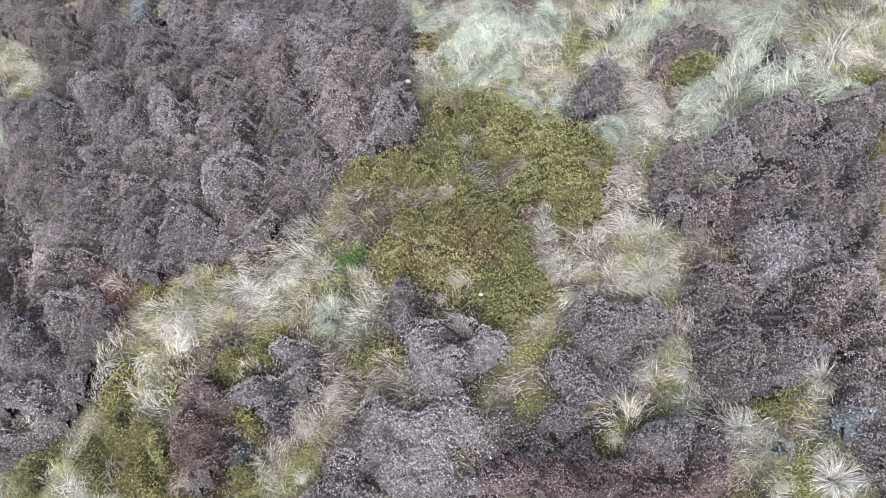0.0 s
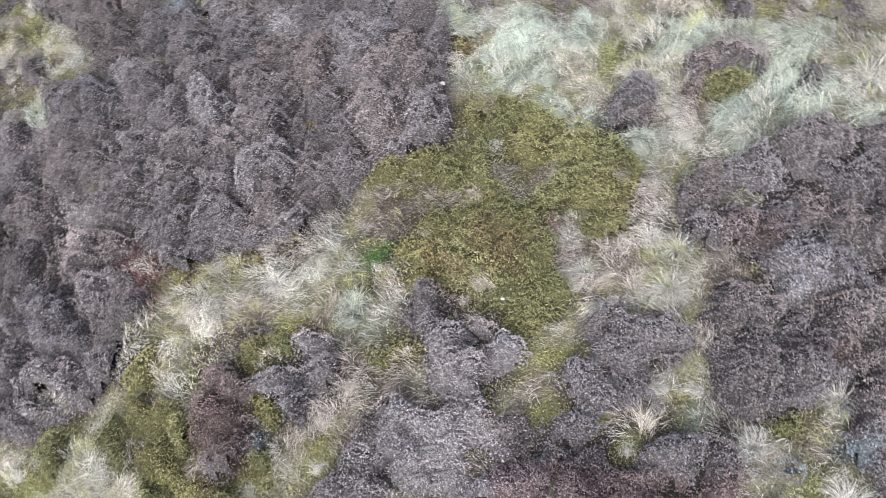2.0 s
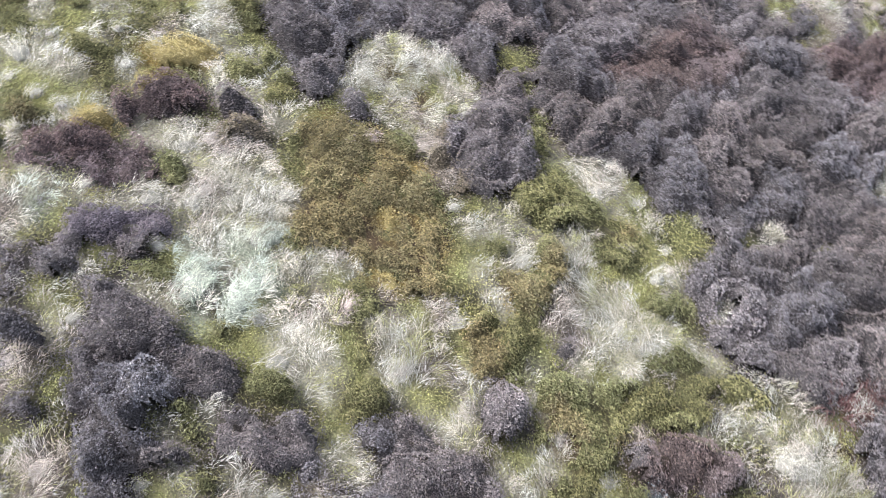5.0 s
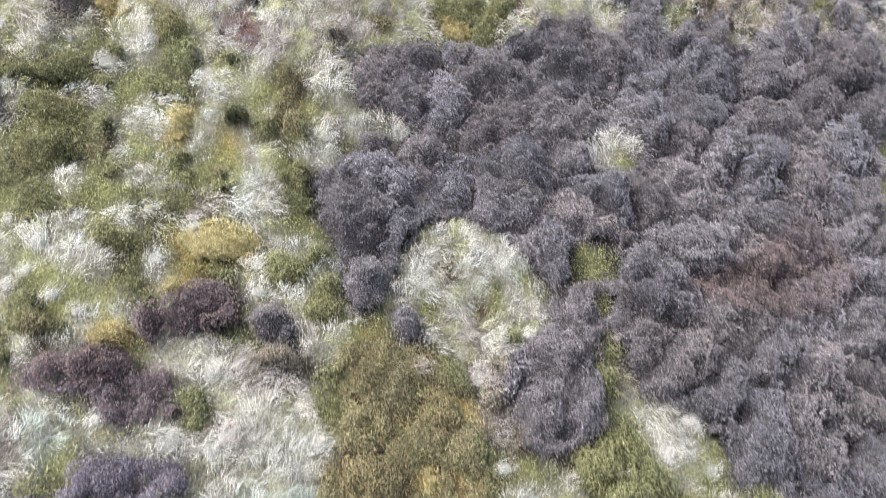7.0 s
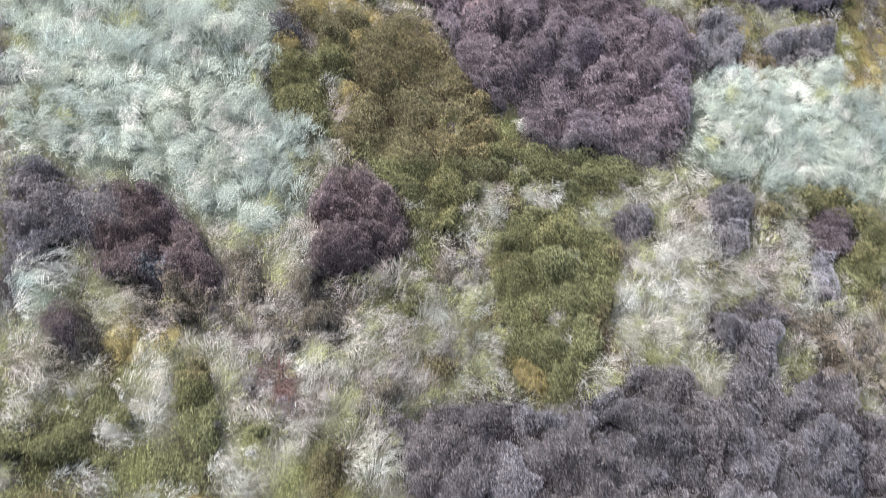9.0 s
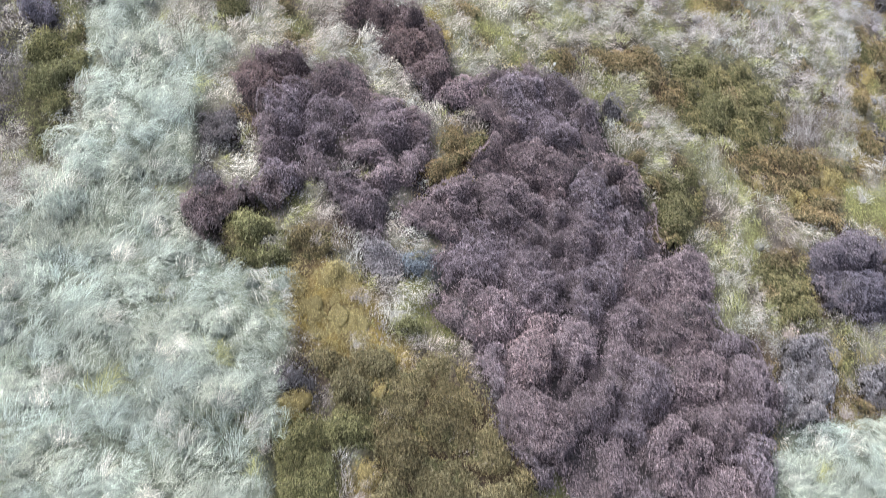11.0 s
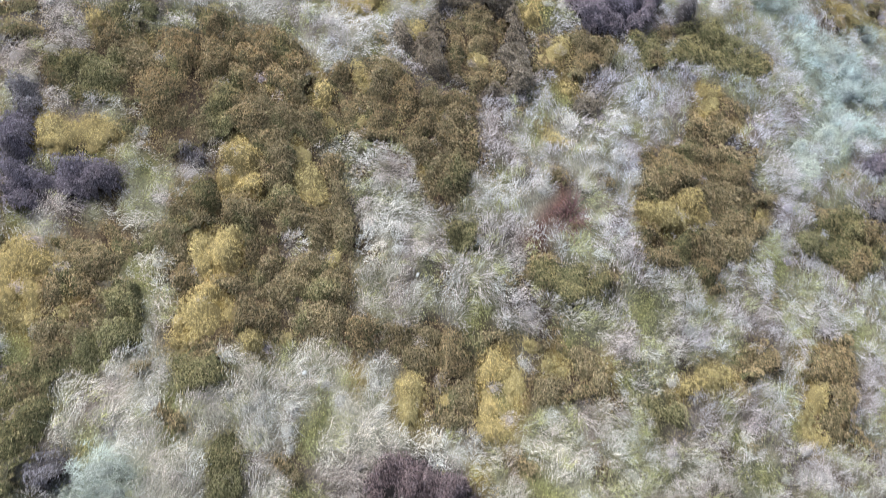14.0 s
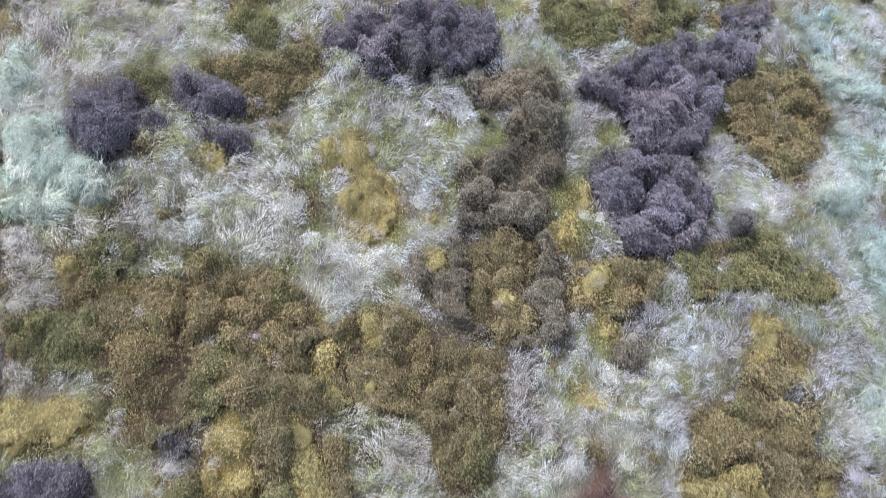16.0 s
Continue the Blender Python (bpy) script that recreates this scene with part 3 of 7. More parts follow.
lay("straw", [(1.64, 4.02), (1.97, 3.99), (1.95, 3.54), (1.60, 3.58)])
lay("straw", [(1.69, 3.23), (2.21, 3.25), (2.08, 2.84), (1.71, 2.94)])
lay("tan", [(1.18, 3.59), (1.61, 3.48), (1.61, 2.95), (1.41, 2.93), (1.15, 2.81), (1.04, 3.05), (0.88, 3.30), (0.87, 3.58)])
lay("moss", [(1.18, 3.42), (1.39, 3.41), (1.35, 3.27), (1.19, 3.30)])
lay("moss", [(1.56, 3.26), (1.71, 3.31), (1.69, 3.06), (1.58, 3.02)])
lay("straw", [(1.50, 2.78), (1.65, 2.78), (1.63, 2.67), (1.51, 2.67)])
lay("mixed", [(2.25, 1.01), (2.50, 1.46), (2.82, 1.87), (3.13, 1.71), (3.45, 1.56), (3.31, 0.99)])
lay("tan", [(1.71, 2.12), (1.95, 2.16), (2.19, 1.95), (2.41, 1.69), (2.55, 1.55), (2.41, 1.46), (2.04, 1.57), (1.90, 1.77), (1.73, 1.87)])
lay("frost grass", [(1.89, 1.96), (2.11, 1.95), (2.06, 1.75), (1.89, 1.78)])
lay("straw", [(2.11, 1.76), (2.53, 1.67), (2.55, 1.50), (2.25, 1.50)])
lay("straw", [(3.04, 2.10), (3.25, 2.09), (3.23, 1.80), (3.02, 1.81)])
lay("straw", [(2.98, 1.40), (3.29, 1.34), (3.21, 0.99), (2.90, 1.00)])
lay("straw", [(2.84, 1.75), (3.12, 1.69), (3.01, 1.37), (2.82, 1.42)])
lay("blue heather", [(2.62, 1.48), (2.81, 1.49), (2.77, 1.29), (2.61, 1.27)])
lay("blue heather", [(3.09, 1.73), (3.36, 1.67), (3.25, 1.50), (3.05, 1.55)])
lay("moss", [(2.86, 1.97), (3.04, 1.97), (2.94, 1.72), (2.84, 1.76)])
lay("heather", [(3.31, 1.63), (3.42, 1.62), (3.27, 0.97), (3.21, 1.07)])
# the mottled heath past the turn
lay("mixed", [(-6.45, -8.18), (-8.51, -5.13), (-7.54, -4.70), (-6.74, -3.86), (-5.99, -4.07), (-5.56, -3.84), (-4.78, -3.17), (-3.24, -2.37), (-2.09, -4.86)])
lay("straw", [(-6.45, -8.18), (-8.51, -5.13), (-8.03, -4.88), (-7.23, -5.31), (-7.31, -5.93), (-7.20, -6.72), (-6.06, -7.88)])
lay("straw", [(-7.89, -5.54), (-8.19, -4.66), (-8.14, -4.27), (-7.65, -4.68), (-6.95, -3.96), (-6.93, -4.58), (-7.30, -5.21)])
lay("heather", [(-7.60, -4.78), (-8.11, -4.17), (-8.57, -3.94), (-8.64, -3.52), (-8.93, -3.04), (-9.57, -2.83), (-10.19, -1.96), (-10.21, -1.18), (-10.61, -0.50), (-11.38, 1.48), (-5.46, 2.41), (-5.04, 1.50), (-5.43, 0.75), (-5.42, 0.21), (-5.66, -0.23), (-6.04, -0.41), (-6.65, -0.66), (-6.99, -0.91), (-6.77, -1.17), (-6.72, -1.41), (-6.39, -2.02), (-6.48, -2.45), (-6.17, -2.84), (-5.99, -3.01), (-5.69, -3.00), (-5.20, -2.82), (-4.86, -2.96), (-4.89, -3.15), (-5.41, -3.49), (-5.53, -3.80), (-5.95, -4.03), (-6.33, -3.84), (-6.72, -3.77), (-7.08, -4.37)])
lay("russet heather", [(-6.78, -0.12), (-7.39, 0.45), (-8.30, 0.93), (-8.12, 1.52), (-7.43, 1.71), (-6.95, 1.08), (-6.78, 0.47)])
lay("straw", [(-8.05, -1.95), (-8.30, -1.67), (-8.21, -1.14), (-7.95, -1.11), (-7.78, -1.56)])
lay("straw", [(-7.45, -4.83), (-7.54, -4.55), (-7.20, -4.16), (-7.06, -4.37)])
lay("white tuft", [(-7.27, -3.84), (-7.38, -3.67), (-7.19, -3.58), (-7.12, -3.73)])
lay("moss", [(-6.65, -3.89), (-6.72, -3.78), (-6.53, -3.72), (-6.52, -3.82)])
lay("moss", [(-6.55, -3.19), (-6.66, -3.00), (-6.51, -2.96), (-6.43, -3.10)])
lay("moss", [(-6.45, -3.65), (-6.53, -3.48), (-6.41, -3.46), (-6.34, -3.56)])
lay("thin grass", [(-5.09, -2.84), (-5.66, -2.99), (-5.96, -2.87), (-6.05, -2.59), (-6.29, -2.30), (-6.28, -2.03), (-5.90, -1.87), (-6.10, -1.63), (-5.93, -1.24), (-5.51, -1.65), (-5.23, -1.66), (-4.93, -1.84), (-4.97, -2.29), (-4.92, -2.39)])
lay("straw", [(-5.63, -2.98), (-5.91, -2.82), (-5.92, -2.53), (-5.13, -2.11), (-5.15, -2.46), (-5.17, -2.82)])
lay("straw", [(-6.09, -2.51), (-6.34, -2.05), (-5.99, -1.91), (-5.79, -2.34)])
lay("straw", [(-5.92, -1.69), (-6.00, -1.27), (-5.67, -1.34), (-5.59, -1.62)])
lay("heather", [(-5.12, -2.72), (-5.31, -2.50), (-5.05, -2.33), (-4.90, -2.50)])
lay("moss", [(-5.94, -2.11), (-6.04, -1.92), (-5.55, -1.73), (-5.44, -1.87)])
lay("moss", [(-6.49, -1.37), (-6.81, -1.22), (-6.90, -0.90), (-6.59, -0.88), (-6.31, -1.24)])
lay("heather", [(-6.17, -1.28), (-6.65, -0.66), (-6.17, -0.45), (-5.71, -0.80), (-5.64, -1.34)])
lay("moss", [(-6.31, -0.98), (-6.37, -0.73), (-6.11, -0.65), (-6.04, -0.86)])
lay("heather", [(-5.25, -1.56), (-5.58, -1.31), (-5.73, -0.75), (-5.19, -0.50), (-4.90, -0.34), (-4.62, -0.66), (-4.45, -0.89), (-4.59, -1.23), (-4.85, -1.45)])
lay("thin heather", [(-5.02, -1.88), (-5.25, -1.56), (-4.56, -1.28), (-4.45, -0.89), (-4.22, -1.14), (-4.44, -1.52)])
lay("brown olive", [(-4.51, -3.02), (-4.76, -2.79), (-4.85, -2.23), (-4.69, -1.80), (-4.43, -1.57), (-4.11, -1.49), (-3.80, -1.19), (-3.16, -2.54), (-3.39, -2.66), (-3.79, -2.65)])
lay("ochre moss", [(-3.92, -1.94), (-3.95, -1.75), (-3.76, -1.61), (-3.69, -1.76)])
lay("olive", [(-4.10, -3.21), (-4.29, -2.97), (-4.11, -2.82), (-3.93, -3.07)])
lay("olive", [(-5.55, -0.74), (-5.72, -0.54), (-5.43, -0.31), (-5.16, -0.30), (-5.26, -0.51)])
lay("straw", [(-5.76, -0.48), (-5.40, -0.12), (-5.44, 0.48), (-5.24, 0.85), (-5.02, 0.89), (-4.90, 0.39), (-5.21, -0.25)])
lay("olive", [(-4.58, -0.63), (-4.80, -0.18), (-4.79, 0.41), (-4.57, 0.48), (-4.11, -0.52)])
lay("moss", [(-4.95, 0.63), (-5.01, 0.86), (-4.76, 0.87), (-4.68, 0.70)])
lay("dark heather", [(-3.89, -4.79), (-4.33, -4.56), (-4.60, -4.43), (-4.57, -4.11), (-4.27, -3.94), (-3.99, -4.23), (-3.72, -4.63)])
lay("heather", [(-4.37, -3.87), (-4.64, -3.74), (-4.58, -3.47), (-4.40, -3.43), (-4.19, -3.72)])
lay("ochre moss", [(-4.24, -4.90), (-4.47, -4.71), (-4.37, -4.52), (-4.15, -4.77)])
lay("ochre moss", [(-3.50, -5.11), (-3.75, -5.03), (-3.84, -4.74), (-3.71, -4.66), (-3.46, -4.89)])
lay("dark heather", [(-3.25, -5.33), (-3.59, -4.77), (-3.70, -4.33), (-3.39, -4.13), (-3.27, -3.90), (-2.95, -4.35), (-3.08, -4.76), (-2.96, -5.11), (-2.84, -5.36), (-3.01, -5.48)])
lay("straw", [(-3.93, -4.40), (-4.12, -4.16), (-4.09, -3.97), (-3.63, -3.81), (-3.50, -4.07)])
lay("thin heather", [(-4.08, -3.94), (-4.33, -3.21), (-3.88, -3.14), (-3.66, -3.69)])
lay("straw", [(-3.52, -3.91), (-3.84, -3.25), (-3.81, -2.84), (-3.39, -2.67), (-3.12, -2.64), (-2.84, -3.24), (-3.14, -3.52)])
lay("frost grass", [(-2.64, -5.25), (-2.83, -4.84), (-2.89, -4.39), (-2.58, -4.67), (-2.39, -5.07)])
lay("violet heather", [(-2.52, -4.59), (-2.83, -4.26), (-3.02, -3.75), (-2.71, -3.50), (-2.28, -4.42)])
lay("olive", [(-7.03, -6.59), (-7.38, -6.39), (-7.01, -6.02), (-6.57, -5.95), (-6.55, -6.28)])
lay("olive", [(-5.99, -7.33), (-6.30, -7.14), (-5.86, -6.80), (-5.77, -7.09)])
lay("olive", [(-5.59, -6.96), (-5.93, -6.53), (-5.35, -6.06), (-4.95, -6.35), (-4.70, -6.80), (-4.92, -6.97), (-5.13, -6.74)])
lay("olive", [(-5.71, -6.18), (-6.05, -5.61), (-5.71, -5.32), (-5.31, -5.71)])
lay("olive", [(-6.83, -5.70), (-6.93, -5.41), (-6.55, -5.25), (-6.56, -5.53)])
lay("ochre moss", [(-6.31, -5.26), (-6.34, -4.90), (-6.01, -4.78), (-5.95, -5.04)])
lay("brown olive", [(-7.02, -4.97), (-6.58, -4.49), (-6.40, -4.62), (-6.74, -4.95)])
lay("olive", [(-5.99, -4.45), (-6.07, -4.17), (-5.67, -4.02), (-5.62, -4.24)])
lay("olive", [(-5.11, -5.38), (-5.44, -5.22), (-5.15, -4.91), (-4.89, -5.11)])
lay("olive", [(-4.57, -6.64), (-4.82, -6.32), (-4.40, -6.01), (-4.24, -6.32)])
lay("olive", [(-4.61, -5.48), (-4.61, -5.22), (-4.39, -5.21), (-4.41, -5.34)])
lay("ochre moss", [(-4.85, -5.09), (-5.14, -4.72), (-5.32, -4.26), (-5.01, -4.22), (-4.63, -4.75)])
lay("olive", [(-4.92, -4.03), (-5.02, -3.83), (-4.77, -3.76), (-4.73, -3.92)])
lay("olive", [(-3.66, -6.01), (-3.80, -5.75), (-3.43, -5.25), (-3.22, -5.67)])
lay("olive", [(-4.80, -3.60), (-4.95, -3.19), (-4.72, -3.13), (-4.56, -3.40)])
lay("heather", [(-6.86, -5.42), (-6.98, -5.28), (-6.78, -5.17), (-6.70, -5.31)])
lay("straw", [(-5.84, -6.89), (-6.13, -6.55), (-6.21, -6.13), (-6.55, -5.88), (-6.19, -5.71), (-5.87, -6.24), (-5.71, -6.66)])
lay("straw", [(-5.66, -5.31), (-5.95, -4.96), (-5.58, -4.74), (-5.24, -4.66), (-5.16, -4.93)])
lay("straw", [(-4.04, -5.95), (-4.37, -5.58), (-4.31, -5.29), (-3.98, -5.54)])
# the green tongue and the pale meadow
lay("thin grass", [(-8.27, -9.78), (-10.31, -7.92), (-15.71, -0.81), (-11.74, 0.07), (-9.61, -1.96), (-8.47, -3.83), (-7.61, -4.45), (-6.75, -4.46), (-6.73, -5.82), (-5.77, -7.59)])
lay("frost grass", [(-8.63, -10.09), (-10.26, -7.96), (-9.67, -7.86), (-9.76, -7.32), (-9.36, -6.75), (-8.95, -6.78), (-8.67, -7.17), (-8.49, -7.69), (-8.67, -7.97), (-8.56, -8.54), (-8.32, -8.87), (-8.34, -9.39), (-8.02, -9.56)])
lay("frost grass", [(-13.52, -3.67), (-15.68, -0.81), (-13.82, -0.40), (-13.29, -1.00), (-13.33, -1.42), (-12.90, -2.03), (-12.57, -2.34), (-12.53, -2.56), (-12.52, -2.88), (-12.39, -3.24)])
lay("straw", [(-10.83, -3.55), (-11.71, -3.14), (-11.43, -2.64), (-10.81, -2.41), (-10.08, -2.28), (-9.73, -2.86), (-9.86, -3.20)])
lay("straw", [(-8.40, -6.29), (-8.67, -6.03), (-8.08, -5.40), (-7.40, -5.24), (-7.52, -5.52), (-7.91, -5.90)])
lay("thin heather", [(-7.48, -7.67), (-8.75, -6.07), (-8.52, -5.65), (-8.10, -5.53), (-7.54, -6.24), (-7.51, -7.01), (-7.19, -7.37)])
lay("heather", [(-7.94, -9.44), (-8.22, -9.25), (-8.24, -8.76), (-7.88, -8.47), (-8.05, -8.11), (-7.93, -8.02), (-7.56, -8.42), (-7.43, -8.99)])
lay("dark heather", [(-7.66, -8.15), (-8.16, -8.20), (-8.37, -8.57), (-8.63, -8.20), (-8.49, -7.74), (-8.41, -7.33), (-8.21, -6.97), (-7.98, -6.81), (-7.80, -6.89), (-7.87, -7.21), (-7.66, -7.40), (-7.54, -7.71), (-7.47, -7.93)])
lay("pale heather", [(-8.14, -8.75), (-8.34, -8.34), (-8.05, -8.11), (-7.85, -8.51)])
lay("blue heather", [(-7.83, -7.66), (-8.04, -7.47), (-7.85, -7.32), (-7.70, -7.53)])
lay("moss", [(-7.72, -7.63), (-7.88, -7.40), (-7.75, -7.38), (-7.65, -7.55)])
lay("moss", [(-7.81, -8.47), (-7.87, -8.32), (-7.76, -8.26), (-7.71, -8.36)])
lay("heather", [(-7.32, -8.90), (-7.53, -8.46), (-7.32, -8.28), (-7.00, -8.62)])
lay("frost grass", [(-6.96, -8.63), (-7.30, -8.38), (-7.07, -7.98), (-6.67, -8.11)])
lay("thin heather", [(-6.91, -8.14), (-7.25, -7.76), (-6.92, -7.42), (-6.58, -7.47), (-6.50, -7.72)])
lay("dark heather", [(-6.91, -7.91), (-7.13, -7.76), (-6.91, -7.55), (-6.72, -7.62)])
lay("ochre moss", [(-7.10, -7.48), (-7.26, -7.30), (-7.01, -7.08), (-6.74, -7.34)])
lay("ochre moss", [(-7.23, -7.13), (-7.56, -6.91), (-7.35, -6.75), (-7.12, -7.00)])
lay("dark heather", [(-9.22, -6.72), (-9.81, -6.73), (-10.04, -6.57), (-9.94, -6.13), (-9.88, -5.80), (-9.47, -5.57), (-8.89, -5.87), (-8.56, -6.23), (-8.71, -6.39), (-9.20, -6.35)])
lay("thin heather", [(-7.80, -6.82), (-8.20, -6.48), (-8.01, -6.15), (-7.72, -6.09), (-7.53, -6.49)])
lay("thin heather", [(-8.08, -5.32), (-8.33, -5.19), (-8.51, -4.81), (-8.04, -4.55), (-7.85, -4.84), (-7.86, -5.18)])
lay("thin heather", [(-8.46, -7.00), (-8.72, -6.76), (-8.35, -6.52), (-8.16, -6.80)])
lay("thin heather", [(-9.79, -5.38), (-10.06, -4.86), (-9.65, -4.65), (-9.26, -5.09)])
lay("olive", [(-8.97, -5.43), (-9.12, -5.25), (-8.78, -5.06), (-8.72, -5.20)])
lay("moss", [(-8.46, -5.49), (-8.56, -5.34), (-8.41, -5.32), (-8.36, -5.42)])
lay("moss", [(-8.34, -4.55), (-8.47, -4.35), (-8.33, -4.30), (-8.23, -4.46)])
lay("bracken", [(-8.97, -4.97), (-9.10, -4.83), (-8.91, -4.72), (-8.83, -4.85)])
lay("olive", [(-10.10, -7.85), (-10.49, -7.63), (-11.89, -5.79), (-11.43, -5.47), (-11.52, -5.04), (-11.87, -4.40), (-12.05, -3.84), (-11.71, -3.70), (-11.30, -4.15), (-10.82, -4.24), (-10.95, -3.76), (-10.84, -3.48), (-10.40, -3.44), (-9.87, -3.29), (-9.74, -3.16), (-9.33, -3.33), (-8.93, -3.19), (-8.75, -3.48), (-8.67, -3.86), (-8.91, -4.12), (-9.24, -4.14), (-9.52, -4.50), (-10.03, -4.84), (-10.50, -4.85), (-10.81, -4.70), (-10.79, -5.15), (-10.26, -5.33), (-9.94, -5.24), (-9.68, -5.47), (-9.91, -5.82), (-10.08, -6.14), (-10.17, -6.73), (-10.23, -7.08), (-9.75, -7.16), (-9.85, -7.60)])
lay("brown olive", [(-10.73, -7.31), (-11.89, -5.79), (-11.14, -5.41), (-10.46, -6.05), (-10.28, -6.72)])
lay("ochre moss", [(-11.61, -5.59), (-11.81, -5.32), (-11.37, -5.18), (-11.26, -5.37)])
lay("ochre moss", [(-8.95, -4.11), (-9.13, -3.87), (-8.91, -3.45), (-8.71, -3.74)])
lay("straw", [(-10.06, -7.36), (-10.26, -7.10), (-10.01, -6.93), (-9.80, -7.12)])
lay("straw", [(-10.77, -5.37), (-10.78, -5.07), (-10.44, -4.95), (-10.57, -5.23)])
lay("straw", [(-10.98, -4.93), (-11.24, -4.43), (-10.88, -4.34), (-10.64, -4.69)])
lay("heather", [(-11.84, -5.77), (-13.44, -3.66), (-12.82, -3.51), (-12.05, -3.45), (-12.05, -3.93), (-11.91, -4.43), (-11.52, -4.97), (-11.81, -5.35)])
lay("heather", [(-12.04, -2.93), (-12.43, -2.79), (-12.39, -2.50), (-12.15, -2.38), (-11.96, -2.47), (-11.80, -2.80)])
lay("pale heather", [(-11.75, -2.74), (-12.02, -2.34), (-11.61, -2.20), (-11.38, -2.53)])
lay("heather", [(-11.26, -3.83), (-11.59, -3.50), (-11.39, -3.34), (-10.96, -3.39), (-10.95, -3.70)])
lay("olive", [(-12.93, -1.97), (-13.41, -1.45), (-13.27, -1.01), (-13.13, -0.57), (-12.49, -0.41), (-11.96, -0.75), (-12.08, -1.17), (-12.80, -1.20), (-12.79, -1.53), (-12.61, -1.79)])
lay("dark heather", [(-12.49, -1.74), (-12.90, -1.58), (-12.97, -1.20), (-12.47, -1.14), (-12.12, -1.36), (-12.26, -1.61)])
lay("pale heather", [(-12.07, -1.58), (-12.29, -1.25), (-11.66, -1.00), (-11.45, -1.31)])
lay("moss", [(-14.20, -0.78), (-14.51, -0.52), (-13.68, -0.34), (-13.64, -0.56)])
lay("moss", [(-10.80, -3.34), (-10.94, -3.20), (-10.71, -3.11), (-10.63, -3.23)])
lay("moss", [(-10.10, -2.57), (-10.21, -2.39), (-10.03, -2.32), (-9.95, -2.47)])
lay("heather", [(-10.67, -2.39), (-11.33, -1.80), (-10.91, -1.44), (-10.46, -1.59), (-10.31, -2.11)])
lay("heather", [(-7.70, -4.82), (-8.36, -4.18), (-8.62, -3.77), (-8.70, -3.40), (-8.96, -3.10), (-9.61, -2.83), (-9.93, -2.32), (-9.69, -2.02), (-10.28, -1.88), (-10.53, -1.47), (-10.14, -1.27), (-10.84, -0.99), (-11.38, -0.40), (-12.52, -0.16), (-8.39, 0.76), (-5.82, -3.88), (-6.12, -4.18), (-6.91, -3.92), (-7.49, -4.12), (-7.58, -4.43)])
lay("moss", [(-9.90, -2.06), (-10.00, -1.91), (-9.72, -1.84), (-9.69, -1.96)])
lay("straw", [(-10.48, -1.49), (-10.60, -1.29), (-10.24, -1.11), (-10.16, -1.31)])
lay("thin heather", [(-11.17, -1.60), (-12.05, -0.11), (-10.92, -0.00), (-10.58, -0.56), (-10.72, -1.02)])
lay("moss", [(-10.58, -0.64), (-10.85, -0.19), (-10.58, -0.21), (-10.39, -0.55)])
lay("straw", [(-7.91, -1.91), (-8.41, -1.52), (-8.22, -1.01), (-7.74, -1.04), (-7.73, -1.40)])
lay("straw", [(-7.36, -4.83), (-7.55, -4.48), (-7.30, -4.24), (-7.10, -4.54)])
lay("straw", [(-6.99, -4.73), (-7.18, -4.20), (-7.32, -3.64), (-7.21, -3.58), (-6.87, -4.03), (-6.43, -4.32)])
lay("bracken", [(-7.79, -3.69), (-7.88, -3.45), (-7.74, -3.39), (-7.65, -3.58)])
lay("olive", [(-6.44, -3.66), (-6.52, -3.51), (-6.38, -3.47), (-6.33, -3.57)])
lay("ochre moss", [(-6.54, -3.18), (-6.65, -3.02), (-6.42, -2.90), (-6.34, -3.04)])
lay("olive", [(-7.18, -6.72), (-7.35, -6.52), (-6.92, -5.95), (-6.75, -5.77), (-6.45, -5.99), (-6.50, -6.28), (-6.84, -6.54)])
lay("olive", [(-6.01, -7.40), (-6.31, -7.15), (-6.18, -6.91), (-5.83, -7.00), (-5.82, -7.24)])
lay("tan", [(-7.27, -6.14), (-7.59, -5.89), (-7.49, -5.56), (-7.26, -5.54), (-7.09, -5.89)])
lay("bracken", [(-7.47, -5.95), (-7.63, -5.64), (-7.41, -5.57), (-7.29, -5.76)])
lay("mixed", [(-6.87, -6.05), (-7.46, -5.02), (-6.89, -4.67), (-6.44, -5.62)])
lay("straw", [(-6.87, -7.23), (-7.16, -6.78), (-6.80, -6.52), (-6.47, -6.91)])
lay("mixed", [(-6.23, -8.00), (-6.85, -6.55), (-6.27, -6.12), (-6.01, -6.54), (-6.10, -7.50)])
lay("olive", [(-5.94, -7.40), (-6.29, -7.13), (-6.17, -6.87), (-5.85, -6.95), (-5.79, -7.21)])
lay("mixed", [(-6.05, -6.58), (-6.63, -5.63), (-6.14, -5.23), (-6.30, -4.55), (-5.67, -4.38), (-5.34, -4.96), (-5.31, -5.62), (-5.57, -6.19)])
lay("straw", [(-5.99, -6.46), (-6.12, -6.19), (-5.80, -6.01), (-5.74, -6.23)])
lay("ochre moss", [(-6.10, -5.89), (-6.22, -5.69), (-5.77, -5.42), (-5.67, -5.59)])
lay("olive", [(-5.65, -5.63), (-5.74, -5.47), (-5.50, -5.27), (-5.44, -5.48)])
lay("ochre moss", [(-5.98, -5.35), (-6.19, -5.12), (-6.06, -4.92), (-5.83, -5.17)])
lay("olive", [(-5.76, -5.13), (-5.90, -4.93), (-5.53, -4.71), (-5.42, -4.92)])
lay("olive", [(-5.57, -7.02), (-5.75, -6.68), (-5.72, -6.35), (-5.53, -6.26), (-5.40, -6.57), (-5.41, -6.88)])
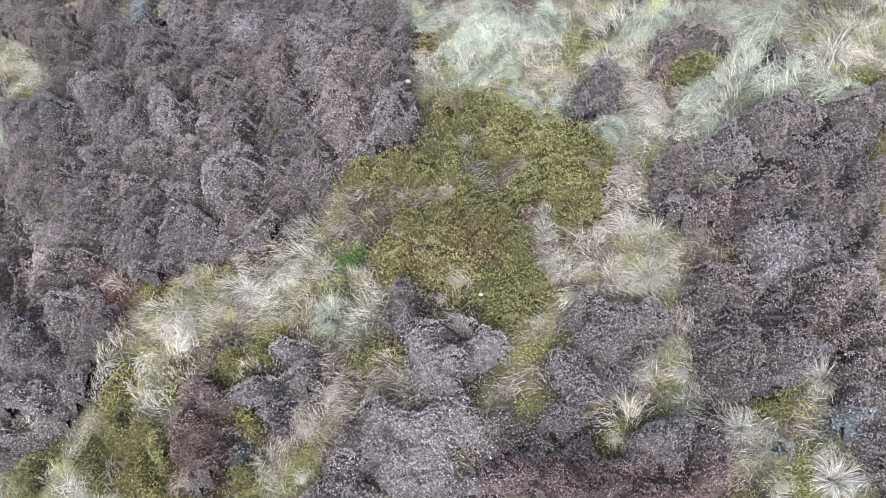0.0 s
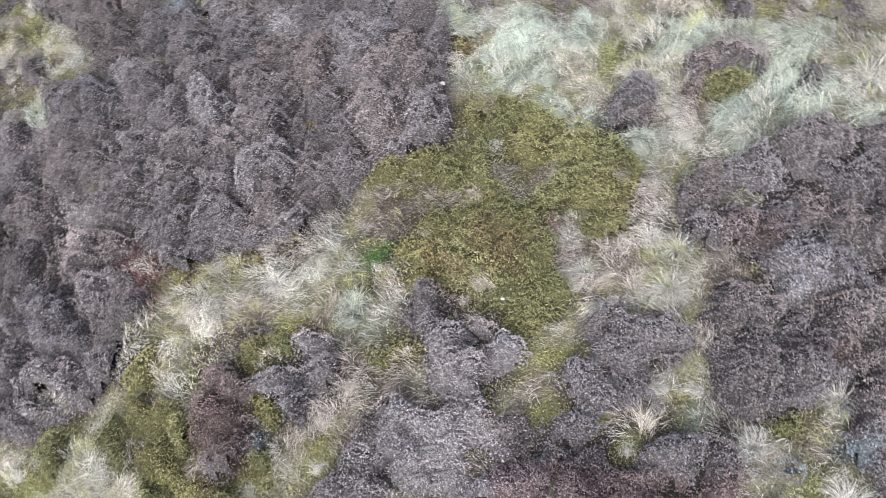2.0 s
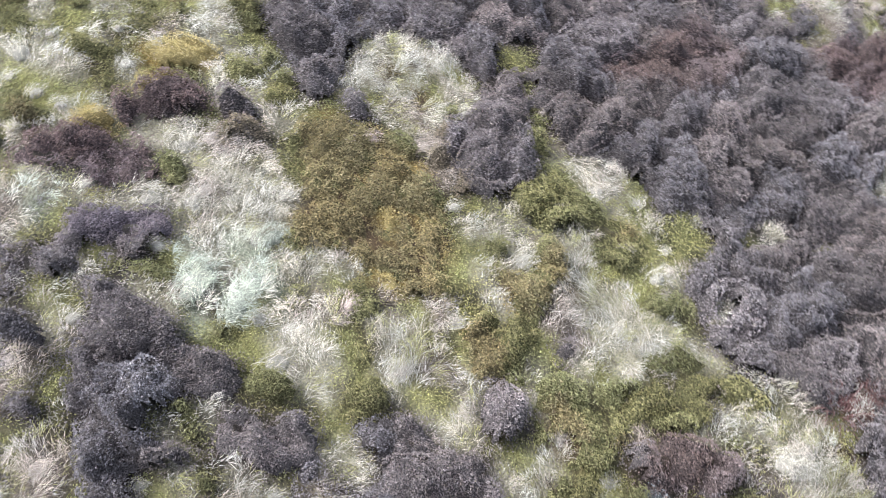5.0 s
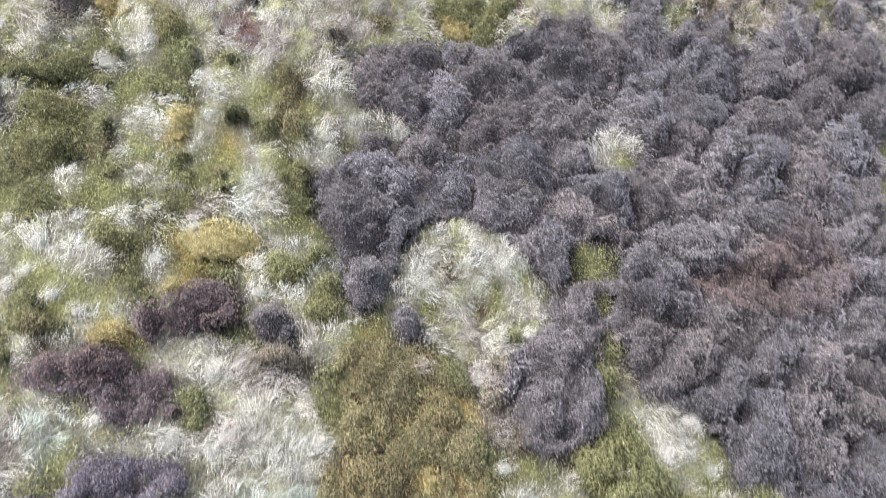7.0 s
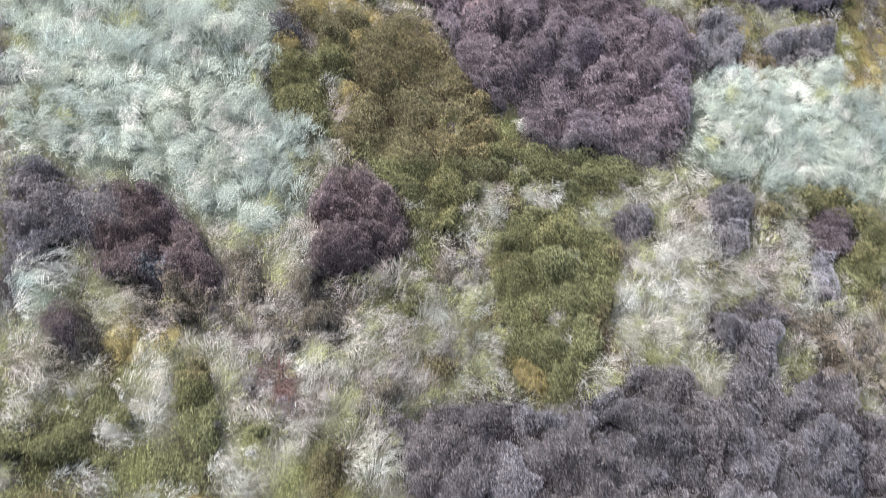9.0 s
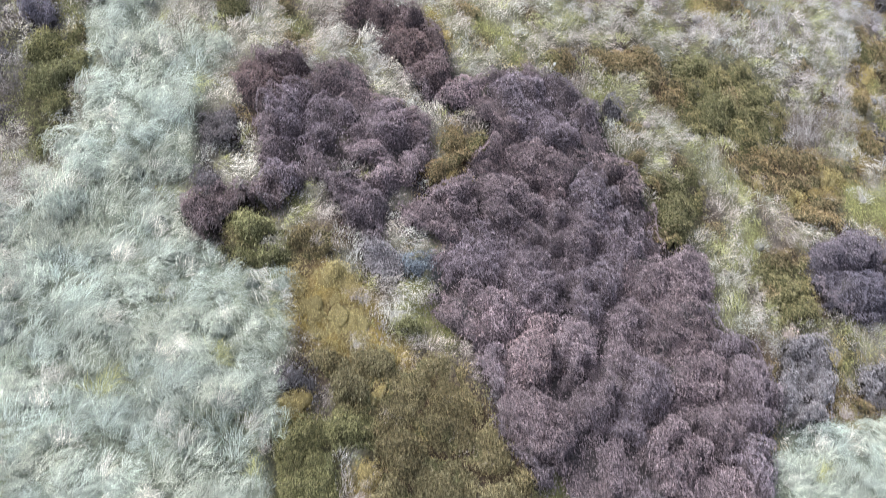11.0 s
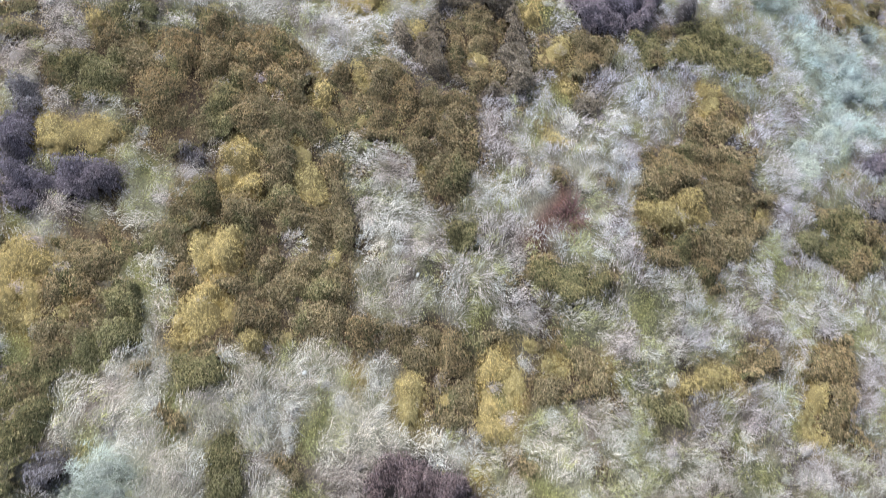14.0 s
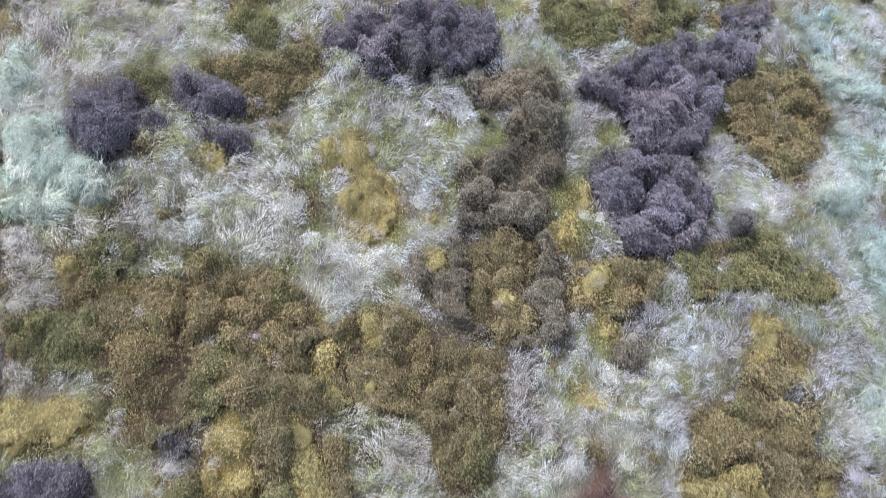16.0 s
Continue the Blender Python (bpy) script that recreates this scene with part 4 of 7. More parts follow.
lay("olive", [(-5.11, -6.98), (-5.30, -6.54), (-5.01, -6.24), (-4.86, -6.40), (-4.76, -6.67)])
lay("moss", [(-5.10, -6.41), (-5.19, -6.14), (-5.05, -6.08), (-4.95, -6.26)])
lay("brown olive", [(-7.07, -5.15), (-7.27, -4.96), (-6.61, -4.55), (-6.45, -4.70)])
lay("olive", [(-5.95, -4.49), (-6.14, -4.26), (-5.85, -4.05), (-5.66, -4.28)])
# the meadow and the brown shrubs
lay("frost grass", [(-10.73, -12.06), (-12.10, -10.49), (-11.73, -10.10), (-11.87, -9.80), (-12.13, -9.35), (-11.94, -9.05), (-11.45, -8.61), (-10.75, -8.24), (-10.25, -7.95), (-9.94, -7.57), (-10.33, -7.14), (-9.66, -6.95), (-9.78, -7.45), (-8.22, -9.61)])
lay("dark heather", [(-12.15, -10.33), (-12.36, -10.09), (-11.97, -9.86), (-11.84, -10.01)])
lay("olive", [(-12.39, -10.13), (-12.79, -9.67), (-12.14, -9.19), (-11.84, -9.54)])
lay("brown olive", [(-12.79, -9.67), (-13.24, -9.15), (-12.64, -8.73), (-12.33, -9.09)])
lay("plum heather", [(-13.20, -9.12), (-15.71, -6.24), (-14.98, -5.72), (-15.02, -5.23), (-14.51, -4.83), (-14.63, -4.39), (-14.19, -3.97), (-13.51, -3.78), (-12.85, -3.51), (-12.41, -3.62), (-12.05, -4.13), (-11.84, -4.54), (-11.72, -5.06), (-11.63, -5.31), (-11.78, -5.84), (-11.84, -6.25), (-12.25, -6.48), (-12.45, -7.00), (-12.73, -7.32), (-12.89, -8.07), (-12.62, -8.54)])
lay("violet heather", [(-16.35, -4.39), (-16.92, -3.88), (-16.86, -3.15), (-17.05, -2.60), (-16.34, -2.40), (-15.68, -3.37), (-15.72, -4.06)])
lay("ochre moss", [(-12.28, -9.12), (-12.68, -8.75), (-12.36, -8.42), (-12.31, -8.02), (-11.96, -7.89), (-11.59, -8.35), (-11.89, -8.83)])
lay("brown olive", [(-11.45, -8.45), (-11.96, -7.94), (-12.32, -7.23), (-12.35, -6.93), (-12.06, -6.52), (-11.66, -5.92), (-11.59, -5.65), (-11.29, -5.34), (-11.06, -5.43), (-10.34, -6.43), (-10.20, -6.97), (-10.67, -7.37), (-11.10, -7.29)])
lay("olive", [(-10.68, -8.19), (-11.03, -7.99), (-11.31, -7.50), (-11.13, -7.24), (-10.73, -7.41), (-10.36, -7.08), (-10.11, -7.41), (-10.17, -7.81)])
lay("ochre moss", [(-10.98, -8.32), (-11.19, -8.09), (-10.99, -7.93), (-10.80, -8.19)])
lay("olive", [(-12.49, -8.22), (-12.73, -7.65), (-12.53, -7.36), (-12.18, -7.77)])
lay("moss", [(-11.66, -5.61), (-11.83, -5.40), (-11.51, -5.21), (-11.39, -5.42)])
lay("straw", [(-15.38, -5.36), (-15.36, -5.00), (-14.83, -4.51), (-14.62, -4.77)])
lay("olive", [(-15.71, -6.31), (-16.15, -5.80), (-15.62, -5.48), (-15.21, -5.81)])
lay("olive", [(-15.79, -5.29), (-16.29, -4.69), (-15.65, -3.92), (-15.17, -3.92), (-14.94, -4.50), (-15.47, -4.89)])
lay("brown olive", [(-16.73, -5.14), (-17.45, -4.31), (-16.75, -4.15), (-16.19, -4.65)])
lay("moss", [(-17.60, -4.24), (-18.68, -3.00), (-17.75, -2.73), (-17.44, -3.26), (-17.07, -3.87)])
lay("straw", [(-15.61, -3.55), (-16.39, -2.36), (-16.12, -2.28), (-15.30, -3.28)])
lay("moss", [(-15.44, -3.22), (-15.91, -2.78), (-15.83, -2.57), (-15.31, -3.09)])
lay("pale heather", [(-15.09, -3.16), (-16.00, -2.30), (-15.39, -2.13), (-14.66, -2.94)])
lay("pale heather", [(-14.83, -4.14), (-15.24, -3.63), (-14.13, -3.23), (-13.76, -3.72)])
lay("frost grass", [(-13.77, -3.70), (-15.37, -2.08), (-13.48, -1.53), (-13.10, -2.07), (-12.90, -2.60), (-12.27, -3.25), (-12.83, -3.47)])
# the plum heather and the white grass round it
lay("straw", [(-14.34, -15.11), (-23.03, -6.05), (-15.39, -3.48), (-10.26, -10.79)])
lay("thin grass", [(-16.62, -10.27), (-18.08, -10.33), (-16.65, -11.87), (-17.11, -12.22), (-23.03, -6.05), (-15.39, -3.48), (-14.54, -4.69), (-15.50, -6.22), (-16.25, -7.38), (-16.38, -8.60), (-15.84, -9.25)])
lay("frost grass", [(-11.33, -11.91), (-11.96, -11.48), (-12.05, -10.76), (-11.80, -10.31), (-11.79, -9.75), (-12.03, -9.13), (-11.67, -8.77), (-10.26, -10.78)])
lay("frost grass", [(-13.82, -13.29), (-14.85, -13.01), (-14.77, -12.09), (-13.92, -11.52), (-13.15, -11.23), (-12.52, -10.75), (-11.95, -11.10), (-11.64, -11.80), (-12.10, -12.12), (-12.68, -12.25), (-13.36, -13.00)])
lay("olive", [(-13.91, -14.63), (-14.10, -14.31), (-14.56, -14.44), (-15.12, -14.12), (-15.50, -13.85), (-15.35, -13.62), (-14.84, -13.76), (-14.31, -13.34), (-13.97, -13.59), (-13.62, -13.50), (-13.38, -13.42), (-13.09, -13.76)])
lay("violet heather", [(-14.19, -14.89), (-14.41, -14.60), (-14.18, -14.28), (-13.90, -14.58)])
lay("violet heather", [(-13.03, -13.66), (-13.28, -13.36), (-13.08, -13.14), (-12.76, -13.38)])
lay("olive", [(-12.73, -13.38), (-12.99, -13.18), (-13.14, -12.78), (-12.87, -12.43), (-12.54, -12.41), (-12.03, -12.19), (-11.62, -11.91), (-11.41, -11.99)])
lay("olive", [(-13.40, -13.28), (-13.42, -13.03), (-13.16, -12.85), (-13.14, -13.01)])
lay("heather", [(-13.77, -13.57), (-14.00, -13.51), (-14.00, -13.25), (-13.78, -13.12), (-13.62, -13.30)])
lay("olive", [(-14.83, -12.38), (-15.16, -12.42), (-15.09, -12.09), (-14.78, -11.82), (-14.39, -11.76), (-14.42, -11.99)])
lay("ochre moss", [(-15.60, -13.66), (-15.94, -13.46), (-16.31, -13.06), (-16.04, -12.74), (-15.65, -13.00), (-15.39, -13.27)])
lay("olive", [(-15.32, -13.25), (-15.72, -12.89), (-15.31, -12.61), (-15.00, -12.79)])
lay("brown olive", [(-15.82, -12.98), (-16.44, -12.60), (-16.00, -12.25), (-15.57, -12.59)])
lay("brown olive", [(-16.56, -12.61), (-16.91, -12.25), (-16.48, -12.01), (-16.27, -12.37)])
lay("moss", [(-15.53, -11.93), (-16.04, -11.77), (-15.48, -11.29), (-15.23, -11.56)])
lay("ochre moss", [(-16.50, -11.35), (-16.92, -11.15), (-16.49, -10.73), (-16.13, -10.98)])
lay("brown olive", [(-16.74, -11.05), (-17.13, -10.61), (-16.61, -10.35), (-16.33, -10.67)])
lay("ochre moss", [(-17.57, -10.95), (-17.99, -10.51), (-17.49, -10.09), (-16.78, -9.93), (-16.59, -10.14), (-17.04, -10.59)])
lay("brown olive", [(-17.57, -10.28), (-17.79, -9.97), (-17.34, -9.69), (-17.04, -10.03)])
lay("ochre moss", [(-18.70, -8.93), (-19.20, -8.68), (-19.37, -8.04), (-18.68, -8.11), (-18.41, -8.57)])
lay("olive", [(-19.28, -8.26), (-19.76, -7.92), (-19.12, -7.70), (-18.64, -8.12)])
lay("brown olive", [(-20.03, -7.59), (-20.62, -7.10), (-20.04, -6.67), (-19.22, -6.69), (-18.97, -7.12)])
lay("ochre moss", [(-19.55, -7.45), (-19.85, -7.11), (-19.16, -6.82), (-18.89, -7.10)])
lay("olive", [(-18.18, -9.04), (-18.30, -8.48), (-17.99, -8.38), (-17.82, -8.74)])
lay("olive", [(-21.45, -7.15), (-21.70, -6.57), (-21.20, -6.36), (-20.92, -6.75)])
lay("olive", [(-21.39, -7.71), (-21.79, -7.29), (-21.27, -7.16), (-20.98, -7.49)])
lay("tan", [(-18.19, -10.22), (-18.57, -9.89), (-18.08, -9.58), (-17.80, -9.93)])
lay("moss", [(-16.59, -9.56), (-17.02, -9.05), (-16.70, -8.77), (-16.31, -9.30)])
lay("moss", [(-16.27, -9.02), (-16.56, -8.70), (-16.34, -8.65), (-16.15, -8.91)])
lay("dark heather", [(-15.45, -10.87), (-15.90, -10.95), (-16.08, -10.66), (-15.97, -10.33), (-16.20, -10.16), (-16.02, -9.70), (-15.71, -9.33), (-15.42, -9.06), (-15.18, -9.22), (-15.09, -9.71), (-15.36, -9.98), (-15.40, -10.42)])
lay("heather", [(-13.14, -11.20), (-13.37, -11.09), (-13.37, -10.79), (-13.09, -10.50), (-12.84, -10.64), (-12.76, -10.87)])
lay("heather", [(-12.44, -10.72), (-12.62, -10.66), (-12.62, -10.43), (-12.46, -10.36), (-12.32, -10.54)])
lay("dark heather", [(-12.09, -10.48), (-12.39, -10.39), (-12.58, -10.12), (-12.33, -9.96), (-12.08, -9.79), (-11.86, -9.99), (-11.94, -10.29)])
lay("dark heather", [(-12.63, -10.16), (-12.89, -9.95), (-12.84, -9.68), (-12.64, -9.67), (-12.47, -9.95)])
lay("plum heather", [(-13.34, -10.62), (-13.79, -10.61), (-14.55, -10.59), (-14.94, -10.24), (-14.68, -9.85), (-14.86, -9.40), (-14.80, -9.01), (-14.49, -8.83), (-14.28, -8.54), (-14.02, -8.66), (-13.64, -8.84), (-13.29, -8.67), (-13.08, -8.45), (-12.86, -8.85), (-13.03, -9.12), (-12.84, -9.69), (-12.93, -9.98), (-12.92, -10.19), (-13.19, -10.27)])
lay("dark heather", [(-13.83, -11.34), (-14.17, -11.39), (-14.48, -11.17), (-14.59, -10.78), (-14.34, -10.49), (-13.96, -10.59), (-13.72, -10.55), (-13.52, -10.69), (-13.63, -11.03)])
lay("plum heather", [(-15.21, -9.08), (-15.80, -8.99), (-16.28, -8.54), (-16.37, -7.79), (-16.20, -7.38), (-15.92, -7.13), (-15.67, -6.63), (-15.46, -6.23), (-15.02, -5.93), (-15.21, -5.45), (-14.87, -5.06), (-14.52, -4.70), (-12.57, -7.48), (-13.11, -7.90), (-13.53, -7.83), (-13.25, -8.42), (-13.43, -8.69), (-13.66, -8.71), (-14.00, -8.36), (-14.63, -8.32), (-14.91, -8.19), (-15.21, -8.38), (-15.19, -8.75)])
lay("plum heather", [(-15.04, -9.52), (-15.32, -9.07), (-15.34, -8.69), (-15.07, -8.91), (-14.97, -9.32)])
lay("straw", [(-14.70, -9.92), (-14.96, -9.67), (-14.81, -9.51), (-14.60, -9.77)])
lay("straw", [(-14.94, -9.14), (-15.10, -8.69), (-15.13, -8.31), (-14.71, -8.36), (-14.60, -8.75)])
lay("olive", [(-14.90, -8.60), (-15.09, -8.28), (-14.84, -8.22), (-14.71, -8.45)])
lay("brown olive", [(-14.24, -8.74), (-14.53, -8.48), (-14.38, -8.22), (-14.01, -8.36), (-14.02, -8.59)])
lay("straw", [(-13.05, -9.66), (-13.19, -9.47), (-12.97, -9.14), (-12.67, -9.22), (-12.82, -9.55)])
lay("tan", [(-13.32, -9.57), (-13.83, -9.13), (-13.67, -8.95), (-13.36, -9.23)])
lay("straw", [(-12.67, -10.89), (-13.01, -10.44), (-12.90, -10.27), (-12.62, -10.33), (-12.65, -10.50)])
lay("olive", [(-12.29, -10.04), (-12.68, -9.64), (-12.52, -9.43), (-12.36, -9.16), (-12.19, -9.18), (-11.86, -9.53), (-11.99, -9.85)])
lay("brown olive", [(-12.51, -9.44), (-12.85, -8.99), (-12.61, -8.81), (-12.25, -9.09)])
lay("ochre moss", [(-12.00, -9.09), (-12.32, -9.11), (-12.55, -8.74), (-12.51, -8.38), (-12.17, -7.98), (-11.64, -8.74)])
lay("pale heather", [(-12.83, -8.69), (-13.03, -8.41), (-12.77, -8.08), (-12.62, -8.39)])
lay("blue heather", [(-12.99, -8.24), (-13.20, -7.95), (-13.05, -7.82), (-12.86, -8.08)])
lay("moss", [(-12.78, -8.10), (-12.97, -7.94), (-12.87, -7.87), (-12.74, -8.04)])
lay("moss", [(-12.50, -7.91), (-12.71, -7.62), (-12.53, -7.57), (-12.36, -7.80)])
lay("olive", [(-16.60, -8.56), (-17.01, -8.21), (-16.70, -7.94), (-16.41, -8.13)])
lay("brown olive", [(-17.01, -8.21), (-17.75, -7.33), (-17.59, -6.99), (-16.97, -6.46), (-16.98, -6.95), (-17.26, -7.25), (-16.95, -7.76)])
lay("olive", [(-17.82, -7.11), (-18.52, -6.14), (-18.34, -5.56), (-17.79, -5.18), (-17.19, -5.43), (-16.94, -5.88), (-16.80, -6.30), (-17.22, -6.66)])
lay("brown olive", [(-16.84, -5.76), (-17.76, -4.84), (-17.86, -4.33), (-16.82, -3.98), (-16.58, -4.42), (-16.68, -4.99), (-16.55, -5.40)])
lay("heather", [(-16.46, -7.43), (-16.65, -7.21), (-16.41, -6.99), (-16.21, -7.22)])
lay("olive", [(-15.87, -6.41), (-16.40, -5.96), (-15.91, -5.65), (-15.30, -5.54), (-15.02, -5.92)])
lay("olive", [(-15.69, -4.82), (-16.31, -4.32), (-15.65, -3.99), (-15.34, -3.75), (-15.05, -4.28), (-15.26, -4.65)])
lay("moss", [(-16.07, -5.25), (-16.28, -4.86), (-15.85, -4.84), (-15.77, -5.08)])
lay("violet heather", [(-16.35, -4.36), (-16.72, -3.98), (-15.60, -3.61), (-15.66, -3.97)])
lay("ochre moss", [(-16.99, -4.89), (-17.16, -4.67), (-16.88, -4.57), (-16.72, -4.78)])
lay("olive", [(-15.89, -6.96), (-15.87, -6.41), (-15.61, -6.28), (-15.76, -6.66)])
# the golden hummocks
lay("thin grass", [(-17.03, -17.65), (-26.21, -8.58), (-20.05, -6.33), (-16.29, -11.05), (-16.19, -11.59), (-13.69, -13.93)])
lay("mixed", [(-15.37, -15.80), (-16.40, -14.77), (-15.77, -14.24), (-15.48, -14.36), (-15.10, -13.97), (-14.56, -14.11), (-14.22, -14.52)])
lay("brown olive", [(-15.10, -14.99), (-15.63, -14.49), (-15.14, -14.00), (-14.64, -14.10), (-14.47, -14.30)])
lay("straw", [(-20.18, -12.57), (-20.81, -12.34), (-20.40, -11.52), (-21.11, -10.75), (-20.56, -10.53), (-20.06, -10.95), (-19.73, -10.93), (-19.16, -11.44), (-19.06, -11.81)])
lay("straw", [(-17.93, -13.06), (-18.35, -12.60), (-18.21, -11.90), (-17.56, -12.17), (-17.44, -12.66)])
lay("straw", [(-14.01, -13.53), (-14.69, -13.86), (-15.45, -13.45), (-15.06, -13.00), (-15.55, -12.60), (-16.09, -12.14), (-15.85, -12.01), (-15.62, -12.20), (-14.87, -12.44)])
lay("straw", [(-19.64, -15.08), (-20.26, -14.04), (-19.60, -14.48), (-19.26, -14.49)])
lay("straw", [(-16.30, -14.76), (-16.49, -14.44), (-16.02, -14.07), (-15.88, -14.34)])
lay("straw", [(-22.31, -11.52), (-22.88, -10.95), (-21.23, -10.91), (-20.64, -11.39)])
lay("olive", [(-15.48, -14.34), (-15.75, -14.21), (-15.49, -13.69), (-15.17, -13.63), (-14.95, -13.72), (-14.62, -13.70), (-14.54, -14.00), (-14.84, -14.16), (-15.10, -13.95)])
lay("olive", [(-14.18, -14.45), (-14.56, -14.09), (-14.30, -13.73), (-13.88, -13.66), (-13.62, -13.82)])
lay("pale heather", [(-16.65, -17.16), (-16.96, -16.97), (-16.80, -16.51), (-16.43, -16.65)])
lay("violet heather", [(-16.36, -16.84), (-16.58, -16.64), (-16.21, -16.05), (-15.92, -16.35)])
lay("violet heather", [(-15.87, -16.30), (-16.03, -16.04), (-15.94, -15.76), (-15.59, -15.57), (-15.45, -15.83)])
lay("violet heather", [(-16.04, -15.89), (-16.32, -15.84), (-16.67, -15.41), (-16.40, -15.14), (-16.11, -15.28), (-15.91, -15.66)])
lay("ochre moss", [(-16.46, -16.45), (-16.87, -16.59), (-17.45, -16.16), (-17.03, -15.72), (-16.55, -15.66), (-16.18, -16.05)])
lay("brown olive", [(-17.93, -16.72), (-19.72, -14.95), (-19.24, -14.46), (-19.62, -14.49), (-20.15, -13.95), (-20.21, -13.34), (-20.26, -12.72), (-19.65, -12.29), (-18.80, -12.06), (-18.58, -12.43), (-19.04, -12.94), (-19.02, -13.10), (-18.74, -13.78), (-18.00, -14.06), (-17.80, -14.78), (-17.37, -14.99), (-17.11, -15.02), (-16.91, -15.60), (-17.29, -16.07)])
lay("brown heather", [(-21.29, -13.33), (-22.18, -12.44), (-21.45, -12.00), (-20.63, -12.41), (-20.52, -12.81)])
lay("brown olive", [(-17.11, -15.02), (-18.53, -13.62), (-17.96, -12.99), (-16.72, -12.01), (-16.14, -12.48), (-15.84, -12.85), (-15.57, -13.39), (-16.00, -13.95), (-16.07, -14.43), (-16.65, -14.58)])
lay("tan", [(-17.29, -15.11), (-17.66, -14.84), (-17.29, -14.50), (-16.97, -14.73)])
lay("ochre moss", [(-17.76, -14.86), (-17.88, -14.37), (-17.44, -13.88), (-17.08, -14.25)])
lay("ochre moss", [(-18.00, -14.02), (-18.34, -13.80), (-17.87, -13.30), (-17.58, -13.46)])
lay("ochre moss", [(-16.53, -14.18), (-17.04, -13.89), (-16.53, -13.41), (-16.19, -13.77)])
lay("straw", [(-17.02, -13.49), (-17.39, -13.30), (-17.30, -13.06), (-16.97, -13.20)])
lay("olive", [(-15.30, -13.29), (-15.55, -13.30), (-15.81, -12.98), (-15.48, -12.67), (-15.13, -12.82), (-15.08, -13.06)])
lay("ochre moss", [(-15.64, -13.63), (-16.04, -13.68), (-16.27, -13.35), (-16.06, -13.01), (-15.74, -13.14), (-15.43, -13.21), (-15.36, -13.38)])
lay("ochre moss", [(-15.89, -12.92), (-16.09, -12.74), (-15.89, -12.55), (-15.76, -12.72)])
lay("ochre moss", [(-15.11, -15.55), (-15.44, -15.44), (-15.54, -15.06), (-15.25, -14.87), (-14.84, -15.24)])
lay("ochre moss", [(-14.85, -15.24), (-15.10, -14.97), (-14.77, -14.50), (-14.48, -14.83)])
lay("brown olive", [(-15.75, -15.35), (-16.15, -14.93), (-16.00, -14.51), (-15.61, -14.39), (-15.41, -14.83)])
lay("ochre moss", [(-21.41, -12.37), (-21.70, -12.11), (-20.53, -11.38), (-20.41, -11.63)])
lay("brown heather", [(-21.39, -11.91), (-21.99, -11.44), (-21.53, -11.19), (-20.65, -11.40)])
lay("bracken", [(-19.52, -11.41), (-20.01, -11.10), (-19.65, -10.88), (-19.01, -10.83), (-18.99, -11.26)])
lay("bracken", [(-17.72, -11.63), (-17.92, -11.43), (-17.71, -11.28), (-17.53, -11.49)])
lay("olive", [(-18.50, -12.02), (-18.93, -11.81), (-18.54, -11.61), (-18.20, -11.73)])
lay("brown olive", [(-21.08, -10.74), (-21.80, -10.40), (-22.52, -10.67), (-23.03, -10.45), (-22.83, -9.75), (-21.71, -9.23), (-21.76, -8.90), (-21.27, -8.77), (-20.21, -9.04), (-19.68, -9.78), (-20.04, -10.16)])
lay("ochre moss", [(-22.66, -10.73), (-23.13, -10.37), (-22.62, -10.09), (-22.13, -10.40)])
lay("ochre moss", [(-20.32, -10.40), (-21.20, -9.76), (-20.84, -9.36), (-20.24, -9.86)])
lay("olive", [(-22.57, -11.67), (-23.28, -11.27), (-24.15, -10.09), (-23.55, -9.92), (-23.11, -10.49), (-22.76, -10.99)])
lay("frost grass", [(-24.57, -10.18), (-26.19, -8.58), (-24.10, -7.82), (-23.44, -8.22), (-22.34, -8.70), (-22.44, -9.30), (-23.19, -9.84)])
lay("olive", [(-21.32, -8.44), (-22.45, -8.02), (-22.43, -7.45), (-21.75, -7.28), (-21.16, -7.42), (-21.34, -7.75)])
lay("heather", [(-22.71, -7.79), (-23.02, -7.47), (-22.61, -7.32), (-22.37, -7.61)])
lay("violet heather", [(-23.27, -8.19), (-23.93, -7.80), (-23.48, -7.64), (-23.08, -8.03)])
lay("olive", [(-18.80, -10.95), (-19.35, -10.19), (-19.29, -9.89), (-18.57, -10.23), (-18.43, -10.63)])
lay("brown olive", [(-16.75, -12.19), (-17.36, -11.45), (-17.88, -10.60), (-18.20, -10.00), (-18.39, -9.31), (-18.09, -9.22), (-17.12, -10.10), (-16.55, -10.48), (-16.27, -11.04), (-16.61, -11.37), (-16.50, -11.83)])
lay("straw", [(-16.43, -11.94), (-16.79, -11.51), (-16.46, -11.26), (-16.27, -11.50)])
lay("ochre moss", [(-16.55, -11.37), (-17.00, -11.09), (-16.67, -10.74), (-16.27, -10.99)])
lay("ochre moss", [(-17.47, -10.85), (-17.85, -10.56), (-17.60, -10.20), (-16.86, -10.00), (-16.60, -10.21)])
lay("ochre moss", [(-17.85, -10.21), (-18.11, -9.92), (-17.88, -9.78), (-17.67, -10.05)])
lay("ochre moss", [(-18.59, -8.83), (-19.17, -8.68), (-19.20, -8.22), (-18.77, -8.21), (-18.39, -8.55)])
lay("brown olive", [(-19.35, -8.37), (-19.85, -8.03), (-19.53, -7.79), (-18.97, -8.10)])
lay("olive", [(-18.12, -9.08), (-18.40, -8.52), (-18.07, -8.34), (-17.85, -8.62)])
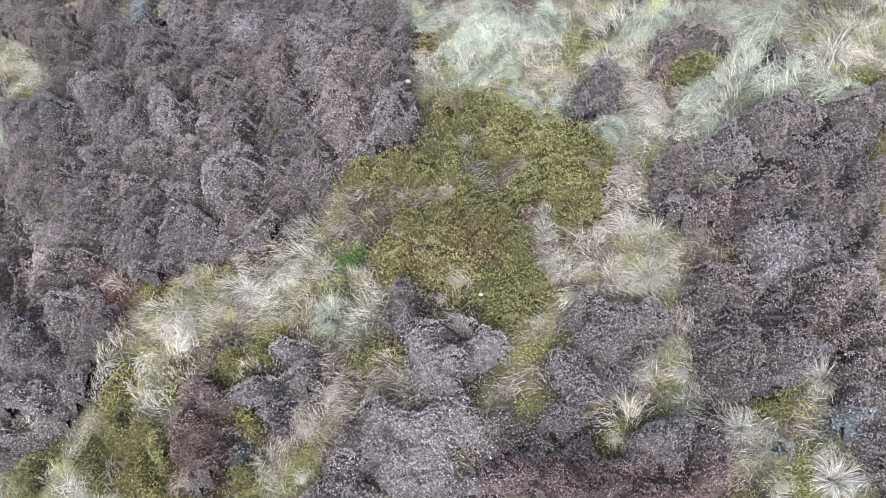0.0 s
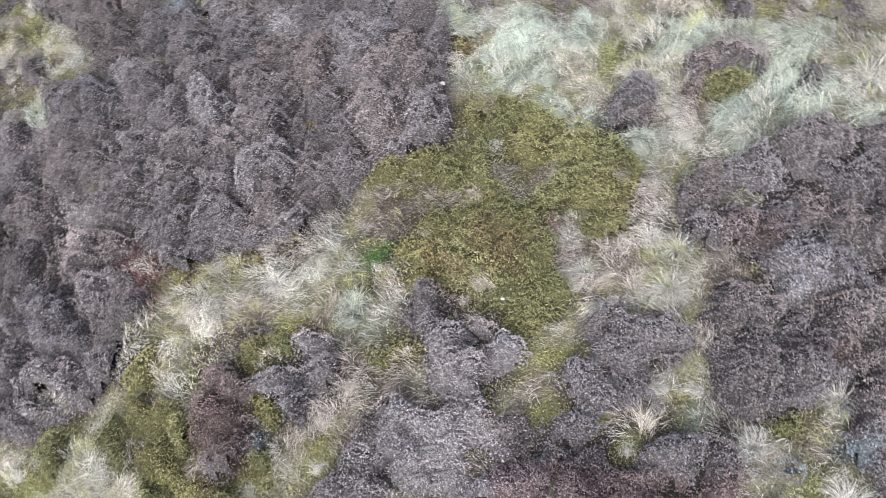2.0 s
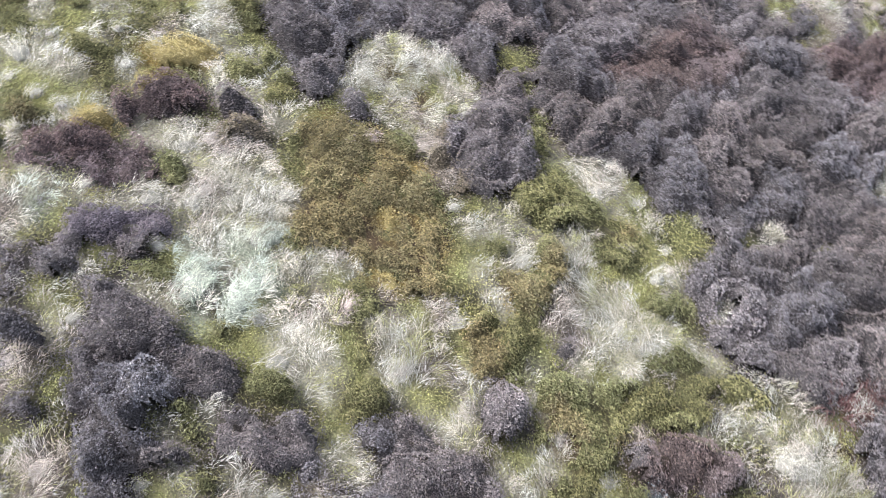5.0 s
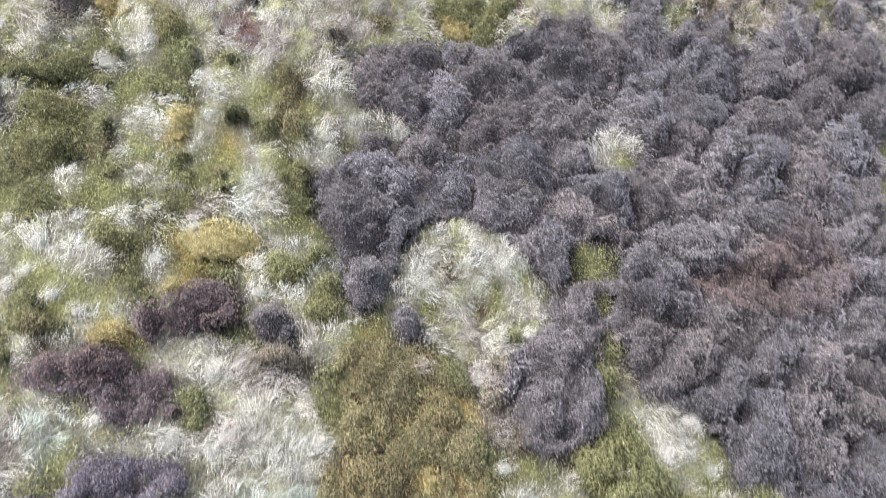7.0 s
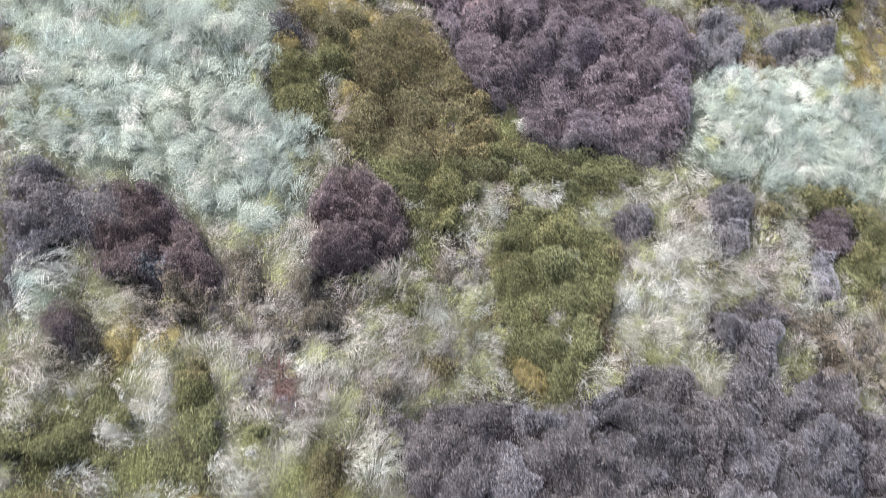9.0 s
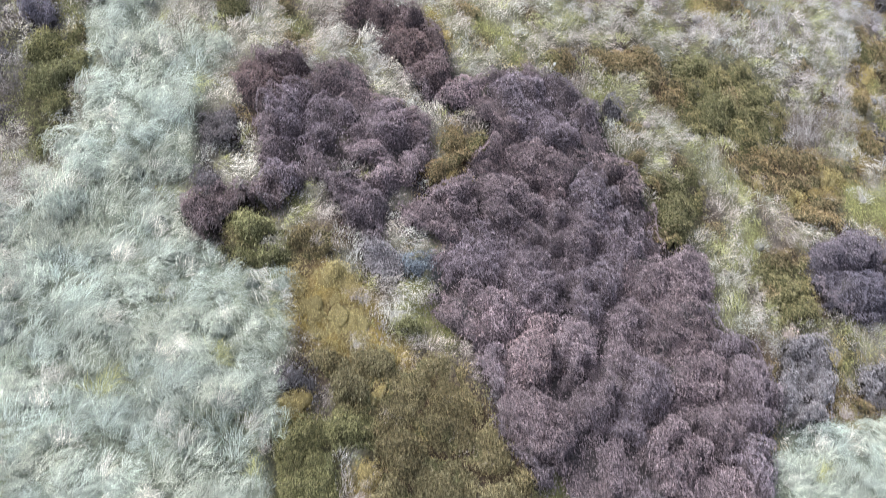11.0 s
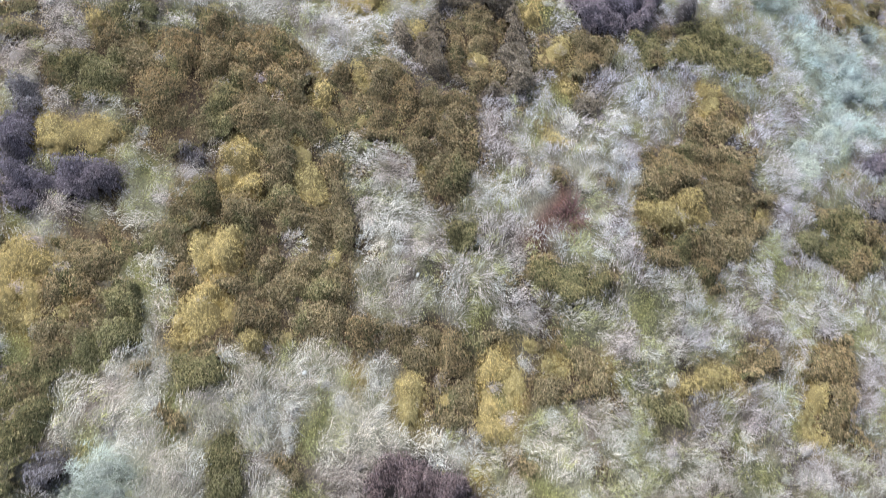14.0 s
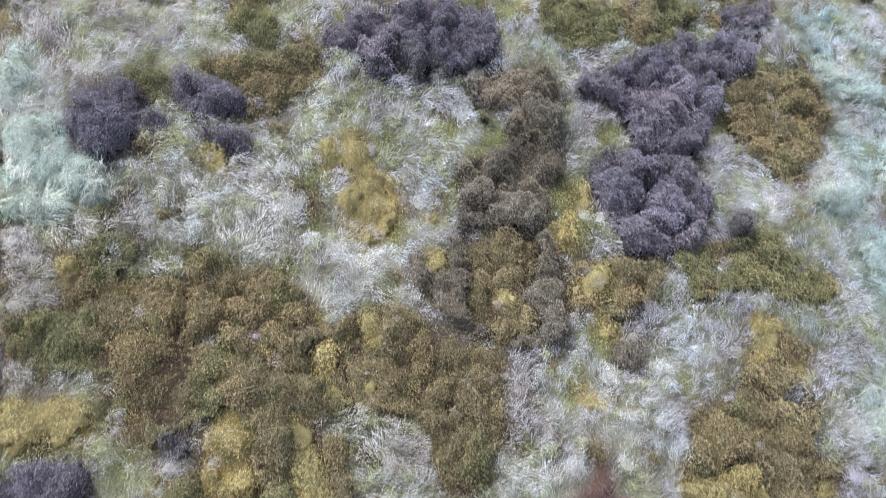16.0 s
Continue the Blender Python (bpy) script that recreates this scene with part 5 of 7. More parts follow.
lay("brown olive", [(-20.01, -7.69), (-20.68, -7.14), (-20.00, -6.86), (-19.24, -6.73), (-18.99, -7.17)])
lay("ochre moss", [(-19.53, -7.50), (-19.76, -7.24), (-19.12, -6.95), (-18.94, -7.20)])
lay("moss", [(-18.24, -9.53), (-18.40, -9.22), (-18.10, -9.13), (-17.99, -9.38)])
lay("moss", [(-20.91, -8.57), (-20.97, -8.25), (-20.59, -8.16), (-20.59, -8.42)])
# the foot of the slope
lay("thin grass", [(-20.00, -20.37), (-29.36, -11.45), (-23.00, -8.78), (-21.71, -10.35), (-21.25, -10.91), (-19.96, -12.48), (-16.65, -16.50)])
lay("frost grass", [(-19.65, -19.95), (-19.81, -19.19), (-19.19, -18.42), (-19.20, -17.73), (-18.85, -17.45), (-18.39, -17.63), (-17.92, -17.95)])
lay("frost grass", [(-27.39, -12.54), (-28.22, -12.21), (-29.10, -11.35), (-24.00, -9.22), (-23.86, -9.74), (-24.59, -10.16), (-24.72, -10.66), (-25.61, -10.89), (-26.63, -11.08), (-27.22, -11.95)])
lay("straw", [(-19.25, -17.70), (-20.52, -16.82), (-20.67, -16.06), (-20.17, -15.46), (-20.77, -14.57), (-20.16, -13.93), (-19.77, -14.60), (-19.28, -14.43), (-19.65, -15.17), (-19.28, -16.01), (-18.98, -16.57), (-18.78, -17.21)])
lay("straw", [(-20.29, -12.71), (-20.89, -12.31), (-20.60, -11.80), (-20.87, -11.48), (-21.87, -11.26), (-22.29, -10.99), (-22.22, -10.62), (-21.48, -10.63), (-19.96, -12.48)])
lay("straw", [(-24.48, -12.38), (-24.81, -11.62), (-24.50, -10.91), (-24.11, -11.35)])
lay("straw", [(-21.56, -15.11), (-21.77, -14.64), (-21.26, -14.25), (-20.89, -14.66)])
lay("olive", [(-20.30, -18.69), (-20.68, -18.33), (-20.31, -17.95), (-20.05, -18.07)])
lay("olive", [(-21.75, -18.53), (-22.34, -18.10), (-22.02, -17.61), (-21.62, -17.73)])
lay("brown olive", [(-21.12, -18.11), (-21.66, -17.58), (-22.26, -17.25), (-21.95, -16.78), (-21.28, -16.96), (-20.86, -16.76), (-20.70, -17.07), (-21.07, -17.41), (-20.95, -18.04)])
lay("violet heather", [(-19.34, -18.54), (-19.80, -18.68), (-20.28, -18.37), (-20.12, -18.09), (-19.68, -17.84), (-19.28, -17.68), (-19.12, -17.96), (-19.16, -18.28)])
lay("violet heather", [(-20.57, -18.11), (-20.88, -17.95), (-20.99, -17.32), (-20.82, -17.14), (-20.38, -17.56), (-20.39, -17.93)])
lay("violet heather", [(-19.95, -18.03), (-20.23, -17.76), (-20.07, -17.59), (-19.84, -17.82)])
lay("violet heather", [(-20.22, -17.40), (-20.68, -16.94), (-20.41, -16.67), (-20.18, -16.83)])
lay("violet heather", [(-22.23, -17.21), (-22.80, -17.32), (-23.51, -16.92), (-24.49, -15.98), (-23.90, -15.44), (-23.06, -15.61), (-23.02, -16.05), (-22.90, -16.43), (-22.49, -16.09), (-22.21, -16.44), (-22.45, -16.74)])
lay("tan", [(-23.06, -16.37), (-23.17, -15.79), (-22.75, -15.75), (-22.66, -16.11)])
lay("olive", [(-25.02, -15.54), (-26.98, -13.68), (-25.74, -13.69), (-25.21, -14.36), (-24.46, -14.67), (-24.56, -15.13)])
lay("violet heather", [(-24.07, -14.32), (-25.02, -14.06), (-25.82, -13.55), (-25.59, -12.64), (-25.00, -12.42), (-24.28, -12.48), (-23.95, -13.12), (-24.28, -13.70)])
lay("violet heather", [(-25.94, -13.72), (-26.66, -13.01), (-26.52, -12.42), (-25.82, -12.66), (-25.76, -13.32)])
lay("violet heather", [(-27.13, -13.47), (-27.77, -12.86), (-27.10, -12.71), (-26.86, -13.12)])
lay("violet heather", [(-23.30, -13.55), (-23.76, -13.28), (-24.22, -12.45), (-23.88, -11.79), (-23.11, -11.74), (-22.33, -12.32), (-22.66, -12.87), (-22.98, -13.27)])
lay("moss", [(-24.73, -14.34), (-25.14, -14.10), (-24.77, -14.07), (-24.61, -14.21)])
lay("brown olive", [(-25.73, -12.69), (-26.58, -12.45), (-26.90, -11.80), (-26.56, -11.13), (-25.60, -10.99), (-25.00, -11.36), (-24.97, -12.09)])
lay("olive", [(-22.88, -11.94), (-23.39, -11.61), (-24.22, -10.97), (-24.01, -10.67), (-24.06, -10.00), (-23.60, -9.89), (-23.24, -10.32), (-23.21, -10.73), (-22.40, -11.40)])
lay("heather", [(-23.82, -11.60), (-24.07, -11.35), (-23.77, -11.20), (-23.58, -11.47)])
lay("brown heather", [(-23.17, -15.50), (-24.22, -14.71), (-23.77, -14.22), (-22.87, -13.63), (-22.51, -13.65), (-21.61, -12.88), (-20.92, -12.34), (-20.46, -12.68), (-20.27, -13.11), (-20.23, -13.48), (-20.21, -14.04), (-20.45, -14.31), (-20.72, -14.44), (-21.16, -14.18), (-21.83, -14.51), (-22.13, -14.91), (-22.56, -14.96)])
lay("mixed", [(-22.67, -15.31), (-23.21, -14.76), (-22.63, -14.34), (-22.03, -14.83)])
lay("moss", [(-22.55, -13.71), (-23.18, -13.53), (-22.22, -12.74), (-21.79, -12.98)])
lay("ochre moss", [(-22.69, -13.53), (-23.09, -13.38), (-22.64, -13.04), (-22.32, -13.18)])
lay("ochre moss", [(-22.13, -13.42), (-22.43, -13.22), (-22.10, -12.91), (-21.84, -13.08)])
lay("brown olive", [(-21.87, -12.96), (-22.69, -11.91), (-22.05, -11.71), (-21.18, -12.50)])
lay("ochre moss", [(-21.67, -12.78), (-22.13, -12.38), (-21.81, -12.18), (-21.45, -12.59)])
lay("ochre moss", [(-20.79, -14.44), (-21.08, -14.18), (-20.80, -13.92), (-20.54, -14.15)])
lay("ochre moss", [(-20.72, -13.62), (-20.97, -13.33), (-20.73, -13.17), (-20.51, -13.43)])
lay("moss", [(-21.35, -12.23), (-21.67, -11.97), (-20.85, -11.62), (-20.68, -11.82)])
lay("ochre moss", [(-21.46, -12.21), (-21.74, -11.91), (-21.37, -11.82), (-21.13, -12.04)])
lay("brown olive", [(-21.34, -14.14), (-21.78, -13.76), (-21.74, -13.22), (-21.10, -13.04), (-20.82, -12.59), (-20.36, -12.93), (-20.43, -13.38)])
lay("moss", [(-22.75, -14.81), (-22.97, -14.59), (-22.72, -14.47), (-22.56, -14.63)])
lay("brown heather", [(-21.38, -11.90), (-21.68, -11.58), (-21.26, -11.40), (-20.95, -11.64)])
lay("ochre moss", [(-21.03, -16.15), (-21.46, -16.00), (-21.40, -15.63), (-21.10, -15.51), (-20.86, -15.90)])
lay("ochre moss", [(-20.62, -15.54), (-21.12, -15.56), (-21.31, -15.19), (-20.75, -14.74), (-20.32, -14.89), (-20.33, -15.21)])
lay("ochre moss", [(-20.11, -17.26), (-20.32, -16.93), (-20.04, -16.67), (-19.88, -16.98)])
lay("moss", [(-21.85, -16.44), (-22.01, -16.29), (-21.83, -16.15), (-21.69, -16.29)])
lay("brown olive", [(-17.92, -17.11), (-18.44, -16.42), (-19.20, -15.76), (-19.52, -15.29), (-19.41, -14.78), (-19.23, -14.47), (-19.65, -14.50), (-20.02, -14.23), (-20.07, -13.69), (-20.03, -13.42), (-20.28, -12.71), (-19.91, -12.53), (-19.54, -12.97), (-19.20, -13.49), (-18.61, -14.10), (-17.33, -15.67), (-17.54, -15.98), (-17.40, -16.53)])
lay("olive", [(-17.30, -17.23), (-17.66, -16.82), (-17.66, -16.02), (-17.42, -15.93), (-17.01, -16.42), (-16.97, -16.84)])
lay("olive", [(-18.27, -17.23), (-18.80, -16.87), (-18.59, -16.56), (-18.09, -16.80)])
lay("ochre moss", [(-17.93, -17.32), (-18.21, -17.15), (-18.04, -16.95), (-17.83, -17.15)])
lay("olive", [(-18.88, -16.44), (-19.29, -16.00), (-19.20, -15.82), (-18.80, -16.20)])
lay("olive", [(-18.70, -17.49), (-18.89, -17.34), (-18.70, -17.15), (-18.55, -17.29)])
lay("ochre moss", [(-18.92, -14.56), (-19.24, -14.29), (-18.96, -14.05), (-18.72, -14.29)])
lay("brown olive", [(-22.25, -10.57), (-22.90, -10.15), (-22.76, -9.74), (-22.17, -9.78), (-21.78, -10.25)])
lay("ochre moss", [(-22.77, -10.70), (-23.09, -10.39), (-22.73, -10.10), (-22.20, -10.32)])

# small breaks in the drifts: low heather, moss and shrubs between the grass
fleck, dab, blot = lattice(gx, gy, 0.26, 23), lattice(gx, gy, 0.20, 24), lattice(gx, gy, 0.34, 25)
speckle = lattice(gx, gy, 0.15, 26)
was = plan.copy()
for kind, odd, where in (("bracken", "straw", speckle > 0.56), ("olive", "tan", (speckle > 0.80) & (gx > -4) & (gy > 1)), ("thin heather", "tan", blot < 2), ("thin heather", "brown heather", speckle > 0.54), ("thin heather", "moss", (speckle < 0.1) & (fleck > 0.5)), ("thin grass", "moss", fleck > 0.80), ("thin grass", "brown olive", dab < 0.2), ("thin grass", "tan", blot > 0.7), ("straw", "moss", fleck > 0.82), ("straw", "olive", (dab < 0.10) & (gx > -13)), ("straw", "heather", dab > 0.93), ("straw", "tan", blot > 0.72), ("frost grass", "moss", fleck > 0.93), ("frost grass", "straw", (blot > 0.62) & (gx > -7) | (blot > 0.42) & (gx > -20) & (gx < -15.5) & (gy > -9) | (blot > 0.56) & (gx < -13) & (gy < -7)), ("straw", "brown olive", (dab < 0.20) & (gx < -13)), ("straw", "ochre moss", (blot < 0.10) & (gx < -14)), ("frost grass", "heather", (dab > 0.88) & (gx > -7)),
                         ("tan", "heather", blot > 0.60), ("tan", "moss", fleck > 0.86), ("mixed", "straw", blot < 2), ("mixed", "olive", (0.6 * dab + 0.4 * speckle < 0.47) & (blot < 0.78)),
                         ("mixed", "moss", fleck > 0.62), ("olive", "straw", (dab > 0.84) & (fleck > 0.3)), ("olive", "brown olive", blot > 0.80), ("brown olive", "ochre moss", dab > 0.83), ("brown olive", "olive", (blot < 0.20) & (gx < -13)), ("brown olive", "ochre moss", (fleck < 0.10) & (gx < -13)),
                         ("brown olive", "tan", fleck > 0.87), ("heather", "tan", (dab > 0.93) & (blot > 0.5)), ("plum heather", "tan", (dab > 0.90) & (speckle > 0.35)), ("moss", "straw", dab > 0.72), ("ochre moss", "tan", dab > 0.88), ("ochre moss", "moss", fleck > 0.88), ("ochre moss", "brown olive", speckle > 0.82)):
    plan[(was == KINDS.index(kind)) & where] = KINDS.index(odd)

# the stretch of the hillside that carries plants
BOUND = [(5.0, 6.4), (-1.2, 9.6), (-6.3, 8.3), (-10.8, 4.8), (-12.9, 1.6), (-19.0, -2.7), (-23.6, -5.8), (-28.0, -9.4), (-29.9, -11.4),
         (-20.2, -20.9), (-18.0, -19.0), (-14.2, -15.6), (-10.5, -12.5), (-6.2, -8.6), (-1.9, -5.0), (0.2, -4.0), (3.6, 0.5)]


def inside(x, y):
    hit = np.zeros(np.shape(x), bool)
    for (ax, ay), (bx, by) in zip(BOUND, BOUND[1:] + BOUND[:1]):
        cross = ((ay > y) != (by > y)) & (x < (bx - ax) * (y - ay) / (by - ay + 1e-12) + ax)
        hit ^= cross
    return hit


def kind_at(x, y):
    i = np.clip(((np.asarray(x) - X0) / STEP + 0.5).astype(int), 0, NX - 1)
    j = np.clip(((np.asarray(y) - Y0) / STEP + 0.5).astype(int), 0, NY - 1)
    return plan[i, j]


def axis_line(x, y):
    """The distance from the middle line of the seen strip."""
    line = [(0.0, 3.5), (-4.0, 1.2), (-9.0, -3.2), (-17.0, -10.0), (-23.0, -14.0)]
    out = np.full(np.shape(x), 99.0)
    for (ax, ay), (bx, by) in zip(line, line[1:]):
        u = np.clip(((x - ax) * (bx - ax) + (y - ay) * (by - ay)) / ((bx - ax) ** 2 + (by - ay) ** 2), 0, 1)
        out = np.minimum(out, np.hypot(x - ax - u * (bx - ax), y - ay - u * (by - ay)))
    return out


# ---- the ground: one sheet to the horizon ----
LITTER = {"heather": (0.05, 0.04, 0.038), "dark heather": (0.04, 0.032, 0.03), "russet heather": (0.05, 0.035, 0.03), "pale heather": (0.06, 0.05, 0.048),
          "violet heather": (0.05, 0.04, 0.045), "blue heather": (0.06, 0.06, 0.06), "olive": (0.08, 0.07, 0.035), "brown olive": (0.09, 0.06, 0.035),
          "ochre moss": (0.25, 0.18, 0.06), "moss": (0.19, 0.18, 0.075), "green moss": (0.06, 0.13, 0.03), "straw": (0.26, 0.235, 0.18), "frost grass": (0.24, 0.25, 0.19),
          "tan": (0.15, 0.12, 0.1), "mixed": (0.2, 0.18, 0.1), "bracken": (0.14, 0.07, 0.055), "white tuft": (0.3, 0.28, 0.25), "plum heather": (0.05, 0.04, 0.042), "brown heather": (0.06, 0.05, 0.035), "thin grass": (0.19, 0.175, 0.11), "thin heather": (0.1, 0.085, 0.07)}


def mesh_of(name, verts, loops, sizes, tints, material):
    """A mesh from arrays: corners, the faces' corner numbers one after the other, the faces' sizes, a tint for each corner."""
    me = bpy.data.meshes.new(name)
    me.vertices.add(len(verts))
    me.vertices.foreach_set("co", np.ascontiguousarray(verts, np.float32).ravel())
    me.loops.add(len(loops))
    me.loops.foreach_set("vertex_index", np.ascontiguousarray(loops, np.int32))
    me.polygons.add(len(sizes))
    starts = np.concatenate(([0], np.cumsum(sizes)[:-1])).astype(np.int32)
    me.polygons.foreach_set("loop_start", starts)
    me.polygons.foreach_set("loop_total", np.ascontiguousarray(sizes, np.int32))
    if tints is not None:
        att = me.color_attributes.new("tint", "FLOAT_COLOR", "POINT")
        rgba = np.ones((len(verts), 4), np.float32)
        rgba[:, :3] = tints
        att.data.foreach_set("color", rgba.ravel())
    me.materials.append(material)
    me.polygons.foreach_set("use_smooth", np.ones(len(sizes), bool))
    me.update(calc_edges=True)
    return me


def spread_axis(lo, hi, step, reach):
    mid = np.arange(lo, hi + step / 2, step)
    out, d, w = [], step, 0.0
    while w < reach:
        d *= 1.35
        w += d
        out.append(w)
    out = np.array(out)
    return np.concatenate(((lo - out)[::-1], mid, hi + out))


ex, ey = spread_axis(-32.0, 6.5, 0.27, 1800), spread_axis(-23.0, 11.0, 0.27, 1800)
sx, sy = np.meshgrid(ex, ey, indexing="ij")
sz = soil(sx, sy)
table = np.array([LITTER[k] for k in KINDS])
tint = table[kind_at(sx, sy)]
off = ~((sx > -33) & (sx < 7) & (sy > -24) & (sy < 11.5))
moor = lattice(sx, sy, 6.0, 31)[..., None]
tint = np.where(off[..., None], np.array((0.13, 0.11, 0.085)) * (1 - moor) + np.array((0.2, 0.18, 0.11)) * moor, tint)
ni, nj = sx.shape
idx = np.arange(ni * nj).reshape(ni, nj)
quads = np.stack([idx[:-1, :-1], idx[1:, :-1], idx[1:, 1:], idx[:-1, 1:]], -1).reshape(-1)
ground = new("ground", mesh_of("ground", np.stack([sx, sy, sz], -1).reshape(-1, 3), quads, np.full(len(quads) // 4, 4), tint.reshape(-1, 3), EARTH))
tagged(ground, "sloping peat moorland covered in dead plant litter", "ground", kind="structure")

# ---- templates of plants: arrays of corners, faces and tints ----


def unit(v):
    return v / (np.linalg.norm(v, axis=-1, keepdims=True) + 1e-9)


def sprigs(base, way, length, width, tints, chance):
    """Flat leafy sprigs: spikes that start at base and point along way."""
    n = len(base)
    side = unit(np.cross(way, chance.normal(size=(n, 3)))) * width[:, None]
    v = np.stack([base - side, base + side, base + way * length[:, None]], 1)
    return v.reshape(-1, 3), np.arange(3 * n).reshape(-1, 3), np.repeat(tints, 3, 0)


def core(grow, size, tint, sides=12, rings=5, chance=None):
    """The close mass of twigs inside a bush: a lumpy dome."""
    r, q = np.meshgrid(np.arange(rings), np.arange(sides), indexing="ij")
    e, a = np.radians(-14 + 96 * r / rings), 6.2832 * (q + 0.5 * (r % 2)) / sides
    p = np.stack([np.cos(a) * np.cos(e), np.sin(a) * np.cos(e), np.sin(e)], -1).reshape(-1, 3)
    p = np.concatenate([p, [[0, 0, 1.0]]])
    if chance is not None:
        p = unit(p + chance.normal(0, 1.0 / sides, p.shape))
    v = p * grow(p)[:, None] * size
    f = []
    for r in range(rings - 1):
        for q in range(sides):
            a, b, c, d = r * sides + q, r * sides + (q + 1) % sides, (r + 1) * sides + q, (r + 1) * sides + (q + 1) % sides
            f += [(a, b, c), (b, d, c)] if r % 2 == 0 else [(a, b, d), (a, d, c)]
    for q in range(sides):
        f.append(((rings - 1) * sides + q, (rings - 1) * sides + (q + 1) % sides, rings * sides))
    return v, np.array(f), np.tile(np.array(tint), (len(v), 1))


def blades(base, heading, length, rise, droop, width, tints, joints=2):
    """Grass blades: strips that rise from base, lean along heading and bow over."""
    n = len(base)
    if joints == 1:   # a slim kite, bent at its widest place
        mid, bend = base + 0, rise - droop
        h = np.stack([np.cos(heading), np.sin(heading), np.zeros(n)], -1)
        up = np.array((0, 0, 1.0))
        across = np.stack([-np.sin(heading), np.cos(heading), np.zeros(n)], -1) * (width * 0.55)[:, None]
        mid = base + (h * np.cos(rise)[:, None] + up * np.sin(rise)[:, None]) * (length * 0.5)[:, None]
        tip = mid + (h * np.cos(bend)[:, None] + up * np.sin(bend)[:, None]) * (length * 0.5)[:, None]
        v = np.stack([base, mid - across, tip, mid + across], 1)
        faces = (np.arange(n)[:, None, None] * 4 + np.array([(0, 1, 3), (1, 2, 3)])).reshape(-1, 3)
        return v.reshape(-1, 3), faces, np.repeat(tints, 4, 0)
    h = np.stack([np.cos(heading), np.sin(heading), np.zeros(n)], -1)
    across = np.stack([-np.sin(heading), np.cos(heading), np.zeros(n)], -1) * width[:, None]
    rows, here, angle = [base - across / 2, base + across / 2], base, rise.copy()
    for k in range(joints):
        go = length / joints
        here = here + (h * np.cos(angle)[:, None] + np.array((0, 0, 1.0)) * np.sin(angle)[:, None]) * go[:, None]
        angle = angle - droop * 2 / joints
        if k < joints - 1:
            rows += [here - across * 0.4, here + across * 0.4]
    rows.append(here)
    per = 2 * joints + 1
    f = []
    for k in range(joints - 1):
        a = 2 * k
        f += [(a, a + 1, a + 3), (a, a + 3, a + 2)]
    a = 2 * joints - 2
    f.append((a, a + 1, a + 2))
    faces = (np.arange(n)[:, None, None] * per + np.array(f)).reshape(-1, 3)
    return np.stack(rows, 1).reshape(-1, 3), faces, np.repeat(tints, per, 0)


def merged(*groups):
    vs, fs, ts, k = [], [], [], 0
    for v, f, t in groups:
        vs.append(v)
        fs.append(f + k)
        ts.append(t)
        k += len(v)
    return np.concatenate(vs), np.concatenate(fs), np.concatenate(ts)


def tones(n, chance, choices):
    """Tints picked from (weight, colour) pairs, with a little chance in each."""
    weights = np.array([w for w, c in choices])
    pick = chance.choice(len(choices), n, p=weights / weights.sum())
    colours = np.array([c for w, c in choices])
    mean = (colours * weights[:, None]).sum(0) / weights.sum()
    colours = mean + (colours - mean) * 0.42
    return colours[pick] * chance.uniform(0.88, 1.12, (n, 1))


def lumpy(chance, lumps, sprays=0, spray=0.14):
    """How far a lumpy dome of radius 1 reaches each way: broad lumps, and small sprays on them."""
    def mids(n):
        return unit(np.concatenate([chance.normal(size=(n, 2)), np.abs(chance.normal(size=(n, 1))) + 0.1], 1))
    m, k = mids(lumps), mids(max(1, sprays))
    big, small = chance.uniform(-0.22, 0.24, lumps), chance.uniform(0.0, 2 * spray, max(1, sprays)) * (sprays > 0)
    return lambda p: 1 + (big * np.exp(-(1 - p @ m.T) / 0.09)).sum(1) + (small * np.exp(-(1 - p @ k.T) / 0.012)).max(1)


def dome(n, chance, grow):
    """Points and outward ways on a lumpy dome of radius 1 and height 1."""
    a = chance.uniform(0, 2 * math.pi, n)
    up = chance.uniform(0.12, 1.0, n) ** 0.62
    flat = np.sqrt(np.maximum(0, 1 - up ** 2))
    p = np.stack([flat * np.cos(a), flat * np.sin(a), up], -1)
    return p * grow(p)[:, None], p


def fountain_template(seed, palette, count, length, radius, droop=1.3, joints=4, width=0.0045):
    """A tussock whose blades rise from one crown and fall outwards all round."""
    ch = np.random.default_rng(seed)
    a, r = ch.uniform(0, 6.283, count), radius * np.sqrt(ch.uniform(0, 1, count))
    base = np.stack([r * np.cos(a), r * np.sin(a), np.full(count, -0.02)], -1)
    heading = a + ch.normal(0, 0.8, count)
    return blades(base, heading, length * ch.uniform(0.35, 1.15, count), ch.uniform(0.85, 1.5, count), droop * ch.uniform(0.6, 1.3, count), width * ch.uniform(0.7, 1.4, count), tones(count, ch, palette), joints)


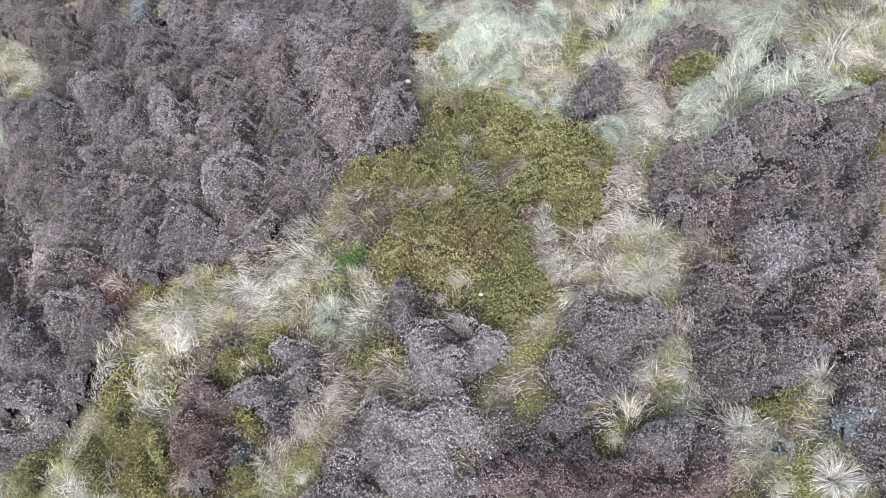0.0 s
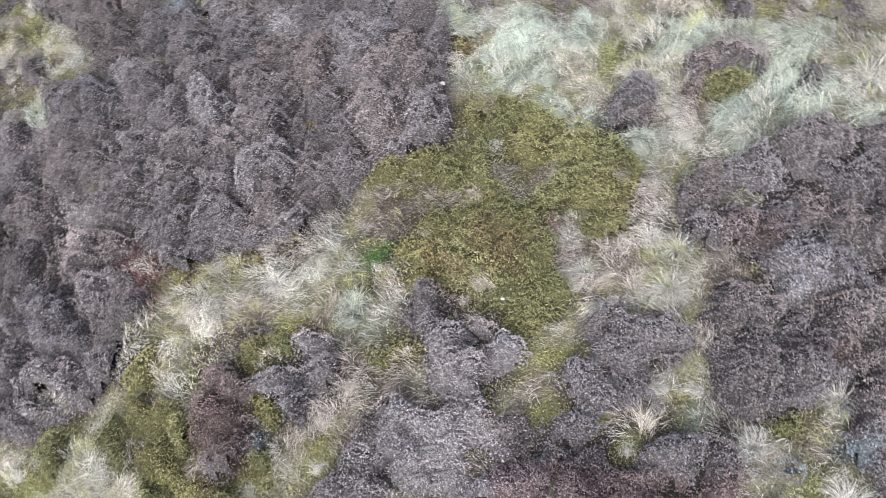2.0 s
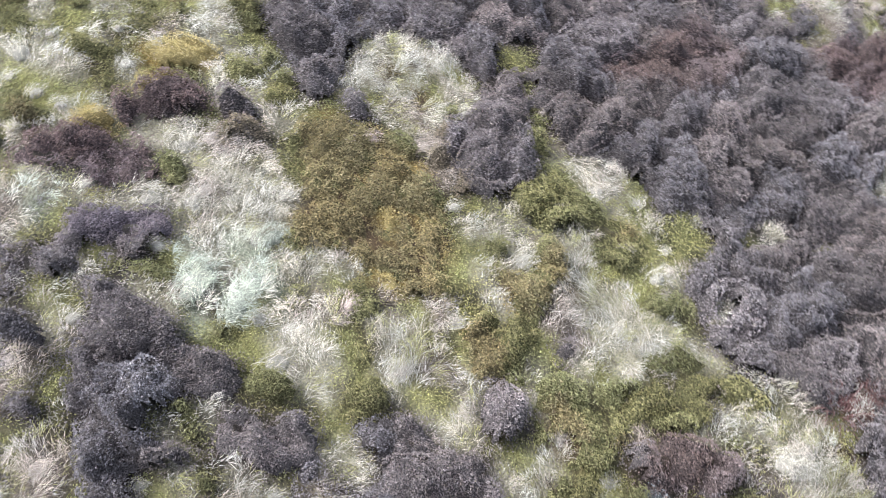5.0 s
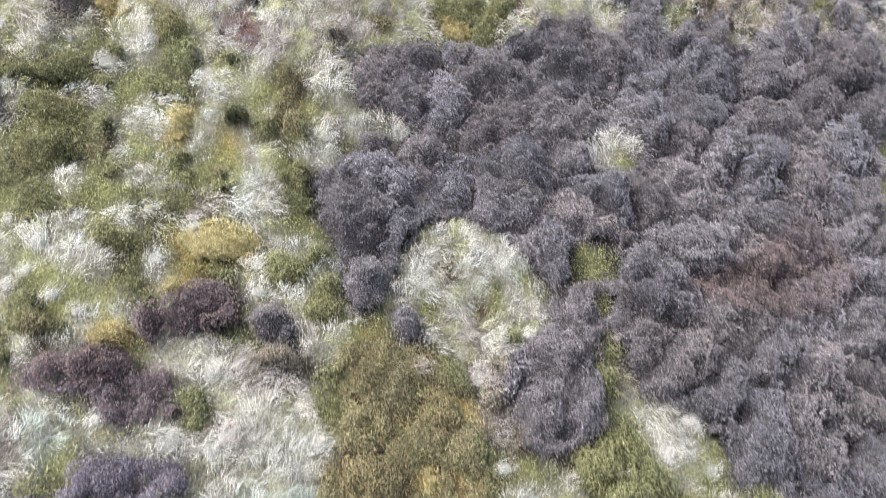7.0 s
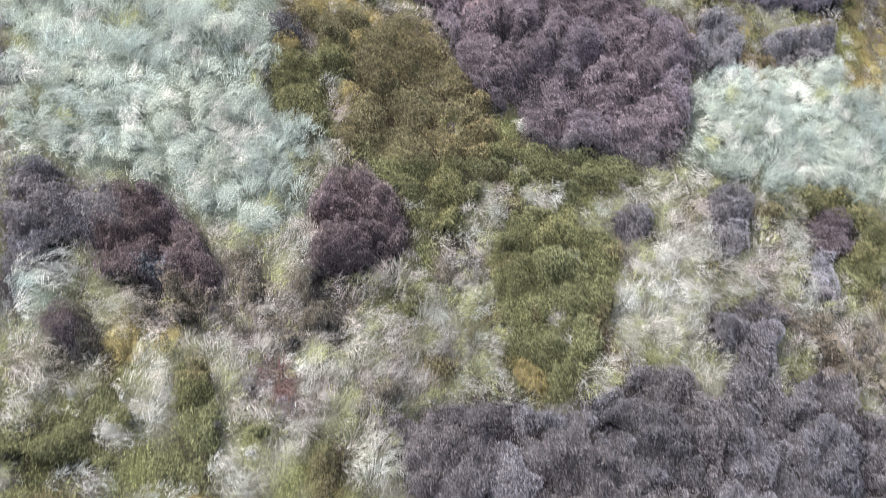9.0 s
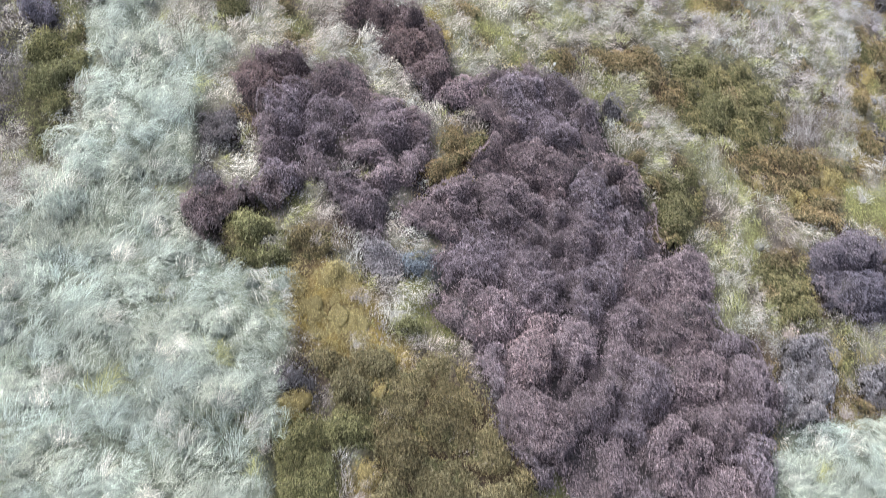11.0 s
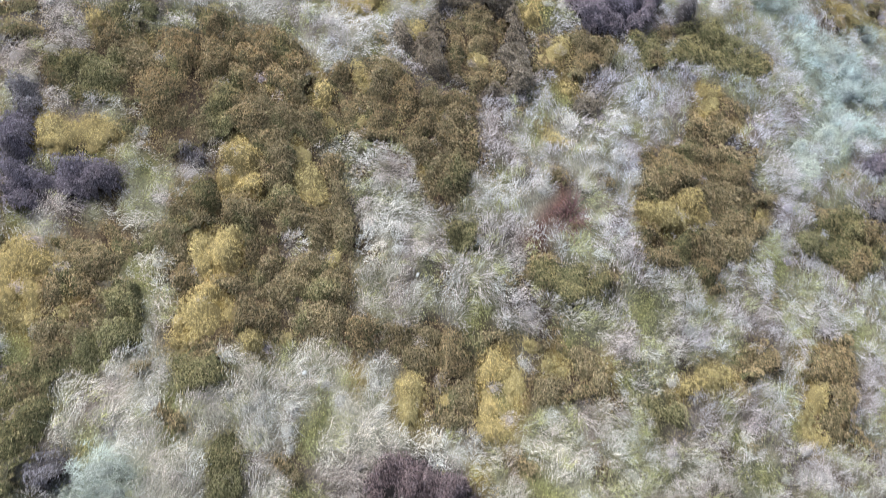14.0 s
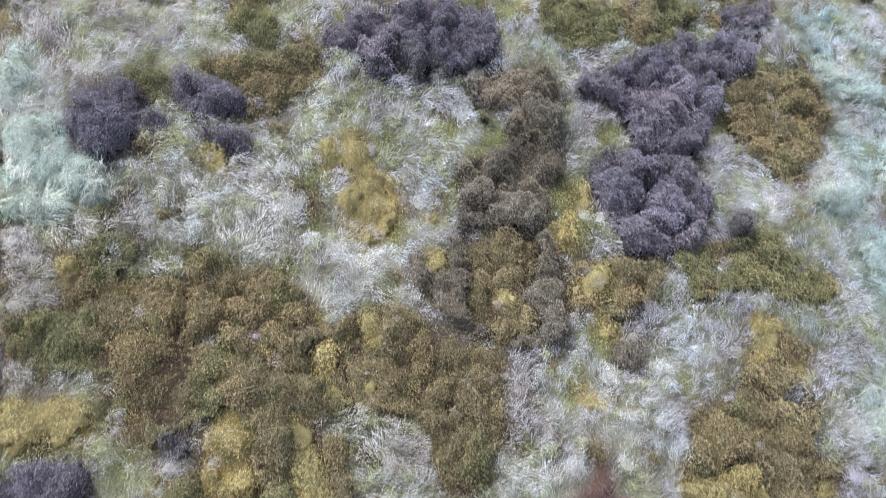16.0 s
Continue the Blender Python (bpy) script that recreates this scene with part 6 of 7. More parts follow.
def mat_template(seed, palette, count, size, length, spread, width=0.0055, joints=1, locks=7):
    """A mound of lying grass: locks of blades that sweep over a thatch hummock along +x."""
    ch = np.random.default_rng(seed)
    grow = lumpy(ch, 6)
    size = np.array(size)
    p, way = dome(count, ch, grow)
    p = p * size
    lane = ch.uniform(-1, 1, locks)
    lock = np.argmin(np.abs(way[:, 1:2] + ch.normal(0, 0.12, (count, 1)) - lane[None]), 1)
    heading = ch.normal(0, spread, locks)[lock] + ch.normal(0, 0.28, count) + 0.35 * way[:, 1]
    rise = ch.uniform(0.1, 0.75, count) - 0.5 * way[:, 0]
    shade = ch.uniform(0.78, 1.2, (locks, 1))[lock]
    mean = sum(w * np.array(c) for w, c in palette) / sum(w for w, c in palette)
    base = p - np.stack([np.cos(heading), np.sin(heading), np.zeros(count)], -1) * length * 0.3
    strips = blades(base, heading, length * ch.uniform(0.5, 1.2, count), rise, ch.uniform(0.25, 1.0, count), width * ch.uniform(0.7, 1.4, count), tones(count, ch, palette) * shade, joints)
    # thatch core: blade colour cut below half, as shade deep between the blades
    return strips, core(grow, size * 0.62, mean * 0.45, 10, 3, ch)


PALETTE = {
    "heather": [(5, (0.288, 0.252, 0.266)), (3, (0.227, 0.19, 0.196)), (2, (0.432, 0.391, 0.409)), (1, (0.179, 0.137, 0.127)), (0.3, (0.239, 0.232, 0.113))],
    "dark heather": [(5, (0.285, 0.208, 0.212)), (3, (0.225, 0.163, 0.162)), (1.5, (0.36, 0.295, 0.30)), (1, (0.20, 0.135, 0.12))],
    "russet heather": [(5, (0.287, 0.215, 0.211)), (3, (0.233, 0.18, 0.175)), (1, (0.383, 0.316, 0.318))],
    "plum heather": [(5, (0.355, 0.28, 0.305)), (3, (0.28, 0.215, 0.228)), (2, (0.455, 0.37, 0.39)), (1, (0.23, 0.155, 0.148))],
    "brown heather": [(5, (0.335, 0.268, 0.208)), (3, (0.275, 0.22, 0.165)), (2, (0.42, 0.36, 0.30)), (1, (0.29, 0.25, 0.13))],
    "pale heather": [(5, (0.45, 0.395, 0.408)), (3, (0.36, 0.31, 0.318)), (2, (0.56, 0.525, 0.535))],
    "violet heather": [(5, (0.31, 0.262, 0.31)), (3, (0.235, 0.195, 0.225)), (2, (0.42, 0.37, 0.42))],
    "blue heather": [(4, (0.32, 0.354, 0.402)), (3, (0.234, 0.25, 0.281)), (2, (0.426, 0.448, 0.472))],
    "olive": [(5, (0.30, 0.283, 0.13)), (3, (0.228, 0.222, 0.10)), (2, (0.385, 0.365, 0.19)), (0.9, (0.36, 0.295, 0.20))],
    "brown olive": [(4, (0.325, 0.262, 0.135)), (3, (0.275, 0.245, 0.115)), (2, (0.38, 0.28, 0.155)), (2, (0.43, 0.37, 0.24))],
    "ochre moss": [(5, (0.505, 0.383, 0.148)), (3, (0.425, 0.34, 0.14)), (2, (0.56, 0.46, 0.27)), (0.8, (0.34, 0.27, 0.15))],
    "moss": [(5, (0.40, 0.385, 0.15)), (3, (0.33, 0.33, 0.13)), (2, (0.50, 0.46, 0.28))],
    "green moss": [(5, (0.10, 0.24, 0.05)), (3, (0.08, 0.18, 0.04))],
    "straw": [(5, (0.64, 0.59, 0.525)), (2, (0.50, 0.44, 0.37)), (4, (0.78, 0.74, 0.69)), (1, (0.42, 0.42, 0.22))],
    "frost grass": [(5, (0.53, 0.535, 0.465)), (3, (0.44, 0.465, 0.385)), (3, (0.607, 0.622, 0.557)), (1, (0.321, 0.415, 0.27))],
    "tan": [(5, (0.53, 0.455, 0.41)), (3, (0.42, 0.345, 0.305)), (2, (0.62, 0.56, 0.51))],
    "thin grass": [(5, (0.58, 0.535, 0.47)), (3, (0.45, 0.40, 0.33)), (3, (0.72, 0.685, 0.63)), (1.5, (0.40, 0.39, 0.20))],
    "bracken": [(4, (0.188, 0.094, 0.089)), (2, (0.27, 0.165, 0.153)), (2, (0.12, 0.064, 0.068))],
    "white tuft": [(4, (0.66, 0.64, 0.61)), (2, (0.55, 0.51, 0.46))],
}
BUSHES = ["heather", "dark heather", "russet heather", "pale heather", "violet heather", "blue heather", "plum heather", "brown heather"]
TEMPLATE = {}
for k, name in enumerate(("straw", "tan")):
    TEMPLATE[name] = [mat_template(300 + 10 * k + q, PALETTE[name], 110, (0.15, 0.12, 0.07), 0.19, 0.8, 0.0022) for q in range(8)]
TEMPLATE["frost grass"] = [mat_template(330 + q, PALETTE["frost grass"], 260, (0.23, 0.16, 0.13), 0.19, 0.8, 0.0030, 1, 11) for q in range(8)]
TEMPLATE["white tuft"] = [(fountain_template(340 + q, PALETTE["white tuft"], 190, 0.36, 0.08, joints=3, width=0.005), None) for q in range(4)]
TEMPLATE["bracken"] = [(fountain_template(380 + q, PALETTE["bracken"], 90, 0.32, 0.13, 1.3, 4, 0.0065), None) for q in range(3)]

# ---- where each plant stands ----
PLANTS = {name: [] for name in TEMPLATE}   # x, y, z, turn, size, height, template


def jitter(spacing, seed):
    ch = np.random.default_rng(seed)
    xs, ys = np.meshgrid(np.arange(-31.5, 6, spacing), np.arange(-22.5, 10.5, spacing), indexing="ij")
    xs = xs + ch.uniform(-0.48, 0.48, xs.shape) * spacing
    ys = ys + ch.uniform(-0.48, 0.48, ys.shape) * spacing
    keep = inside(xs, ys)
    xs, ys = xs[keep], ys[keep]
    return xs, ys, ch


def plant(kind, x, y, turn, size, tall, ch):
    z = soil(x, y)
    for row in zip(x, y, z, turn, size, tall, ch.integers(0, len(TEMPLATE[kind]), len(x))):
        PLANTS[kind].append(row)


def sow(spacing, seed, rules):
    """Rules: kinds of ground, plant, chance, size range, height range, whether it lies downhill."""
    x, y, ch = jitter(spacing, seed)
    k, luck = kind_at(x, y), ch.uniform(0, 1, len(x))
    done = np.zeros(len(x), bool)
    flow = math.atan2(-SLOPE_Y, -SLOPE_X) + 2.6 * (lattice(x, y, 0.9, 41) - 0.5) + 1.2 * (lattice(x, y, 0.3, 42) - 0.5)
    for kinds, what, odds, sizes, heights, combed in rules:
        on = np.isin(k, [KINDS.index(q) for q in kinds]) & ~done
        on &= luck < odds
        luck = np.where(np.isin(k, [KINDS.index(q) for q in kinds]), luck - odds, luck)
        done |= on
        n = int(on.sum())
        turn = flow[on] + ch.normal(0, 0.3, n) if combed else ch.uniform(0, 6.283, n)
        plant(what, x[on], y[on], turn, ch.uniform(*sizes, n), ch.uniform(*heights, n), ch)


for kind, x, y, long, wide, turn in SPOTS:
    if kind != "white tuft" or wide < 0.07:
        continue
    ch = np.random.default_rng(int(abs(x * 991 + y * 557) * 10))
    count = 1 if long < 1.5 * wide else 2
    c, t = np.array((math.cos(radians(turn)), math.sin(radians(turn)))), np.linspace(-0.5, 0.5, count) if count > 1 else np.zeros(1)
    size = np.full(count, (wide if count > 1 else math.sqrt(long * wide)) * 1.15 / 0.30)
    plant("white tuft", x + c[0] * long * t, y + c[1] * long * t, ch.uniform(0, 6.283, count), size, np.clip(size * 1.5, 0.7, 1.5), ch)

sow(0.17, 54, [(("straw", "white tuft"), "straw", 0.06, (0.65, 1.35), (0.5, 1.6), True), (("tan",), "tan", 0.10, (0.6, 1.1), (0.5, 1.4), True),
               (("moss",), "straw", 0.08, (0.5, 0.85), (0.5, 1.1), True), (("ochre moss",), "tan", 0.10, (0.5, 0.8), (0.6, 1.0), True),
               (("olive", "brown olive"), "tan", 0.05, (0.4, 0.8), (0.5, 0.9), True), (("bracken",), "bracken", 0.5, (0.7, 1.15), (0.8, 1.5), False)])
sow(0.225, 55, [(("frost grass",), "frost grass", 0.5, (0.6, 1.3), (0.6, 1.7), True)])

# ---- planting: the plants along the middle of the strip are things, the rest is joined ----
ABOUT = {
    "straw": ("grass_tuft", GRASS, "bleached straw coloured tuft of dead grass", "grass tuft"),
    "tan": ("grass_tuft", GRASS, "tan pinkish tuft of dead grass", "grass tuft"),
    "frost grass": ("grass_tussock", GRASS, "pale greenish white tussock of long lying grass", "grass tussock"),
    "white tuft": ("grass_tussock", GRASS, "white bleached tussock of long drooping grass", "grass tussock"),
    "bracken": ("dead_fern", GRASS, "collapsed rust-red dead fern fronds", "fern"),
}
SINGLE = {"straw": 220, "tan": 70, "frost grass": 220, "white tuft": 80, "bracken": 30}


def tri_mesh(name, data, material):
    v, f, t = data
    return mesh_of(name, v, f.reshape(-1), np.full(len(f), 3), t, material)


def part(name, data, material, parent, label=""):
    ob = new(name, tri_mesh(name, data, material))
    ob.parent = parent
    if label:
        ob["label"] = label
    return ob


def lean_matrix(x, y, z, turn, size, tall):
    """Stands on the slope, half turned to its normal."""
    tilt = Vector((-SLOPE_X * 0.6, -SLOPE_Y * 0.6, 1)).to_track_quat("Z", "Y").to_matrix().to_4x4()
    return Matrix.Translation((x, y, z)) @ tilt @ Matrix.Rotation(turn - math.atan2(*reversed((tilt @ Vector((1, 0, 0)))[:2])), 4, "Z") @ Matrix.Diagonal((size, size, tall, 1))


def place_all():
    for kind, rows in PLANTS.items():
        if not rows:
            continue
        name, material, label, category = ABOUT[kind]
        rows = sorted(rows, key=lambda r: float(axis_line(np.array(r[0]), np.array(r[1]))))
        singles, others = rows[:SINGLE[kind]], rows[SINGLE[kind]:]
        first = {}
        for x, y, z, turn, size, tall, q in singles:
            m = lean_matrix(x, y, z, turn, size, tall)
            if q in first:
                ob = first[q].copy()
                scene.collection.objects.link(ob)
                ob.matrix_basis = m
                for c in first[q].children:
                    cc = c.copy()
                    scene.collection.objects.link(cc)
                    cc.parent = ob
                continue
            top, wood = TEMPLATE[kind][q]
            if wood is None:
                ob = new(name, tri_mesh(name, top, material))
            else:
                ob = new(name)
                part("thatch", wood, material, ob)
                part("leaf_mass", top, material, ob)
            tagged(ob, label, category, group=name.replace("_", " ") + " on the moor")
            ob.matrix_basis = m
            first[q] = ob
        if not others:
            continue
        vs, fs, ts, count = [], [], [], 0
        for q, (top, wood) in enumerate(TEMPLATE[kind]):
            mine = [r for r in others if r[6] == q]
            if not mine:
                continue
            ms = np.array([lean_matrix(*r[:6]) for r in mine])
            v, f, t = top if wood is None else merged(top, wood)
            w = np.einsum("nij,kj->nki", ms[:, :3, :3], v) + ms[:, None, :3, 3]
            luck = np.random.default_rng(len(mine) + q)
            vary = luck.uniform(0.88, 1.12, (len(mine), 1, 1)) * luck.uniform(0.95, 1.05, (len(mine), 1, 3))
            if kind in ("straw", "tan"):   # greyer further down
                vary = vary * (1 + np.clip((-ms[:, 0, 3] - 17) / 5, 0, 1)[:, None, None] * np.array((-0.05, 0.0, 0.20)))
            if kind == "frost grass":   # bluer towards the foot of the slope
                vary = vary * (1 + np.clip((-ms[:, 0, 3] - 17) / 5, 0, 1)[:, None, None] * np.array((-0.2, -0.12, -0.02)))
            vs.append(w.reshape(-1, 3))
            fs.append((np.arange(len(mine))[:, None, None] * len(v) + f + count).reshape(-1, 3))
            ts.append((t[None] * vary).reshape(-1, 3))
            count += len(mine) * len(v)
        ob = new(name + "_cover", tri_mesh(name + "_cover", (np.concatenate(vs), np.concatenate(fs), np.concatenate(ts)), material))
        tagged(ob, label.replace(" bush", " bushes").replace(" tuft", " tufts"), category, kind="stuff")


place_all()

# ---- heather, shrubs and moss: sprigs over a lumpy canopy, bush by bush ----


def cells(x, y, size, seed):
    """The nearest and second nearest of scattered middles: both distances, and the nearest one's numbers."""
    x, y = 0.8 * x - 0.6 * y, 0.6 * x + 0.8 * y
    i0, j0 = np.floor(x / size).astype(np.int64), np.floor(y / size).astype(np.int64)
    d1, d2 = np.full(x.shape, 9.0), np.full(x.shape, 9.0)
    ci, cj = i0.copy(), j0.copy()
    for a in (-1, 0, 1):
        for b in (-1, 0, 1):
            i, j = i0 + a, j0 + b
            u, v = scatter(i, j, seed), scatter(i, j, seed + 500)
            d = np.hypot((i + u) * size - x, (j + v) * size - y)
            closer = d < d1
            d2 = np.where(closer, d1, np.minimum(d2, d))
            ci, cj = np.where(closer, i, ci), np.where(closer, j, cj)
            d1 = np.where(closer, d, d1)
    return d1, d2, ci, cj


def blurred(mask, reach):
    m = mask.astype(np.float32)
    for axis in (0, 1):
        m = sum(np.roll(m, k, axis) for k in range(-reach, reach + 1)) / (2 * reach + 1)
    return m


def drifts(mask):
    """A number for each separate drift of plants on the plan."""
    number = np.where(mask, np.arange(1, mask.size + 1).reshape(mask.shape), 0)
    for _ in range(40):
        grown = number.copy()
        for axis in (0, 1):
            for k in (-1, 1):
                grown = np.maximum(grown, np.roll(grown, k, axis))
        number = np.where(mask, grown, 0)
    return number


def between(grid, x, y):
    """The value of a grid of numbers between its points."""
    u, v = np.clip((x - X0) / STEP, 0, NX - 2), np.clip((y - Y0) / STEP, 0, NY - 2)
    i, j = u.astype(int), v.astype(int)
    u, v = u - i, v - j
    return (grid[i, j] * (1 - u) + grid[i + 1, j] * u) * (1 - v) + (grid[i, j + 1] * (1 - u) + grid[i + 1, j + 1] * u) * v


# family: kinds, cell size, height, sprigs on a square metre, sprig length, half width, name, material, category
FAMILY = [
    (BUSHES, 0.66, 0.34, 10400, (0.016, 0.028), (0.0048, 0.0072), "heather_bush", HEATH, "heather"),
    (["olive", "brown olive"], 0.46, 0.22, 6800, (0.024, 0.044), (0.0036, 0.0054), "evergreen_shrub", GREEN, "shrub"),
    (["ochre moss"], 0.40, 0.20, 6500, (0.025, 0.06), (0.0014, 0.0024), "moss_cushion", MOSS, "moss"),
    (["straw", "tan", "white tuft", "thin grass"], 0.34, 0.13, 3000, (0.09, 0.25), (0.0008, 0.0016), "lying_grass", GRASS, "grass"),
    (["frost grass"], 0.42, 0.20, 2600, (0.12, 0.27), (0.0011, 0.0020), "long_grass", GRASS, "grass"),
    (["moss", "green moss"], 0.34, 0.07, 4200, (0.018, 0.036), (0.0026, 0.0044), "moss_patch", MOSS, "moss"),
]
WORDS = {
    "heather": "grey-mauve winter heather bush with dry seed heads", "dark heather": "dark brown heather bush with dense twigs",
    "russet heather": "russet brown dying heather bush on peat", "pale heather": "pale pinkish grey heather bush with dry flowers",
    "violet heather": "violet grey heather bush with dense twigs", "blue heather": "small blue-grey lichen covered heather bush",
    "brown heather": "dry grey-brown heather bush with thin twigs", "plum heather": "plum grey heather bush with dense upright twigs",
    "olive": "low olive green evergreen shrub with dense shoots", "brown olive": "low brownish olive shrub with dry shoots",
    "straw": "fine bleached blades of dead grass", "frost grass": "long pale greenish blades of lying grass", "ochre moss": "golden ochre cushion of moss and fine grass", "moss": "low yellow-green patch of moss", "green moss": "small vivid green patch of moss",
}


def canopy(x, y, edge, size, height, seed):
    """The height of the plants over the peat, with the numbers of the bush that each place belongs to."""
    wob = 0.16 * size / 0.6
    px = x + wob * (lattice(x, y, 0.11, 71) - 0.5) + 0.4 * size * (lattice(x, y, 0.8, 76) - 0.5)
    py = y + wob * (lattice(x, y, 0.11, 72) - 0.5) + 0.4 * size * (lattice(x, y, 0.8, 77) - 0.5)
    d1, d2, ci, cj = cells(px, py, size, seed)
    gap = np.clip((d2 - d1) / (size * (0.20 + 0.30 * lattice(x, y, 0.7, 75))), 0, 1)
    gap = gap * (2 - gap)
    gap = np.maximum(gap, np.clip(3.0 * (lattice(x, y, 0.85, 78) - 0.6), 0, 0.8))   # some bushes grow into one
    e1, e2, _, _ = cells(px, py, size * 0.30, seed + 1)
    knob = np.clip((e2 - e1) / (0.12 * size), 0, 1)
    knob = knob * (2 - knob)
    f1, f2, _, _ = cells(px, py, 0.075, seed + 2)
    spray = np.clip((f2 - f1) / 0.05, 0, 1)
    own = scatter(ci, cj, seed + 9)
    broad = lattice(x, y, 1.3, 73)
    h = height * (0.75 + 0.45 * own + 0.6 * (broad - 0.5)) * (0.08 + 0.92 * gap) * (1.1 - 0.75 * (d1 / size) ** 2)
    h = h + height * 0.42 * (knob - 0.5) + 0.15 * min(height, 0.22) * spray
    hole = np.clip((lattice(x, y, 0.21, seed + 20) + 0.35 * lattice(x, y, 0.09, seed + 21) - 0.28) / 0.34, 0, 1)
    h, gap = h * (0.42 + 0.58 * hole), gap * (0.15 + 0.85 * hole)
    rim = np.clip((edge - 0.38) / 0.45, 0, 1)
    return np.maximum(h * (0.12 + 0.88 * rim * (2 - rim)), 0.012), ci, cj, gap


def grow_family(kinds, size, height, density, length, width, name, material, category, seed):
    numbers = [KINDS.index(k) for k in kinds]
    member = np.isin(plan, numbers)
    edge_grid = blurred(member, 2)
    ch = np.random.default_rng(seed)
    step = 1 / math.sqrt(density)
    xs, ys = np.meshgrid(np.arange(-31.5, 6, step), np.arange(-22.5, 10.5, step), indexing="ij")
    x = (xs + ch.uniform(-0.5, 0.5, xs.shape) * step).ravel()
    y = (ys + ch.uniform(-0.5, 0.5, ys.shape) * step).ravel()
    keep = inside(x, y)
    x, y = x[keep], y[keep]
    stray = ch.normal(0, 0.055, (2, len(x)))   # neighbours grow into one another
    keep = between(member.astype(np.float32), x + stray[0], y + stray[1]) > ch.uniform(0.15, 0.6, len(x))
    x, y, stray = x[keep], y[keep], stray[:, keep]
    kind, edge = kind_at(x + stray[0], y + stray[1]), between(edge_grid, x, y)
    h, ci, cj, gap = canopy(x, y, edge, size, height, seed)
    if category == "grass":   # grass stays within its own drift
        gap = np.where(edge < 0.33, -1.0, gap)
    keep = ch.uniform(0, 1, len(x)) < 0.12 + 1.7 * gap   # few sprigs grow down in the gaps
    x, y, kind, edge, h, ci, cj, gap = x[keep], y[keep], kind[keep], edge[keep], h[keep], ci[keep], cj[keep], gap[keep]
    e = 0.02
    hx = canopy(x + e, y, edge, size, height, seed)[0] - h
    hy = canopy(x, y + e, edge, size, height, seed)[0] - h
    normal = unit(np.stack([-hx / e, -hy / e, np.full(len(x), 1.0)], -1))
    base = np.stack([x, y, soil(x, y) + h - ch.uniform(0.0, 0.03, len(x))], -1)
    own = scatter(ci, cj, seed + 7)
    tint = np.zeros((len(x), 3))
    for k, q in zip(kinds, numbers):
        on = (kind == q) | ((q == numbers[0]) & ~np.isin(kind, numbers))
        tint[on] = tones(int(on.sum()), ch, PALETTE[k])
    hue = scatter(ci, cj, seed + 8) - 0.5
    tint *= (0.88 + 0.24 * own)[:, None] * (1 + hue[:, None] * np.array((0.09, 0.0, -0.10)))
    if name == "heather_bush":
        tint *= ch.uniform(0.78, 1.20, (len(x), 1))
    if name == "evergreen_shrub":   # browner down the slope
        tint *= 1 + np.clip((-x - 12) / 2, 0, 1)[:, None] * np.array((0.07, -0.02, 0.02))
    if name == "moss_cushion":
        heading = np.arctan2(normal[:, 1], normal[:, 0]) + ch.normal(0, 0.6, len(x))
        v, f, t = blades(base, heading, ch.uniform(*length, len(x)), ch.uniform(0.1, 1.2, len(x)), ch.uniform(0.3, 1.1, len(x)), ch.uniform(*width, len(x)) * 2, tint, 1)
    elif category == "grass":
        # blades stand in small locks: each springs from one crown, leans one way and has its own colour
        lock = 0.15 if name == "lying_grass" else 0.21
        _, _, li, lj = cells(x, y, lock, 95)
        lx, ly = (li + scatter(li, lj, 95)) * lock, (lj + scatter(li, lj, 595)) * lock
        crown = np.stack([0.8 * lx + 0.6 * ly - x, 0.8 * ly - 0.6 * lx - y], -1)
        flow = math.atan2(-SLOPE_Y, -SLOPE_X) + 2.6 * (lattice(x, y, 0.7, 41) - 0.5) + (1.9 if name == "lying_grass" else 1.2) * (scatter(li, lj, 96) - 0.5)
        across = crown[:, 1] * np.cos(flow) - crown[:, 0] * np.sin(flow)
        base[:, :2] += (0.22 if name == "lying_grass" else 0.4) * crown
        base[:, 2] += (0.03 if name == "lying_grass" else 0.09) * scatter(li, lj, 97)
        heading = flow - 3.5 * across + ch.normal(0, 0.5, len(x))
        sort = scatter(li, lj, 98) * np.where(kind == KINDS.index("thin grass"), 0.42, 1.0)
        for lo, hi, other in (((0.0, 0.11, "moss"), (0.11, 0.17, "olive"), (0.17, 0.32, "tan")) if name == "lying_grass" else ((0.0, 0.02, "moss"), (0.02, 0.2, "straw"))):
            on = (sort >= lo) & (sort < hi) & (ch.uniform(0, 1, len(x)) < 0.75)
            tint[on] = tones(int(on.sum()), ch, PALETTE[other]) * 1.1
        tint *= ((0.84 + 0.34 * scatter(li, lj, 99)) if name == "lying_grass" else (0.82 + 0.36 * scatter(li, lj, 99)))[:, None]
        low = np.clip((-x - 17) / 5, 0, 1)[:, None]   # cooler, greyer grass towards the foot of the slope
        tint *= 1 + low * (np.array((-0.05, 0.0, 0.2)) if name == "lying_grass" else np.array((-0.2, -0.12, -0.02)))
        v, f, t = blades(base, heading, ch.uniform(*length, len(x)) * np.clip(edge, 0.45, 1), ch.uniform(0.05, 0.95, len(x)), ch.uniform(0.3, 1.1, len(x)), ch.uniform(*width, len(x)) * 2, tint, 1)
    else:
        way = unit(normal * 0.2 + ch.normal(0, 0.62, (len(x), 3)))
        way = unit(way + normal * np.maximum(0, 0.05 - (way * normal).sum(1))[:, None])
        v, f, t = sprigs(base, way, ch.uniform(*length, len(x)), ch.uniform(*width, len(x)), tint, ch)
    per = len(v) // len(x)
    v, t = v.reshape(-1, per, 3), t.reshape(-1, per, 3)
    face = f[:per - 2]

